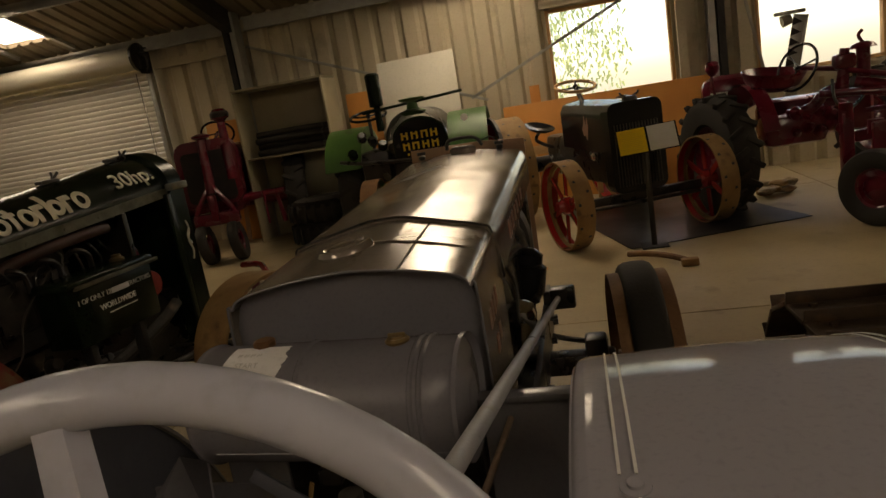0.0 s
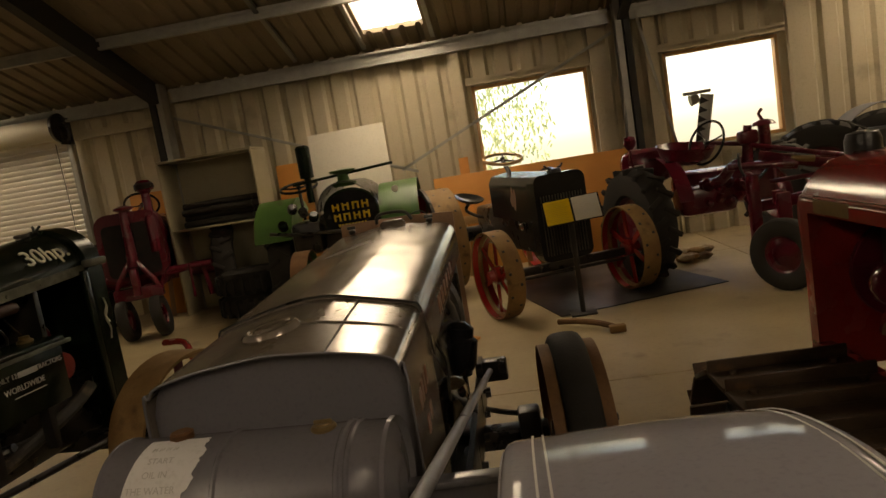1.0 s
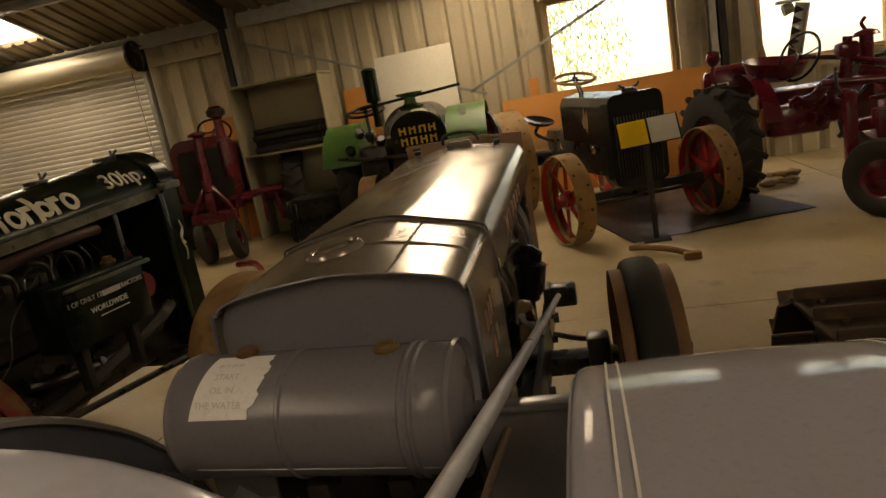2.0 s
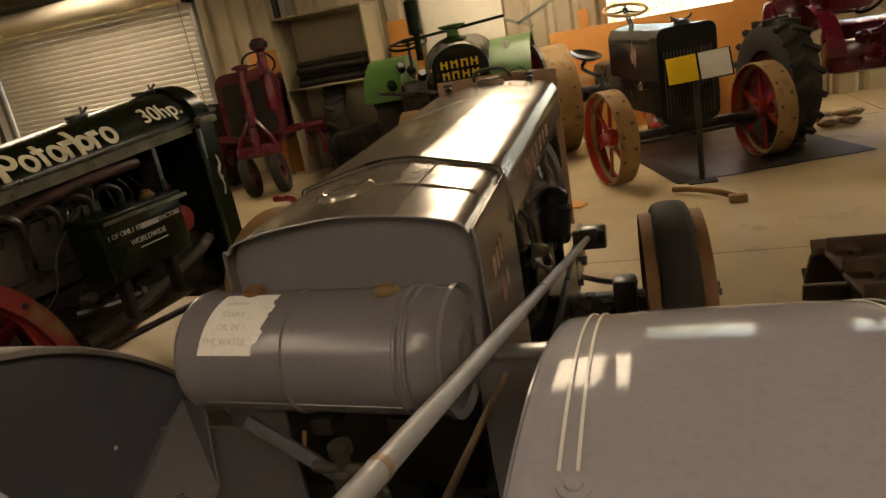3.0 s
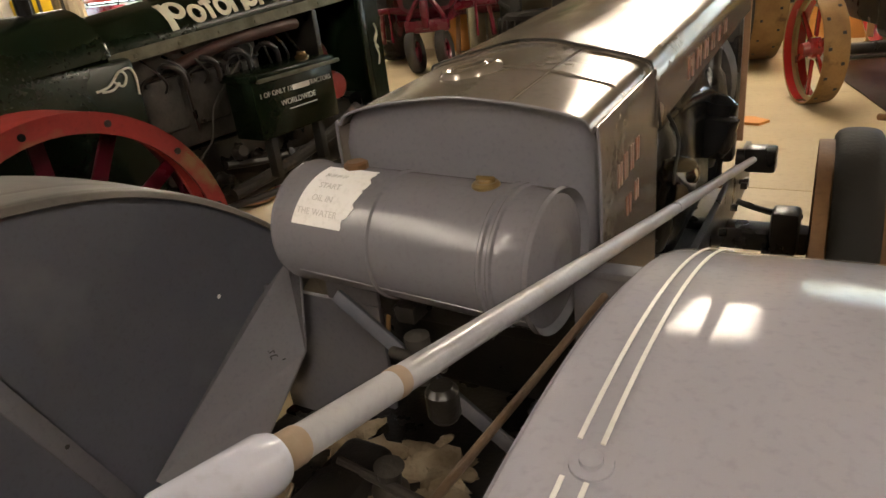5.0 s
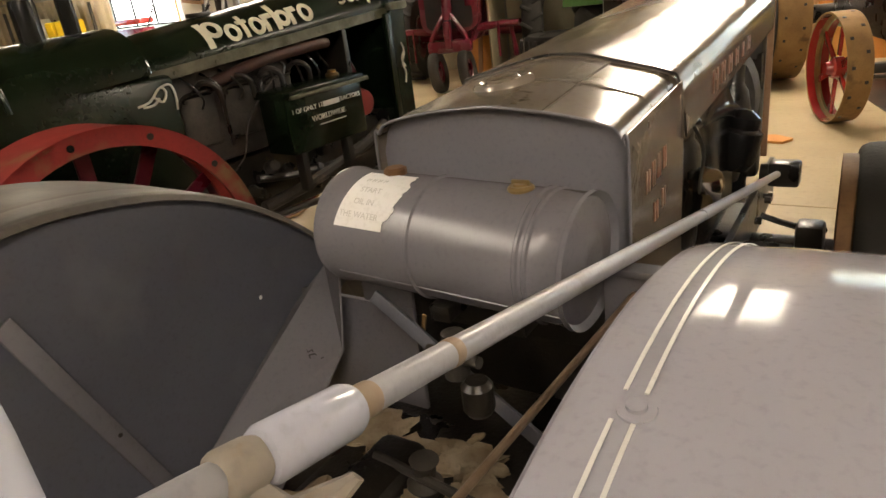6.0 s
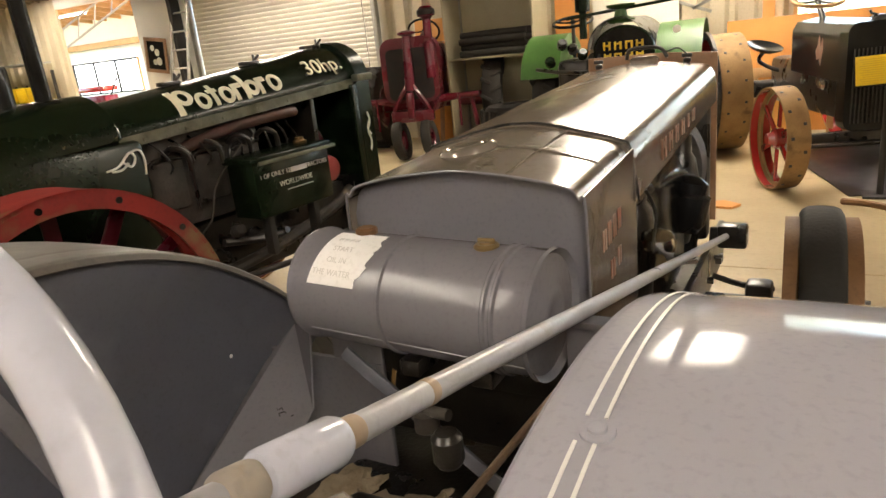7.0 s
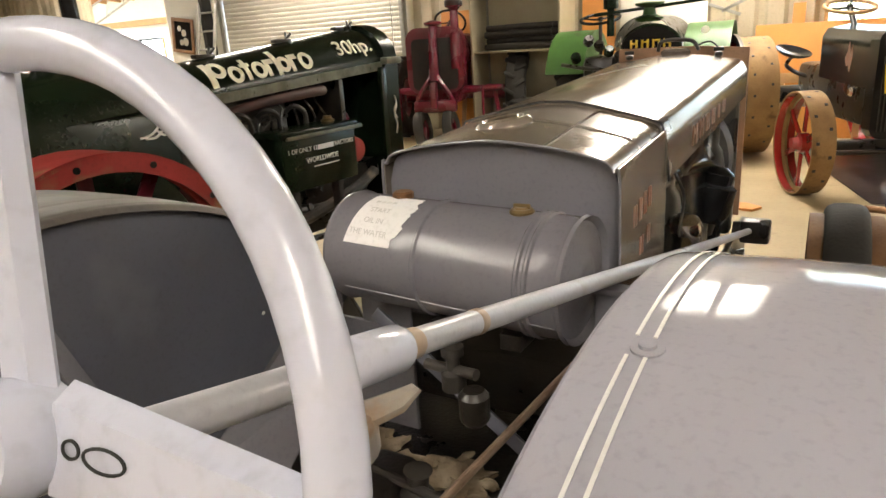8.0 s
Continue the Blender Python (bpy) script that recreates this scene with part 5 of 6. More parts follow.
part("drain_pipe", tube(N(), bent([(0.27, 0.1, 0.46), (0.29, 0.4, 0.5), (0.3, 0.75, 0.58), (0.3, 0.9, 0.64)]), 0.028, 10), DIRTY, gt)
bm = lathe(N(), [(0, 0), (0.11, 0), (0.12, 0.015), (0.11, 0.03), (0, 0.03)], (0.03, 0.9, 0.86), (0, 1, 0), 28)
part("fan", bm, DKRED, gt, "dark red fan pulley")
part("flywheel_cover", lathe(N(), [(0, 0), (0.07, 0), (0.06, 0.03), (0, 0.04)], (0.2, 0.86, 0.75), (1, 0, 0), 24), RIMRED, gt)
bm = N()
box(bm, (0.335, 0.425, 0.79), (0.17, 0.45, 0.24), 0.008)
part("toolbox", bm, GREEN, gt, "dark green steel box with small white lettering")
bm = N()
box(bm, (0.335, 0.425, 0.918), (0.19, 0.48, 0.03), 0.008)
part("toolbox_lid", bm, GREEN, gt)
bm = N()
box(bm, (0.428, 0.455, 0.905), (0.02, 0.47, 0.016), 0.004)
part("lid_edge", bm, WORN, gt)
part("lid_cap", lathe(N(), [(0.03, 0), (0.032, 0.012), (0.02, 0.02), (0.02, 0.03), (0, 0.032)], (0.32, 0.58, 0.93), (0, 0, 1), 16), BRASS, gt)
for y in (0.28, 0.56):
    bm = N()
    box(bm, (0.36, y, 0.59), (0.05, 0.035, 0.2), 0.006)
    part("box_leg", bm, DARKST, gt)
side = Matrix(((0, 0, 1, 0.4225), (1, 0, 0, 0.425), (0, 1, 0, 0.825), (0, 0, 0, 1)))
lettering("1 OF ONLY 12", INK, gt, side @ Matrix.Translation((-0.115, 0.02, 0)), 0.028)
lettering("TRACTORS", INK, gt, side @ Matrix.Translation((0.135, 0.02, 0)), 0.028)
lettering("WORLDWIDE", INK, gt, side @ Matrix.Translation((0.0, -0.03, 0)), 0.032)
bm = N()
prism(bm, rounded(0.1, 0.022, 0.003), side @ Matrix.Translation((0.025, 0.02, 0)), 0.0015)
part("lettering", bm, INK, gt)
bm = N()
prism(bm, rounded(0.16, 0.004, 0.0015), side @ Matrix.Translation((0.02, -0.06, 0)), 0.0015)
part("underline", bm, INK, gt)


def bonnet_patch(y0, y1, a0, a1, mat, name, lift=0.01, skew=0.0):
    bm = N()
    n = 6
    ys = [y0 + (y1 - y0) * k / 4 for k in range(5)]
    grid = [[bm.verts.new(on_bonnet(y + skew * (j / n), radians(a0 + (a1 - a0) * j / n), lift)) for j in range(n + 1)] for y in ys]
    faces = [bm.faces.new((grid[i][j], grid[i + 1][j], grid[i + 1][j + 1], grid[i][j + 1])) for i in range(4) for j in range(n)]
    bm.normal_update()
    bmesh.ops.solidify(bm, geom=faces, thickness=0.0015)
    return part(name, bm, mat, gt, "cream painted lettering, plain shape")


def bonnet_ring(y, a, hw, ha, ty, ta, n=28, lift=0.01):
    """A thick oval stroke on the bonnet."""
    bm = N()
    rows = []
    for k in range(n):
        q = 2 * math.pi * k / n
        rows.append([bm.verts.new(on_bonnet(y + (hw - e * ty) * math.cos(q), radians(a + (ha - e * ta) * math.sin(q)), lift)) for e in (0, 1)])
    faces = [bm.faces.new((rows[k][0], rows[(k + 1) % n][0], rows[(k + 1) % n][1], rows[k][1])) for k in range(n)]
    bm.normal_update()
    bmesh.ops.solidify(bm, geom=faces, thickness=0.0015)
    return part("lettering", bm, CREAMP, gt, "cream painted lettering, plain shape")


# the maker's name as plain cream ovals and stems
y = 0.03
for kind, w in (("tall", 0.1), ("oval", 0.075), ("stem", 0.05), ("oval", 0.075), ("short", 0.055), ("tall", 0.085), ("short", 0.055), ("oval", 0.08)):
    if kind == "tall":
        bonnet_patch(y, y + w * 0.3, 11, 58, CREAMP, "lettering")
        bonnet_ring(y + w * 0.58, 41 if w > 0.09 else 28, w * 0.42, 16 if w > 0.09 else 14, w * 0.24, 7.5)
    elif kind == "oval":
        bonnet_ring(y + w * 0.5, 27, w * 0.5, 15, w * 0.27, 7)
    elif kind == "stem":
        bonnet_patch(y + w * 0.3, y + w * 0.72, 13, 52, CREAMP, "lettering")
        bonnet_patch(y, y + w * 0.28, 36, 43, CREAMP, "lettering")
        bonnet_patch(y + w * 0.74, y + w, 36, 43, CREAMP, "lettering")
    else:
        bonnet_patch(y, y + w * 0.4, 13, 42, CREAMP, "lettering")
        bonnet_patch(y + w * 0.42, y + w * 0.95, 33, 42, CREAMP, "lettering")
    y += w * 0.93 + 0.005
hp_c, hp_u = on_bonnet(0.9, radians(32), 0.011), (on_bonnet(0.9, radians(40)) - on_bonnet(0.9, radians(24))).normalized()
hp_m = Matrix((Vector((0, 1, 0.06)).normalized(), hp_u, Vector((0, 1, 0.06)).normalized().cross(hp_u))).transposed().to_4x4()
hp_m.translation = hp_c
lettering("30hp.", CREAMP, gt, hp_m, 0.115, depth=0.003)
# scrollwork
for pts in ([(0.0, 0.0), (0.05, 0.01), (0.1, 0.05), (0.12, 0.03), (0.1, 0.0), (0.07, 0.02)], [(0.1, 0.05), (0.14, 0.055), (0.155, 0.02), (0.15, -0.04)], [(0.02, -0.005), (0.06, -0.005), (0.09, 0.015)]):
    bm = tube(N(), bent([(0.283, -0.34 + a, 0.99 + b) for a, b in pts]), 0.0045, 6)
    part("scroll", bm, CARD, gt, "pale painted scroll")
for pts in ([(0.0, 0.1), (0.012, 0.05), (-0.01, 0.0), (0.008, -0.05), (-0.004, -0.1)], [(0.012, 0.06), (-0.012, 0.02), (0.012, -0.02)]):
    bm = tube(N(), bent([(0.284, 1.13 + a, 0.9 + b) for a, b in pts]), 0.004, 6)
    part("scroll", bm, CARD, gt, "pale painted scroll")
for y in (0.15, 0.6, 1.04):
    bm = N()
    top = crown_z(y)
    box(bm, (HX, y, top + 0.01), (0.04, 0.1 if y < 0.9 else 0.16, 0.018), 0.005)
    for s in (-1, 1):
        tube(bm, [(HX, y + 0.03, top + 0.015), (HX + s * 0.012, y + 0.045, top + 0.035), (HX + s * 0.02, y + 0.05, top + 0.045)], 0.007, 6)
    part("bonnet_latch", bm, BLACK, gt, "black wing-nut latch")
part("fuel_cap", lathe(N(), [(0.045, -0.03), (0.045, 0.035), (0.052, 0.04), (0.052, 0.06), (0.04, 0.066), (0, 0.066)], (0.08, -0.375, 1.19), (0, 0, 1), 24), BLACKP, gt)
part("exhaust_pipe", rod(N(), (-0.036, -0.33, 1.15), (-0.045, -0.34, 2.5), 0.03, 0.03, 20), BLACKP, gt, "tall black exhaust pipe")
bm = lathe(N(), [(0, 0), (0.025, 0), (0.025, 0.05), (0.042, 0.06), (0.042, 0.20), (0.038, 0.215), (0, 0.215)], (0.04, -0.51, 1.17), (0, 0, 1), 24)
part("air_cleaner", bm, BLACKP, gt)
# spokes and hub use the darker red for the shade inside the wheel
wheel(gt, (0.5, -0.68, 0.505), (1, 0, 0), 0.50, 0.24, 12, RIMRED, DKRED, None, "rear_wheel", hub_r=0.12)
wheel(gt, (-0.5, -0.68, 0.505), (-1, 0, 0), 0.50, 0.24, 12, RIMRED, DKRED, None, "rear_wheel", hub_r=0.12)
for k in range(12):
    a = 2 * math.pi * (k + 0.3) / 12
    bm = rod(N(), (0.619, -0.68 + 0.47 * math.cos(a), 0.505 + 0.47 * math.sin(a)), (0.6235, -0.68 + 0.47 * math.cos(a), 0.505 + 0.47 * math.sin(a)), 0.011, seg=12)
    part("bolt_hole", bm, BLACK, gt)
part("rim_flange", lathe(N(), [(0.44, 0), (0.502, 0), (0.502, 0.012), (0.44, 0.012)], (0.608, -0.68, 0.505), (1, 0, 0), 64, True), RIMRED, gt, "faded red flat rim ring with bolt holes")
wheel(gt, (0.72, 0.95, 0.37), Vector((1, -0.25, 0)), 0.36, 0.2, 8, OCHRE, DKRED, None, "front_wheel", hub_r=0.08)
wheel(gt, (-0.72, 0.95, 0.37), Vector((-1, 0.1, 0)), 0.36, 0.2, 8, OCHRE, DKRED, None, "front_wheel", hub_r=0.08)
bm = N()
box(bm, (0, 0.95, 0.36), (1.3, 0.08, 0.08), 0.01)
part("front_axle", bm, BLACK, gt)
part("steering_rod", rod(N(), (0.3, -0.3, 0.45), (0.5, 1.05, 0.42), 0.015), BLACK, gt)
bm = tube(N(), bent([(0.3, 1.5, 0.66), (0.45, 1.45, 0.66), (0.58, 1.3, 0.6)]), 0.018, 8)
part("tow_bar", bm, RED, gt, "red bent bar")

# ---- maroon row-crop tractor facing the viewer ----
def at_floor(x, y, deg):
    return FAR @ Matrix.Translation((x, y, 0)) @ Matrix.Rotation(radians(deg), 4, "Z")


rc = thing("maroon_tractor", "maroon row-crop tractor with twin front wheels and upright stack", "tractor", at_floor(-3.55, 5.75, 16))
bm = N()
prism(bm, rounded(0.66, 0.72, 0.14), Matrix.Translation((0, 0.03, 1.0)) @ Matrix.Rotation(radians(90), 4, "X"), 0.16)
part("radiator_shell", bm, DKRED, rc)
bm = N()
prism(bm, rounded(0.53, 0.56, 0.06), Matrix.Translation((0, -0.132, 0.96)) @ Matrix.Rotation(radians(90), 4, "X"), 0.006)
part("radiator_core", bm, COREM, rc)
bm = N()
box(bm, (0, 0.75, 1.1), (0.4, 1.4, 0.36), 0.1)
part("hood", bm, DKRED, rc)
bm = N()
box(bm, (0, 0.8, 0.72), (0.3, 1.4, 0.5), 0.05)
part("engine", bm, DKRED, rc)
bm = lathe(N(), [(0, 0), (0.05, 0), (0.05, 0.06), (0.1, 0.08), (0.1, 0.1), (0.04, 0.12), (0, 0.12)], (0, -0.12, 1.31), (0, 0, 1), 20)
part("steering_head", bm, DKRED, rc)
bm = rod(N(), (0, -0.2, 0.78), (0, -0.16, 1.34), 0.06, 0.04)
part("steering_post", bm, DKRED, rc)
for s in (-1, 1):
    part("yoke_arm", tube(N(), bent([(s * 0.02, -0.2, 0.86), (s * 0.1, -0.22, 0.74), (s * 0.19, -0.22, 0.6), (s * 0.22, -0.22, 0.48)]), 0.026, 10), DKRED, rc)
bm = N()
box(bm, (0, -0.2, 0.5), (0.5, 0.12, 0.14), 0.03)
box(bm, (0, -0.25, 0.62), (0.08, 0.1, 0.3), 0.02)
part("front_bolster", bm, DKRED, rc)
part("air_cleaner_pipe", lathe(N(), [(0, 0), (0.075, 0), (0.075, 0.36), (0.05, 0.4), (0.045, 0.62), (0.07, 0.65), (0.095, 0.66), (0.095, 0.72), (0.06, 0.76), (0, 0.77)], (0.24, -0.08, 0.9), (0, 0, 1), 20), DKRED, rc, "maroon air-cleaner stack with dark cap")
part("stack_cap", lathe(N(), [(0.098, 0), (0.102, 0.01), (0.1, 0.05), (0.06, 0.085), (0, 0.09)], (0.24, -0.08, 1.57), (0, 0, 1), 20), BLACK, rc)
for s in (-1, 1):
    tyre_wheel(rc, (s * 0.17, -0.2, 0.23), (s, 0, 0.12 * s), 0.23, 0.12, DKRED, 0, "front_wheel")
    tyre_wheel(rc, (s * 0.8, 1.0, 0.52), (s, 0, 0), 0.52, 0.26, DKRED, 16, "rear_wheel")
    part("axle_housing", rod(N(), (s * 0.1, 1.0, 0.56), (s * 0.7, 1.0, 0.54), 0.09), DKRED, rc)
    part("tool_bar_arm", tube(N(), [(s * 0.25, 0.1, 0.62), (s * 0.62, 0.15, 0.66), (s * 0.66, 0.2, 0.3)], 0.032, 8), DKRED, rc)
    part("drop_link", tube(N(), [(s * 0.5, 0.05, 0.7), (s * 0.5, 0.05, 0.32)], 0.014, 8), DKRED, rc)
part("cross_bar", rod(N(), (-0.7, 0.12, 0.66), (0.72, 0.12, 0.66), 0.035), DKRED, rc)
steering_wheel(rc, (-0.02, 0.8, 1.42), (0, 0.6, 0.6), 0.19, 0.013, BLACKP)
part("column", rod(N(), (0, 0.1, 1.22), (-0.02, 0.8, 1.42), 0.016), DKRED, rc)

# ---- bright green tractor with yellow lettering ----
hp = thing("bright_green_tractor", "bright green vintage tractor with dark oval nameplate and side fenders", "tractor", at_floor(-1.07, 5.2, 4))
bm = N()
prism(bm, [(-0.27, -0.2), (0.27, -0.2), (0.27, 0.02)] + [(0.27 * math.cos(radians(a)), 0.02 + 0.2 * math.sin(radians(a))) for a in range(10, 180, 10)] + [(-0.27, 0.02)], Matrix.Translation((0, 0, 1.06)) @ Matrix.Rotation(radians(90), 4, "X"), 0.05)
PLATE = Matrix.Translation((0.07, 0, 0.02)) @ Matrix.Diagonal((0.92, 1, 0.94, 1))
part("nameplate", bm, BLACKP, hp, "dark arched nameplate with plain yellow shapes", PLATE)
bm = N()
tube(bm, [(0.27, -0.03, 0.86), (0.27, -0.03, 1.08)] + [(0.27 * math.cos(radians(a)), -0.03, 1.08 + 0.2 * math.sin(radians(a))) for a in range(10, 180, 10)] + [(-0.27, -0.03, 1.08), (-0.27, -0.03, 0.86)], 0.022, 8)
part("nameplate_rim", bm, GREEN, hp, m=PLATE)
for row, (z, xs) in enumerate(((1.12, (-0.155, -0.05, 0.055, 0.155)), (1.015, (-0.15, -0.05, 0.055, 0.155)))):
    for k, x in enumerate(xs):
        for dx, dz, w, h in ((-0.026, 0, 0.02, 0.075), (0.0, 0.004 + 0.012 * ((k + row) % 3), 0.036, 0.016), (0.026, 0, 0.02, 0.075)):
            bm = N()
            box(bm, (x + dx, -0.052, z + dz), (w, 0.004, h), 0.001)
            part("lettering", bm, YELLOWP, hp, m=PLATE)
bm = N()
for k in range(9):
    box(bm, (-0.14 + k * 0.034, -0.052, 0.935), (0.022, 0.004, 0.024))
part("lettering", bm, YELLOWP, hp, m=PLATE)
part("body_tank", barrel(0.02, 1.3, 0.26, 1.05), BLACK, hp)
bm = N()
box(bm, (0, 0.7, 0.75), (0.5, 1.3, 0.55), 0.05)
box(bm, (-0.42, 0.3, 0.82), (0.3, 0.5, 0.32), 0.06)
part("engine", bm, BLACK, hp)
for k in range(7):
    bm = N()
    c = (-0.62 + 0.1 * k, 0.05 + 0.04 * (k % 3), 0.95 + 0.05 * ((k * 3) % 4))
    lathe(bm, [(0, 0), (0.045, 0), (0.048, 0.015), (0.048, 0.06), (0.035, 0.075), (0, 0.075)], c, (0.3 * (k % 2), -0.7, 0.7), 14)
    part("valve_cover", bm, GREEN if k % 3 == 0 else BLACK, hp)
part("oil_pipe", tube(N(), bent([(-0.75, 0.0, 0.92), (-0.5, -0.05, 0.88), (-0.2, -0.06, 0.86), (0.1, -0.06, 0.84)]), 0.018, 8), BLACK, hp)
bm = N()
box(bm, (0.02, 0.15, 1.38), (1.0, 0.06, 0.028), 0.006, Euler((0, radians(-4), 0)).to_matrix())
part("crossbar", bm, GREEN, hp, "green crossbar over the engine")
bm = lathe(N(), [(0, 0), (0.1, 0.0), (0.13, 0.03), (0.06, 0.06), (0.05, 0.12), (0.12, 0.14), (0.13, 0.16), (0, 0.17)], (0.02, 0.15, 1.26), (0, 0, 1), 24)
part("cap", bm, GREENB, hp)
for s in (-1, 1):
    xi, xo = (0.30, 0.7) if s > 0 else (0.60, 0.98)
    def fpoint(u, v, s=s, xi=xi, xo=xo):
        a = radians(15 + 120 * u)
        return Vector((s * (xi + (xo - xi) * v), 0.75 - 0.58 * math.cos(a), 0.68 + 0.54 * math.sin(a)))
    part("fender", sheet(N(), fpoint, 20, 4, 0.006), GREENB, hp, "bright green curved fender")
    bm = N()
    prism(bm, [(0.75 - 0.58 * math.cos(radians(15 + 6 * k)), 0.68 + 0.54 * math.sin(radians(15 + 6 * k))) for k in range(21)], Matrix(((0, 0, 1, s * xi), (1, 0, 0, 0), (0, 1, 0, 0), (0, 0, 0, 1))), 0.006)
    part("fender_side", bm, GREENB, hp)
    tyre_wheel(hp, (s * (xi + xo) / 2, 0.78, 0.54), (s, 0, 0), 0.52, 0.28, GREENB, 14, "rear_wheel")
bm = lathe(N(), [(0, 0), (0.035, 0), (0.035, 0.004), (0.02, 0.006), (0, 0.006)], (0.5, 0.16, 1.16), (0, -1, 0.35), 20)
part("fender_badge", bm, CARD, hp)
part("exhaust", lathe(N(), [(0, 0), (0.035, 0), (0.035, 0.24), (0.07, 0.25), (0.072, 0.55), (0.05, 0.57), (0, 0.57)], (-0.36, 0.3, 1.15), (0, 0, 1), 20), GREEN, hp, "dark green exhaust stack")
steering_wheel(hp, (-0.52, 0.55, 1.32), (0, -0.25, 0.95), 0.19, 0.014, BLACKP)
part("column", rod(N(), (-0.5, 0.5, 0.9), (-0.52, 0.55, 1.32), 0.018), BLACK, hp)
wheel(hp, (0.45, -0.1, 0.36), (1, 0, 0), 0.36, 0.16, 8, RUST, GREENB, None, "front_wheel")
wheel(hp, (-0.45, -0.1, 0.36), (-1, 0, 0), 0.36, 0.16, 8, RUST, GREENB, None, "front_wheel")

# ---- black tractor on steel wheels, with its sign ----
bt = thing("black_tractor", "black vintage tractor on red-spoked ochre steel wheels on a rubber mat", "tractor", at_floor(0.90, 4.42, 20.5))
bm = N()
prism(bm, rounded(0.46, 0.72, 0.07), Matrix.Translation((0.02, 0.14, 0.74)) @ Matrix.Rotation(radians(90), 4, "X"), 0.14)
part("radiator_shell", bm, BLACKP, bt)
for k in range(15):
    bm = N()
    box(bm, (-0.165 + k * 0.026, -0.004, 0.68), (0.008, 0.01, 0.5), 0.002)
    part("grille_bar", bm, ENGINE, bt)
part("radiator_cap", lathe(N(), [(0.06, 0), (0.06, 0.02), (0.05, 0.035), (0, 0.04)], (0.02, 0.07, 1.1), (0, 0, 1), 20), BLACK, bt)
for s in (-1, 1):
    part("cap_wing", tube(N(), [(0.02 + s * 0.02, 0.07, 1.13), (0.02 + s * 0.07, 0.07, 1.15), (0.02 + s * 0.08, 0.07, 1.17)], 0.009, 6), BLACK, bt)
def bhood(u, v):
    pts = [(-0.205, 0.70), (-0.205, 1.02), (-0.17, 1.085), (0.0, 1.11), (0.19, 1.085), (0.235, 1.02), (0.235, 0.70)]
    k = v * 6
    i = min(int(k), 5)
    t = k - i
    return Vector((pts[i][0] * (1 - t) + pts[i + 1][0] * t + 0.02, 0.14 + 1.0 * u, pts[i][1] * (1 - t) + pts[i + 1][1] * t + 0.03 * u))
part("hood", sheet(N(), bhood, 10, 24, -0.005), BLACKP, bt, "black sheet bonnet with faded red marking")
bm = N()
prism(bm, [(0.0, 0), (0.03, -0.06), (0.07, -0.05), (0.1, -0.1), (0.14, 0.02), (0.12, 0.1), (0.09, 0.03), (0.06, 0.12), (0.04, 0.05)], Matrix(((0, 0, -1, -0.1865), (-1, 0, 0, 0.62), (0, 1, 0, 0.9), (0, 0, 0, 1))), 0.002)
part("marking", bm, REDP, bt)
bm = N()
box(bm, (0.02, 0.9, 0.62), (0.34, 1.8, 0.4), 0.05)
part("engine", bm, BLACK, bt)
part("lamp_boss", lathe(N(), [(0, 0), (0.03, 0), (0.035, 0.02), (0.02, 0.04), (0, 0.04)], (-0.22, 0.3, 0.68), (-1, 0, 0), 16), CHROME, bt)
bm = N()
box(bm, (0.0, 0.05, 0.34), (1.1, 0.07, 0.07), 0.012)
part("front_axle", bm, BLACK, bt)
part("tie_rod", rod(N(), (-0.5, -0.05, 0.3), (0.5, -0.05, 0.3), 0.014), BLACK, bt)
for s, yaw in ((-1, -0.06), (1, -0.02)):
    wheel(bt, (s * 0.61, 0.05, 0.365), Vector((s, yaw, 0)), 0.36, 0.15, 6, OCHRE, RED, None, "front_wheel", holes=12, hub_r=0.07, turn=0.4)
    wheel(bt, (s * 0.58, 1.75, 0.54), (s, 0, 0), 0.53, 0.26, 12, OCHRE, RED, None, "rear_wheel", holes=18, hub_r=0.12)
    part("rear_tyre_ring", lathe(N(), [(0.50, 0), (0.56, 0), (0.56, 0.03), (0.50, 0.03)], (s * 0.72, 1.75, 0.54), (s, 0, 0), 48, True), BLACK, bt)
    part("rear_axle", rod(N(), (s * 0.1, 1.75, 0.54), (s * 0.55, 1.75, 0.54), 0.08), BLACK, bt)
steering_wheel(bt, (0.0, 1.15, 1.27), (0, -0.28, 0.95), 0.185, 0.015, TIMBER, 3, 0.4, BLACK)
part("column", rod(N(), (0.0, 0.95, 1.05), (0.0, 1.15, 1.26), 0.022), BLACK, bt)
bm = lathe(N(), [(0, -0.02), (0.1, 0.0), (0.15, 0.03), (0.155, 0.04), (0.1, 0.015), (0, 0.0)], (-0.3, 1.5, 0.9), (0.2, -0.3, 1), 24)
part("seat", bm, BLACKP, bt, "black pan seat")
part("seat_spring", tube(N(), bent([(-0.3, 1.5, 0.885), (-0.3, 1.62, 0.8), (-0.18, 1.6, 0.72), (-0.1, 1.5, 0.7)]), 0.018, 8), BLACK, bt)
sg = thing("sign_stand", "steel sign stand with yellow and white information cards", "sign", FAR @ Matrix.Translation((0.935, 4.06, 0)))
part("post", rod(N(), (0, 0, 0.012), (0.0, 0, 0.74), 0.021, 0.021, 12), DARKST, sg)
bm = N()
box(bm, (0, 0, 0.008), (0.2, 0.2, 0.012), 0.003)
part("foot_plate", bm, DARKST, sg)
tilt = Matrix.Translation((0.02, -0.02, 0.82)) @ Matrix.Rotation(radians(-3), 4, "Y") @ Matrix.Rotation(radians(58), 4, "X")
bm = N()
box(bm, (0, 0, -0.006), (0.44, 0.215, 0.008), 0.002)
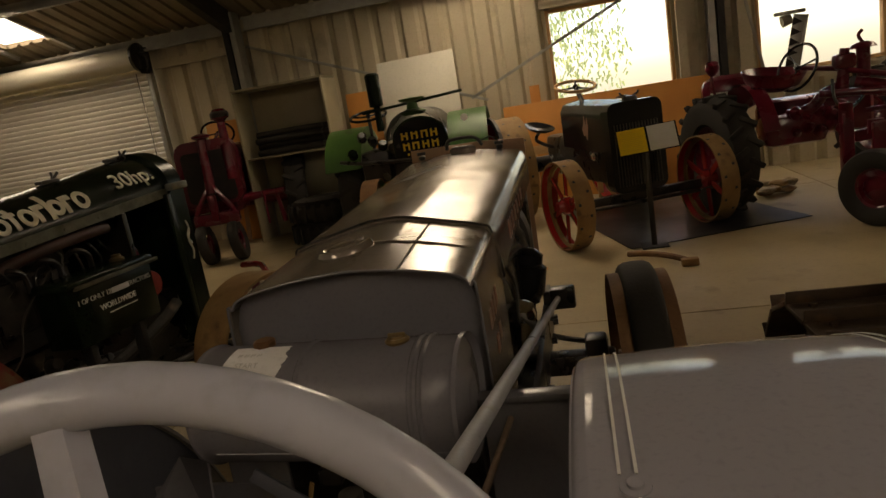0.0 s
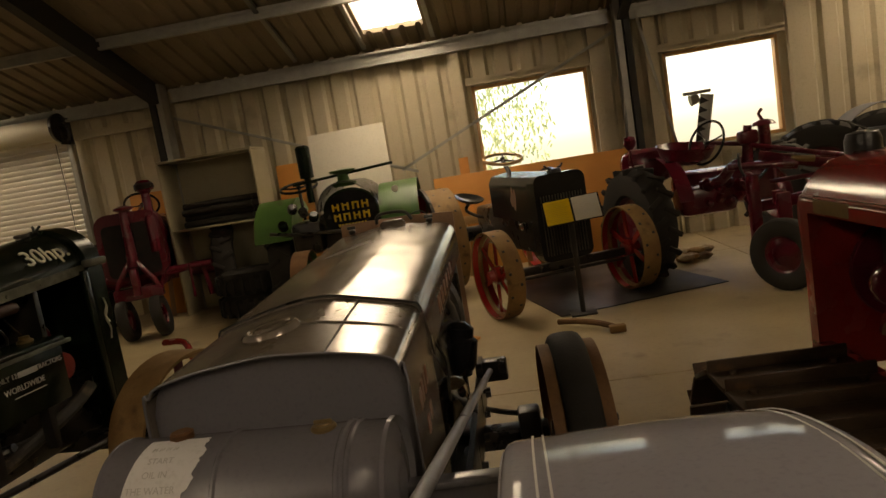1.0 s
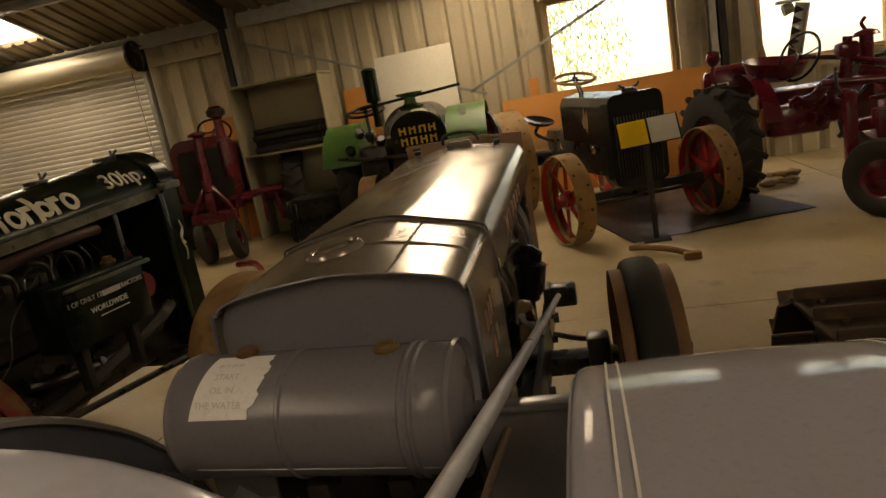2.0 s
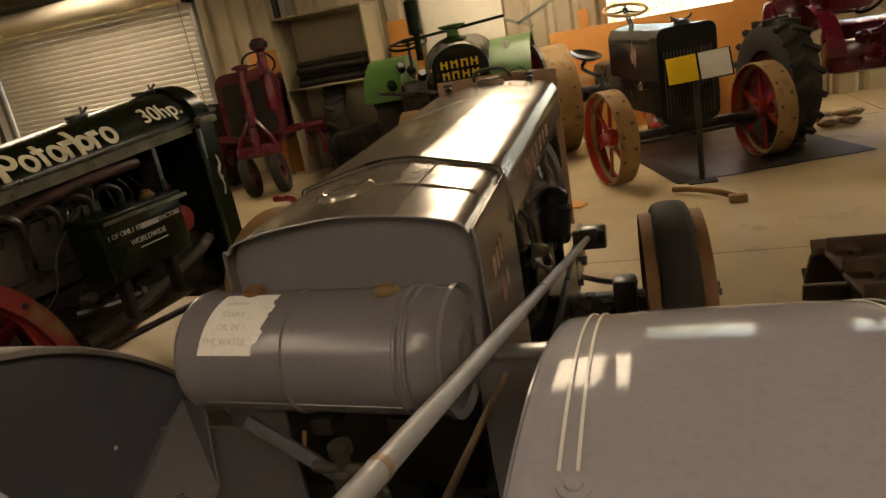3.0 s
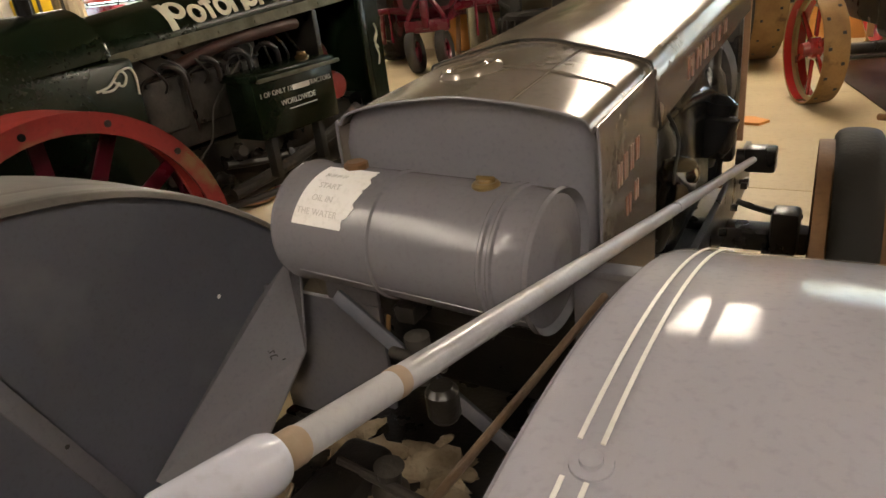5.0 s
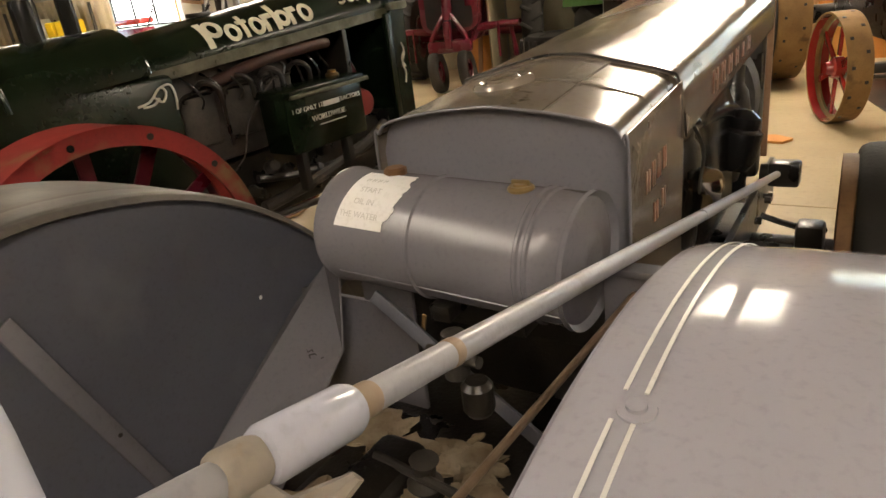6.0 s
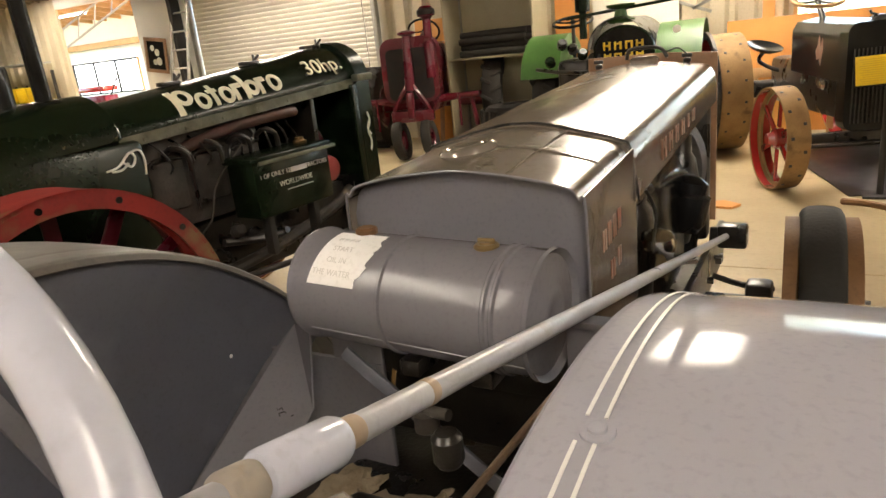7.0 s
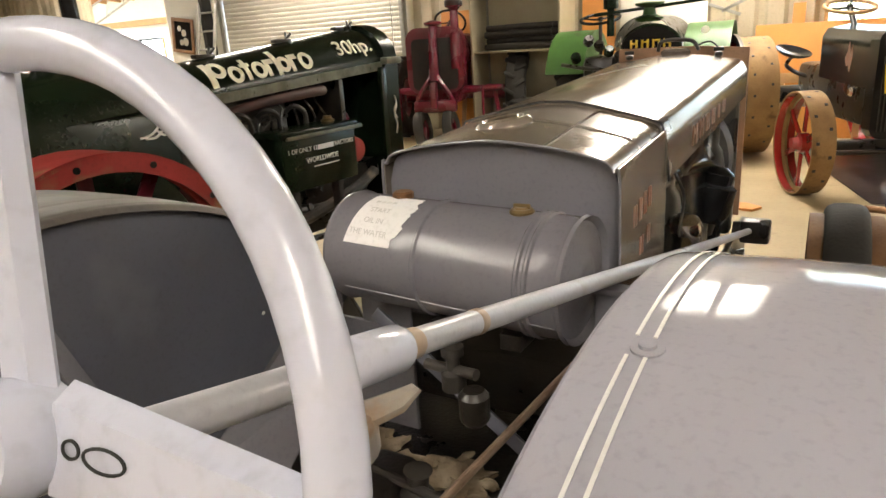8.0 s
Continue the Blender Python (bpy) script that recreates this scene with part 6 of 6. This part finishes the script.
part("backing", bm, BLACKP, sg, m=tilt)
for x, mat, lab in ((-0.108, YELLOW, "yellow card with fine print"), (0.108, CARD, "white card with fine print")):
    bm = N()
    box(bm, (x, 0, 0.0), (0.2, 0.2, 0.004), 0.001)
    part("card", bm, mat, sg, lab, m=tilt)
    for r in range(11):
        bm = N()
        box(bm, (x, 0.075 - r * 0.015, 0.0025), (0.16 - 0.02 * (r % 3), 0.005, 0.001))
        part("text_line", bm, YELLOWP if x < 0 else INK, sg, m=tilt)
mat_ob = thing("rubber_mat", "black rubber drip mat under the black tractor", "mat", FAR @ Matrix.Translation((1.15, 5.0, 0.0)) @ Matrix.Rotation(radians(16), 4, "Z"))
part("mat_sheet", sheet(N(), lambda u, v: Vector((-0.65 + 1.45 * u, -0.85 + 2.3 * v, 0.007 + 0.004 * noise.noise(Vector((u * 5, v * 7, 0))))), 16, 22, -0.004), MATM, mat_ob)
bar = thing("iron_floor_bar", "rusty curved iron bar lying on the concrete", "bar", FAR @ Matrix.Translation((0.92, 3.6, 0)))
part("bar_body", tube(N(), bent([(-0.2, 0.18, 0.03), (-0.08, 0.08, 0.045), (0.06, -0.05, 0.045), (0.16, -0.16, 0.03)]), [0.022] * 19, 8), RUST, bar)
bm = N()
box(bm, (0.17, -0.18, 0.025), (0.11, 0.06, 0.05), 0.006)
part("foot", bm, OCHRE, bar)
chip = thing("wood_scrap", "orange offcut of board on the floor", "wood", FAR @ Matrix.Translation((0.0, 3.72, 0)))
bm = N()
prism(bm, [(-0.12, -0.05), (0.08, -0.09), (0.13, 0.0), (0.02, 0.09), (-0.1, 0.06)], Matrix.Translation((0, 0, 0.001)), 0.016)
part("offcut", bm, ORANGE, chip)

# ---- red row-crop tractor with an upright mower bar ----
rm = thing("red_mower_tractor", "dark red small row-crop tractor with raised grey mower bar", "tractor", at_floor(2.15, 4.95, 0))
tyre_wheel(rm, (-0.54, 0.05, 0.5), (-0.95, -0.3, 0), 0.5, 0.25, DKRED, 18, "rear_wheel")
tyre_wheel(rm, (1.05, 0.9, 0.5), (0.95, 0.3, 0), 0.5, 0.25, DKRED, 18, "rear_wheel")
def rfender(u, v):
    a = radians(20 + 130 * u)
    return Vector((-0.34 + 0.12 * v + 0.3 * math.cos(a) * 0.2, 0.05 - 0.58 * math.cos(a) * 0.95, 0.5 + 0.56 * math.sin(a)))
part("fender", sheet(N(), rfender, 18, 4, 0.006), DKRED, rm)
bm = N()
box(bm, (-0.32, 0.42, 0.99), (0.46, 0.42, 0.32), 0.1, Euler((0, 0, radians(-20))).to_matrix())
part("fuel_tank", bm, DKRED, rm)
bm = N()
box(bm, (-0.46, 0.195, 0.99), (0.14, 0.006, 0.06), 0.002, Euler((0, 0, radians(-20))).to_matrix())
part("tank_badge", bm, CARD, rm)
part("lamp", lathe(N(), [(0, -0.05), (0.03, -0.05), (0.055, -0.01), (0.06, 0.02), (0.05, 0.055), (0, 0.07)], (-0.5, 0.2, 1.22), (0, -0.4, 0.9), 20), DKRED, rm)
part("lamp_stalk", tube(N(), bent([(-0.5, 0.22, 1.18), (-0.51, 0.2, 1.08), (-0.48, 0.22, 0.98)]), 0.014, 8), DKRED, rm)
part("seat", lathe(N(), [(0, -0.02), (0.12, 0.0), (0.2, 0.05), (0.24, 0.13), (0.246, 0.135), (0.2, 0.03), (0.1, -0.02), (0, -0.035)], (-0.1, -0.05, 1.0), (0.1, -0.15, 1), 32), DKRED, rm, "red pan seat")
bm = N()
box(bm, (0.35, 0.45, 0.7), (0.9, 0.4, 0.34), 0.08, Euler((0, 0, radians(-18))).to_matrix())
box(bm, (0.1, 0.2, 0.62), (0.5, 0.3, 0.26), 0.06)
part("body", bm, DKRED, rm)
for k in range(10):
    bm = N()
    x, z = 0.1 + 0.09 * (k % 5), 0.58 + 0.13 * (k // 5) + 0.04 * (k % 2)
    lathe(bm, [(0, 0), (0.05, 0), (0.06, 0.03), (0.04, 0.06), (0.02, 0.1), (0, 0.1)], (x, 0.12 - 0.02 * (k % 3), z), (0.2 * (k % 2), -1, 0.2), 14)
    part("casting", bm, DKRED, rm)
part("exhaust_elbow", tube(N(), bent([(0.05, 0.1, 0.75), (0.2, 0.02, 0.78), (0.3, 0.0, 0.88), (0.42, 0.05, 0.92)]), 0.045, 12), DKRED, rm)
steering_wheel(rm, (0.08, -0.1, 1.13), (-0.75, -0.4, 0.35), 0.19, 0.011, BLACKP, 3, 0.3)
part("column", rod(N(), (0.08, -0.1, 1.13), (0.5, 0.0, 1.05), 0.02), DKRED, rm)
bm = N()
rod(bm, (0.42, -0.05, 0.9), (0.45, -0.05, 1.22), 0.05, 0.035)
box(bm, (0.44, -0.05, 1.12), (0.16, 0.12, 0.12), 0.03)
lathe(bm, [(0, 0), (0.1, 0), (0.08, 0.03), (0.03, 0.05), (0, 0.05)], (0.6, 0.0, 1.2), (0, 0, 1), 16)
tube(bm, bent([(0.6, 0, 1.24), (0.57, 0, 1.3), (0.6, 0, 1.34)]), 0.014, 8)
rod(bm, (0.6, 0.0, 0.85), (0.6, 0.0, 1.22), 0.05)
part("lift_head", bm, DKRED, rm)
for a, b, r in (((0.45, -0.1, 1.05), (1.35, -0.45, 0.78), 0.022), ((0.5, -0.1, 0.95), (1.35, -0.5, 0.70), 0.045), ((0.55, -0.15, 0.72), (1.5, -0.55, 0.78), 0.02), ((0.2, -0.2, 0.9), (0.7, -0.3, 0.86), 0.03), ((0.62, -0.2, 0.86), (0.75, -0.24, 0.84), 0.042)):
    part("lift_arm", rod(N(), a, b, r), DKRED, rm)
part("brass_ram", rod(N(), (0.7, -0.25, 0.9), (0.86, -0.31, 0.87), 0.026), BRASS, rm)
part("hose", tube(N(), bent([(0.3, -0.2, 1.0), (0.28, -0.3, 0.85), (0.36, -0.32, 0.76), (0.5, -0.25, 0.84)]), 0.012, 8), BLACK, rm)
bm = N()
box(bm, (0.62, -0.55, 0.60), (0.7, 0.1, 0.09), 0.012, Euler((0, radians(-8), radians(-32))).to_matrix())
part("axle_beam", bm, DKRED, rm)
bm = N()
box(bm, (0.24, -0.62, 0.46), (0.08, 0.09, 0.62), 0.012)
rod(bm, (0.24, -0.62, 0.7), (0.24, -0.62, 0.84), 0.05)
part("axle_knee", bm, DKRED, rm)
bm = N()
rod(bm, (0.34, -0.86, 0.62), (0.34, -0.86, 0.72), 0.05)
box(bm, (0.34, -0.93, 0.46), (0.1, 0.05, 0.5), 0.015)
part("kingpin", bm, DKRED, rm)
tyre_wheel(rm, (0.27, -1.05, 0.27), (-0.8, -0.6, 0), 0.27, 0.12, DKRED, 0, "front_wheel")
bm = N()
m = Matrix.Translation((0.2, 0.35, 1.25)) @ Matrix.Rotation(radians(12), 4, "Y")
for c, s in (((0, 0, 0), (0.11, 0.012, 0.62)), ((0.05, -0.01, 0), (0.02, 0.02, 0.62))):
    box(bm, c, s, 0.002)
mow = part("mower_bar", bm, STEEL, rm, "upright grey mower cutter bar", m)
for k in range(7):
    bm = N()
    prism(bm, [(-0.03, -0.035), (0.05, 0.0), (-0.03, 0.035)], Matrix.Translation((-0.03, -0.02, -0.26 + 0.085 * k)) @ Matrix.Rotation(radians(90), 4, "X"), 0.006)
    part("knife", bm, DARKST, mow)
bm = N()
box(bm, (-0.09, 0, 0.32), (0.24, 0.06, 0.03), 0.006, Euler((0, radians(-12), 0)).to_matrix())
rod(bm, (-0.14, 0, 0.24), (-0.07, 0, 0.27), 0.05, 0.04)
part("mower_shoe", bm, STEEL, mow)
sack = thing("cast_parts", "pale dusty cast implement parts on the floor by the tractor", "machine part", FAR @ Matrix.Translation((2.02, 5.55, 0)) @ Matrix.Scale(0.62, 4))
for k in range(9):
    bm = N()
    rng2 = random.Random(k)
    bmesh.ops.create_icosphere(bm, subdivisions=2, radius=0.09, matrix=Matrix.Translation((rng2.uniform(0.0, 0.5), rng2.uniform(-0.3, 0.0), 0.06 + 0.05 * (k % 3))) @ Matrix.Diagonal((1.6, 1, 0.6, 1)))
    for v in bm.verts:
        v.co += v.normal * noise.noise(v.co * 18) * 0.03
    part("casting", bm, OCHRE if k % 2 else DIRT, sack)

# ---- red crawler ----
cr = thing("red_crawler", "red vintage crawler tractor with rusty steel tracks", "crawler", Matrix.Translation((1.70, 1.02, 0)))
CW = 0.35


def shell_out(w, z0, z1, r):
    return [(-w, z0), (w, z0)] + [(w - r + r * math.cos(radians(a)), z1 - r + r * math.sin(radians(a))) for a in range(0, 91, 10)] + [(-w + r + r * math.cos(radians(a)), z1 - r + r * math.sin(radians(a))) for a in range(90, 181, 10)]


bm = prism(N(), shell_out(CW, 0.56, 1.2, 0.16), Matrix.Rotation(radians(90), 4, "X"), 0.07)
bmesh.ops.bevel(bm, geom=[e for e in bm.edges if abs(e.verts[0].co.y - e.verts[1].co.y) < 1e-6 and e.verts[0].co.y > -0.01], offset=0.02, segments=3, affect="EDGES")
part("radiator_shell", bm, RED, cr, "glossy red radiator shell")


def crawler_hood(u, v):
    pts = [(-CW - 0.003, 1.05), (-CW - 0.003, 1.09)] + [(-CW + 0.16 + 0.163 * math.cos(radians(a)), 1.04 + 0.163 * math.sin(radians(a))) for a in range(165, 89, -15)]
    pts += [(-x, z) for x, z in reversed(pts)]
    k = v * (len(pts) - 1)
    i = min(int(k), len(pts) - 2)
    t = k - i
    return Vector((pts[i][0] * (1 - t) + pts[i + 1][0] * t, -0.06 - 1.5 * u, pts[i][1] * (1 - t) + pts[i + 1][1] * t))


part("hood", sheet(N(), crawler_hood, 12, 34, -0.004), RED, cr, "glossy red hood top")
part("hood_bead", tube(N(), [(-CW - 0.006, -0.06, 1.10), (-CW - 0.006, -1.5, 1.10)], 0.006, 8), RED, cr)
bm = N()
box(bm, (-CW + 0.02, -0.75, 0.60), (0.05, 1.45, 0.09), 0.01)
part("side_rail", bm, RED, cr)
part("oval_badge", lathe(N(), [(0, 0), (0.022, 0), (0.022, 0.004), (0, 0.005)], (-CW - 0.004, -0.12, 0.60), (-1, 0, 0), 20), BRASS, cr)
m = Matrix(((0, 0, -1, -CW - 0.004), (-1, 0, 0, -0.23), (0, 1, 0, 1.075), (0, 0, 0, 1)))
part("name_plate", prism(N(), rounded(0.2, 0.04, 0.006), m, 0.004), BRASS, cr, "plain worn metal name plate")
part("radiator_cap", lathe(N(), [(0.05, -0.02), (0.05, 0.04), (0.042, 0.06), (0.02, 0.065), (0, 0.065)], (-0.17, -0.06, 1.2), (0, 0, 1), 24), BLACK, cr)
bm = N()
box(bm, (0, -0.8, 0.8), (0.4, 1.3, 0.42), 0.03)
part("engine_block", bm, BLACK, cr)
for k in range(4):
    part("cylinder_head", lathe(N(), [(0, 0), (0.06, 0), (0.07, 0.03), (0.05, 0.08), (0.02, 0.1), (0, 0.1)], (-0.2, -0.3 - 0.24 * k, 0.85), (-1, 0, 0.2), 18), DKRED, cr)
part("fan", lathe(N(), [(0, 0), (0.15, 0), (0.15, 0.02), (0.06, 0.03), (0.05, 0.08), (0, 0.08)], (-0.12, -0.12, 0.86), (0, -1, 0), 24), DKRED, cr)
part("oil_pipe", tube(N(), bent([(-0.22, -0.2, 0.7), (-0.27, -0.35, 0.78), (-0.25, -0.6, 0.72), (-0.22, -0.9, 0.76)]), 0.018, 8), RED, cr)
for side, xc in ((-1, -0.57), (1, 0.57)):
    R, L = 0.31, 2.0
    peri = 2 * L + 2 * math.pi * R
    n = 40
    bm = N()
    box(bm, (0, 0, 0.008), (0.37, 0.142, 0.016), 0.004)
    box(bm, (0, 0.06, 0.028), (0.37, 0.01, 0.04), 0.003)
    for dx in (-0.13, 0.13):
        for dy in (-0.035, 0.02):
            rod(bm, (dx, dy, 0.015), (dx, dy, 0.026), 0.011, seg=6)
    data = None
    for k in range(n):
        d = (k + 0.35) * peri / n
        if d < L:
            p, ang = Vector((0, d, 2 * R)), 0
        elif d < L + math.pi * R:
            a = (d - L) / R
            p, ang = Vector((0, L + R * math.sin(a), R + R * math.cos(a))), -a
        elif d < 2 * L + math.pi * R:
            p, ang = Vector((0, 2 * L + math.pi * R - d, 0)), math.pi
        else:
            a = (d - 2 * L - math.pi * R) / R
            p, ang = Vector((0, -R * math.sin(a), R - R * math.cos(a))), math.pi - a
        mm = Matrix.Translation(Vector((xc, -2.36, 0.05)) + p) @ Matrix.Rotation(ang, 4, "X")
        if data is None:
            first = part("track_pad", bm, TRACKM, cr, "rusty steel track pad", m=mm)
            data = first.data
        else:
            ob = new("track_pad", data)
            ob.parent, ob.matrix_basis = cr, mm
    for sx in (-0.12, 0.12):
        bm = N()
        box(bm, (xc + sx, -2.36 + L / 2, 0.36), (0.05, L + 0.1, 0.3), 0.02)
        part("track_frame", bm, BLACK, cr)
    for y in (-2.36, -2.36 + L):
        part("track_wheel", lathe(N(), [(0, -0.1), (0.26, -0.1), (0.29, -0.06), (0.29, 0.06), (0.26, 0.1), (0, 0.1)], (xc, y, 0.36), (1, 0, 0), 28), BLACK, cr)
bm = N()
box(bm, (-0.4, -0.9, 0.5), (0.1, 1.4, 0.14), 0.02)
part("frame_rail", bm, BLACK, cr)

# ---- big tyre and grey tractor at the back ----
gb = thing("grey_back_tractor", "grey tractor with a large treaded rear tyre by the wall", "tractor", at_floor(3.95, 6.25, 0))
tyre_wheel(gb, (-0.15, 0, 0.56), (-0.5, -0.86, 0), 0.56, 0.3, DKRED, 20, "rear_wheel")
tyre_wheel(gb, (0.75, 0.55, 0.56), (0.5, 0.86, 0), 0.56, 0.3, DKRED, 20, "rear_wheel")
def gfender(u, v):
    a = radians(25 + 130 * u)
    return Vector((0.5 - 0.55 * math.cos(a), -0.05 + 0.35 * v, 0.62 + 0.6 * math.sin(a)))
part("fender", sheet(N(), gfender, 18, 4, 0.006), SLATE, gb, "glossy dark grey fender")
bm = N()
box(bm, (0.6, 0.4, 0.7), (1.4, 0.4, 0.5), 0.1)
part("body", bm, SLATE, gb)

# ---- cabinet, boards and tyres along the wall ----
cb = thing("open_cabinet", "open cream plywood cabinet with black pipes stored inside", "cabinet", Matrix.Translation((-3.05, 7.02, 0)))
for name, c, s in (("top", (0, 0, 1.93), (1.2, 0.5, 0.025)), ("side_panel", (-0.59, 0, 0.96), (0.025, 0.5, 1.9)), ("side_panel", (0.59, 0, 0.96), (0.025, 0.5, 1.9)), ("back_panel", (0, 0.235, 0.96), (1.15, 0.012, 1.9)), ("shelf", (0, 0.0, 1.07), (1.15, 0.46, 0.022))):
    bm = N()
    box(bm, c, s, 0.002)
    part(name, bm, CREAM, cb)
for k in range(4):
    pp = thing("black_pipe", "black rubber pipe stored in the cream cabinet", "pipe", Matrix.Translation((-3.0, 6.9 + 0.05 * (k % 2), 1.125 + 0.075 * k)), "black pipes")
    bm = tube(N(), [(-0.5, 0, 0), (0, 0.01, 0.008), (0.52, 0, 0.0)], 0.04, 12)
    part("pipe", bm, RUBBER, pp)
    part("pipe_clamp", lathe(N(), [(0.0405, -0.01), (0.044, -0.01), (0.044, 0.01), (0.0405, 0.01)], (0.4, 0.0, 0.002), (1, 0, 0), 16, True), BLACK, pp)


def leaning(name, label, x, y, z, w, h, mat, lean=4, spin=0, depth=0.016):
    ob = thing(name, label, "board", Matrix.Translation((x, y, z)) @ Matrix.Rotation(radians(spin), 4, "Y") @ Matrix.Rotation(radians(-lean), 4, "X"))
    bm = N()
    box(bm, (0, 0, h / 2), (w, depth, h), 0.002)
    part("board", bm, mat, ob)
    return ob


leaning("orange_board", "orange particle board leaning on the shed wall below the window", 0.84, 7.15, 0, 2.45, 1.2, ORANGE, 6)
leaning("orange_board", "upright orange board behind the maroon tractor", -4.05, 7.2, 0, 0.62, 1.62, ORANGE, 3)
leaning("orange_board", "orange board standing behind the white board", -2.15, 7.25, 0, 0.42, 1.68, ORANGE, 2)
leaning("orange_board", "narrow orange board beside the window", 0.02, 7.3, 0, 0.12, 1.4, ORANGE, 2)
leaning("white_board", "white sheet board leaning on the corrugated wall", -1.34, 7.05, 0.0, 0.97, 1.99, WHITEB, 5, -1.0)
leaning("plank", "pale plank resting across the black tractor's mat", 0.3, 6.7, 0.62, 0.9, 0.1, TIMBER, 4)
leaning("plank", "dark broom-like plank standing by the post", -3.95, 7.0, 0, 0.06, 1.1, PLY, 4, 3)
tp = thing("trestle", "plain timber trestle holding a pale plank", "trestle", Matrix.Translation((0.3, 6.75, 0)))
for x in (-0.35, 0.35):
    bm = N()
    box(bm, (x, 0, 0.31), (0.06, 0.1, 0.62), 0.004)
    part("leg", bm, TIMBER, tp)
for k, (x, z) in enumerate(((-2.6, 0), (-2.6, 0.26))):
    tr_ob = thing("loose_tyre", "worn black tyre lying by the cabinet", "tyre", Matrix.Translation((x, 6.55, 0)), "loose tyres")
    prof2 = [(0.25, 0.02), (0.38, 0.0), (0.45, 0.06), (0.46, 0.12), (0.45, 0.18), (0.38, 0.25), (0.25, 0.23), (0.23, 0.12)]
    part("casing", lathe(N(), prof2, (0, 0, z), (0, 0, 1), 36, True), RUBBER, tr_ob)
    bm = N()
    for j in range(24):
        a = 2 * math.pi * j / 24
        box(bm, (0.46 * math.cos(a), 0.46 * math.sin(a), z + 0.12), (0.03, 0.05, 0.2), 0.004, Matrix.Rotation(a, 3, "Z"))
    part("tread", bm, RUBBER, tr_ob)

# ---- outside the windows ----
tree = thing("willow_tree", "drooping green tree outside the shed window", "tree", Matrix.Translation((-1.2, 13.5, 0)))
part("trunk", tube(N(), bent([(0, 0, -0.1), (0.1, 0, 1.5), (0.0, 0.1, 3.0), (0.2, 0.0, 4.5)]), [0.3 - 0.012 * k for k in range(19)], 12), BARK, tree)
rng = random.Random(8)
for k in range(8):
    a = k * 0.8
    part("limb", tube(N(), bent([(0.1, 0, 2.6 + 0.2 * k), (1.0 * math.cos(a), 1.0 * math.sin(a), 3.6 + 0.1 * k), (2.0 * math.cos(a), 2.0 * math.sin(a), 3.4)]), 0.06, 8), BARK, tree)
bm = N()
for k in range(5200):
    a, r = rng.uniform(0, 6.283), 2.9 * math.sqrt(rng.random())
    z = 4.6 - 0.25 * r * r - rng.random() ** 1.4 * 2.6 + 0.6 * math.sin(a * 5 + r)
    c = Vector((r * math.cos(a), r * math.sin(a), z))
    m = Matrix.Translation(c) @ Euler((rng.uniform(-0.6, 0.6), rng.uniform(-0.5, 0.5), rng.uniform(0, 6.3))).to_matrix().to_4x4()
    l = rng.uniform(0.06, 0.13)
    vs = [bm.verts.new(m @ Vector(p)) for p in ((-0.025, 0, 0), (0.025, 0, 0), (0.012, 0.01, -l), (-0.012, 0.01, -l))]
    bm.faces.new(vs)
crown = part("crown", bm, LEAF, tree, smooth=False)
# polycarbonate roof lights; the southern pair is out of view, added for light
pan = bpy.data.materials.new("translucent_roof_sheet")
pan.use_nodes = True
nt = pan.node_tree
tl = nt.nodes.new("ShaderNodeBsdfTranslucent")
tl.inputs["Color"].default_value = (0.60, 0.57, 0.51, 1)
nt.links.new(tl.outputs[0], nt.nodes["Material Output"].inputs["Surface"])
for a, b, y0, y1 in [(*s, SKY_Y0, SKY_Y1) for s in SKYLIGHTS] + [(*s, -6.2, -2.2) for s in unseen_skylights]:
    bm = N()
    vs = [bm.verts.new((x, y, roof_z(y) + 0.075)) for x, y in ((a - 0.03, y0 - 0.03), (b + 0.03, y0 - 0.03), (b + 0.03, y1 + 0.03), (a - 0.03, y1 + 0.03))]
    f = bm.faces.new(vs)
    bm.normal_update()
    structure("skylight", bm, pan, "translucent white roof sheet", False)
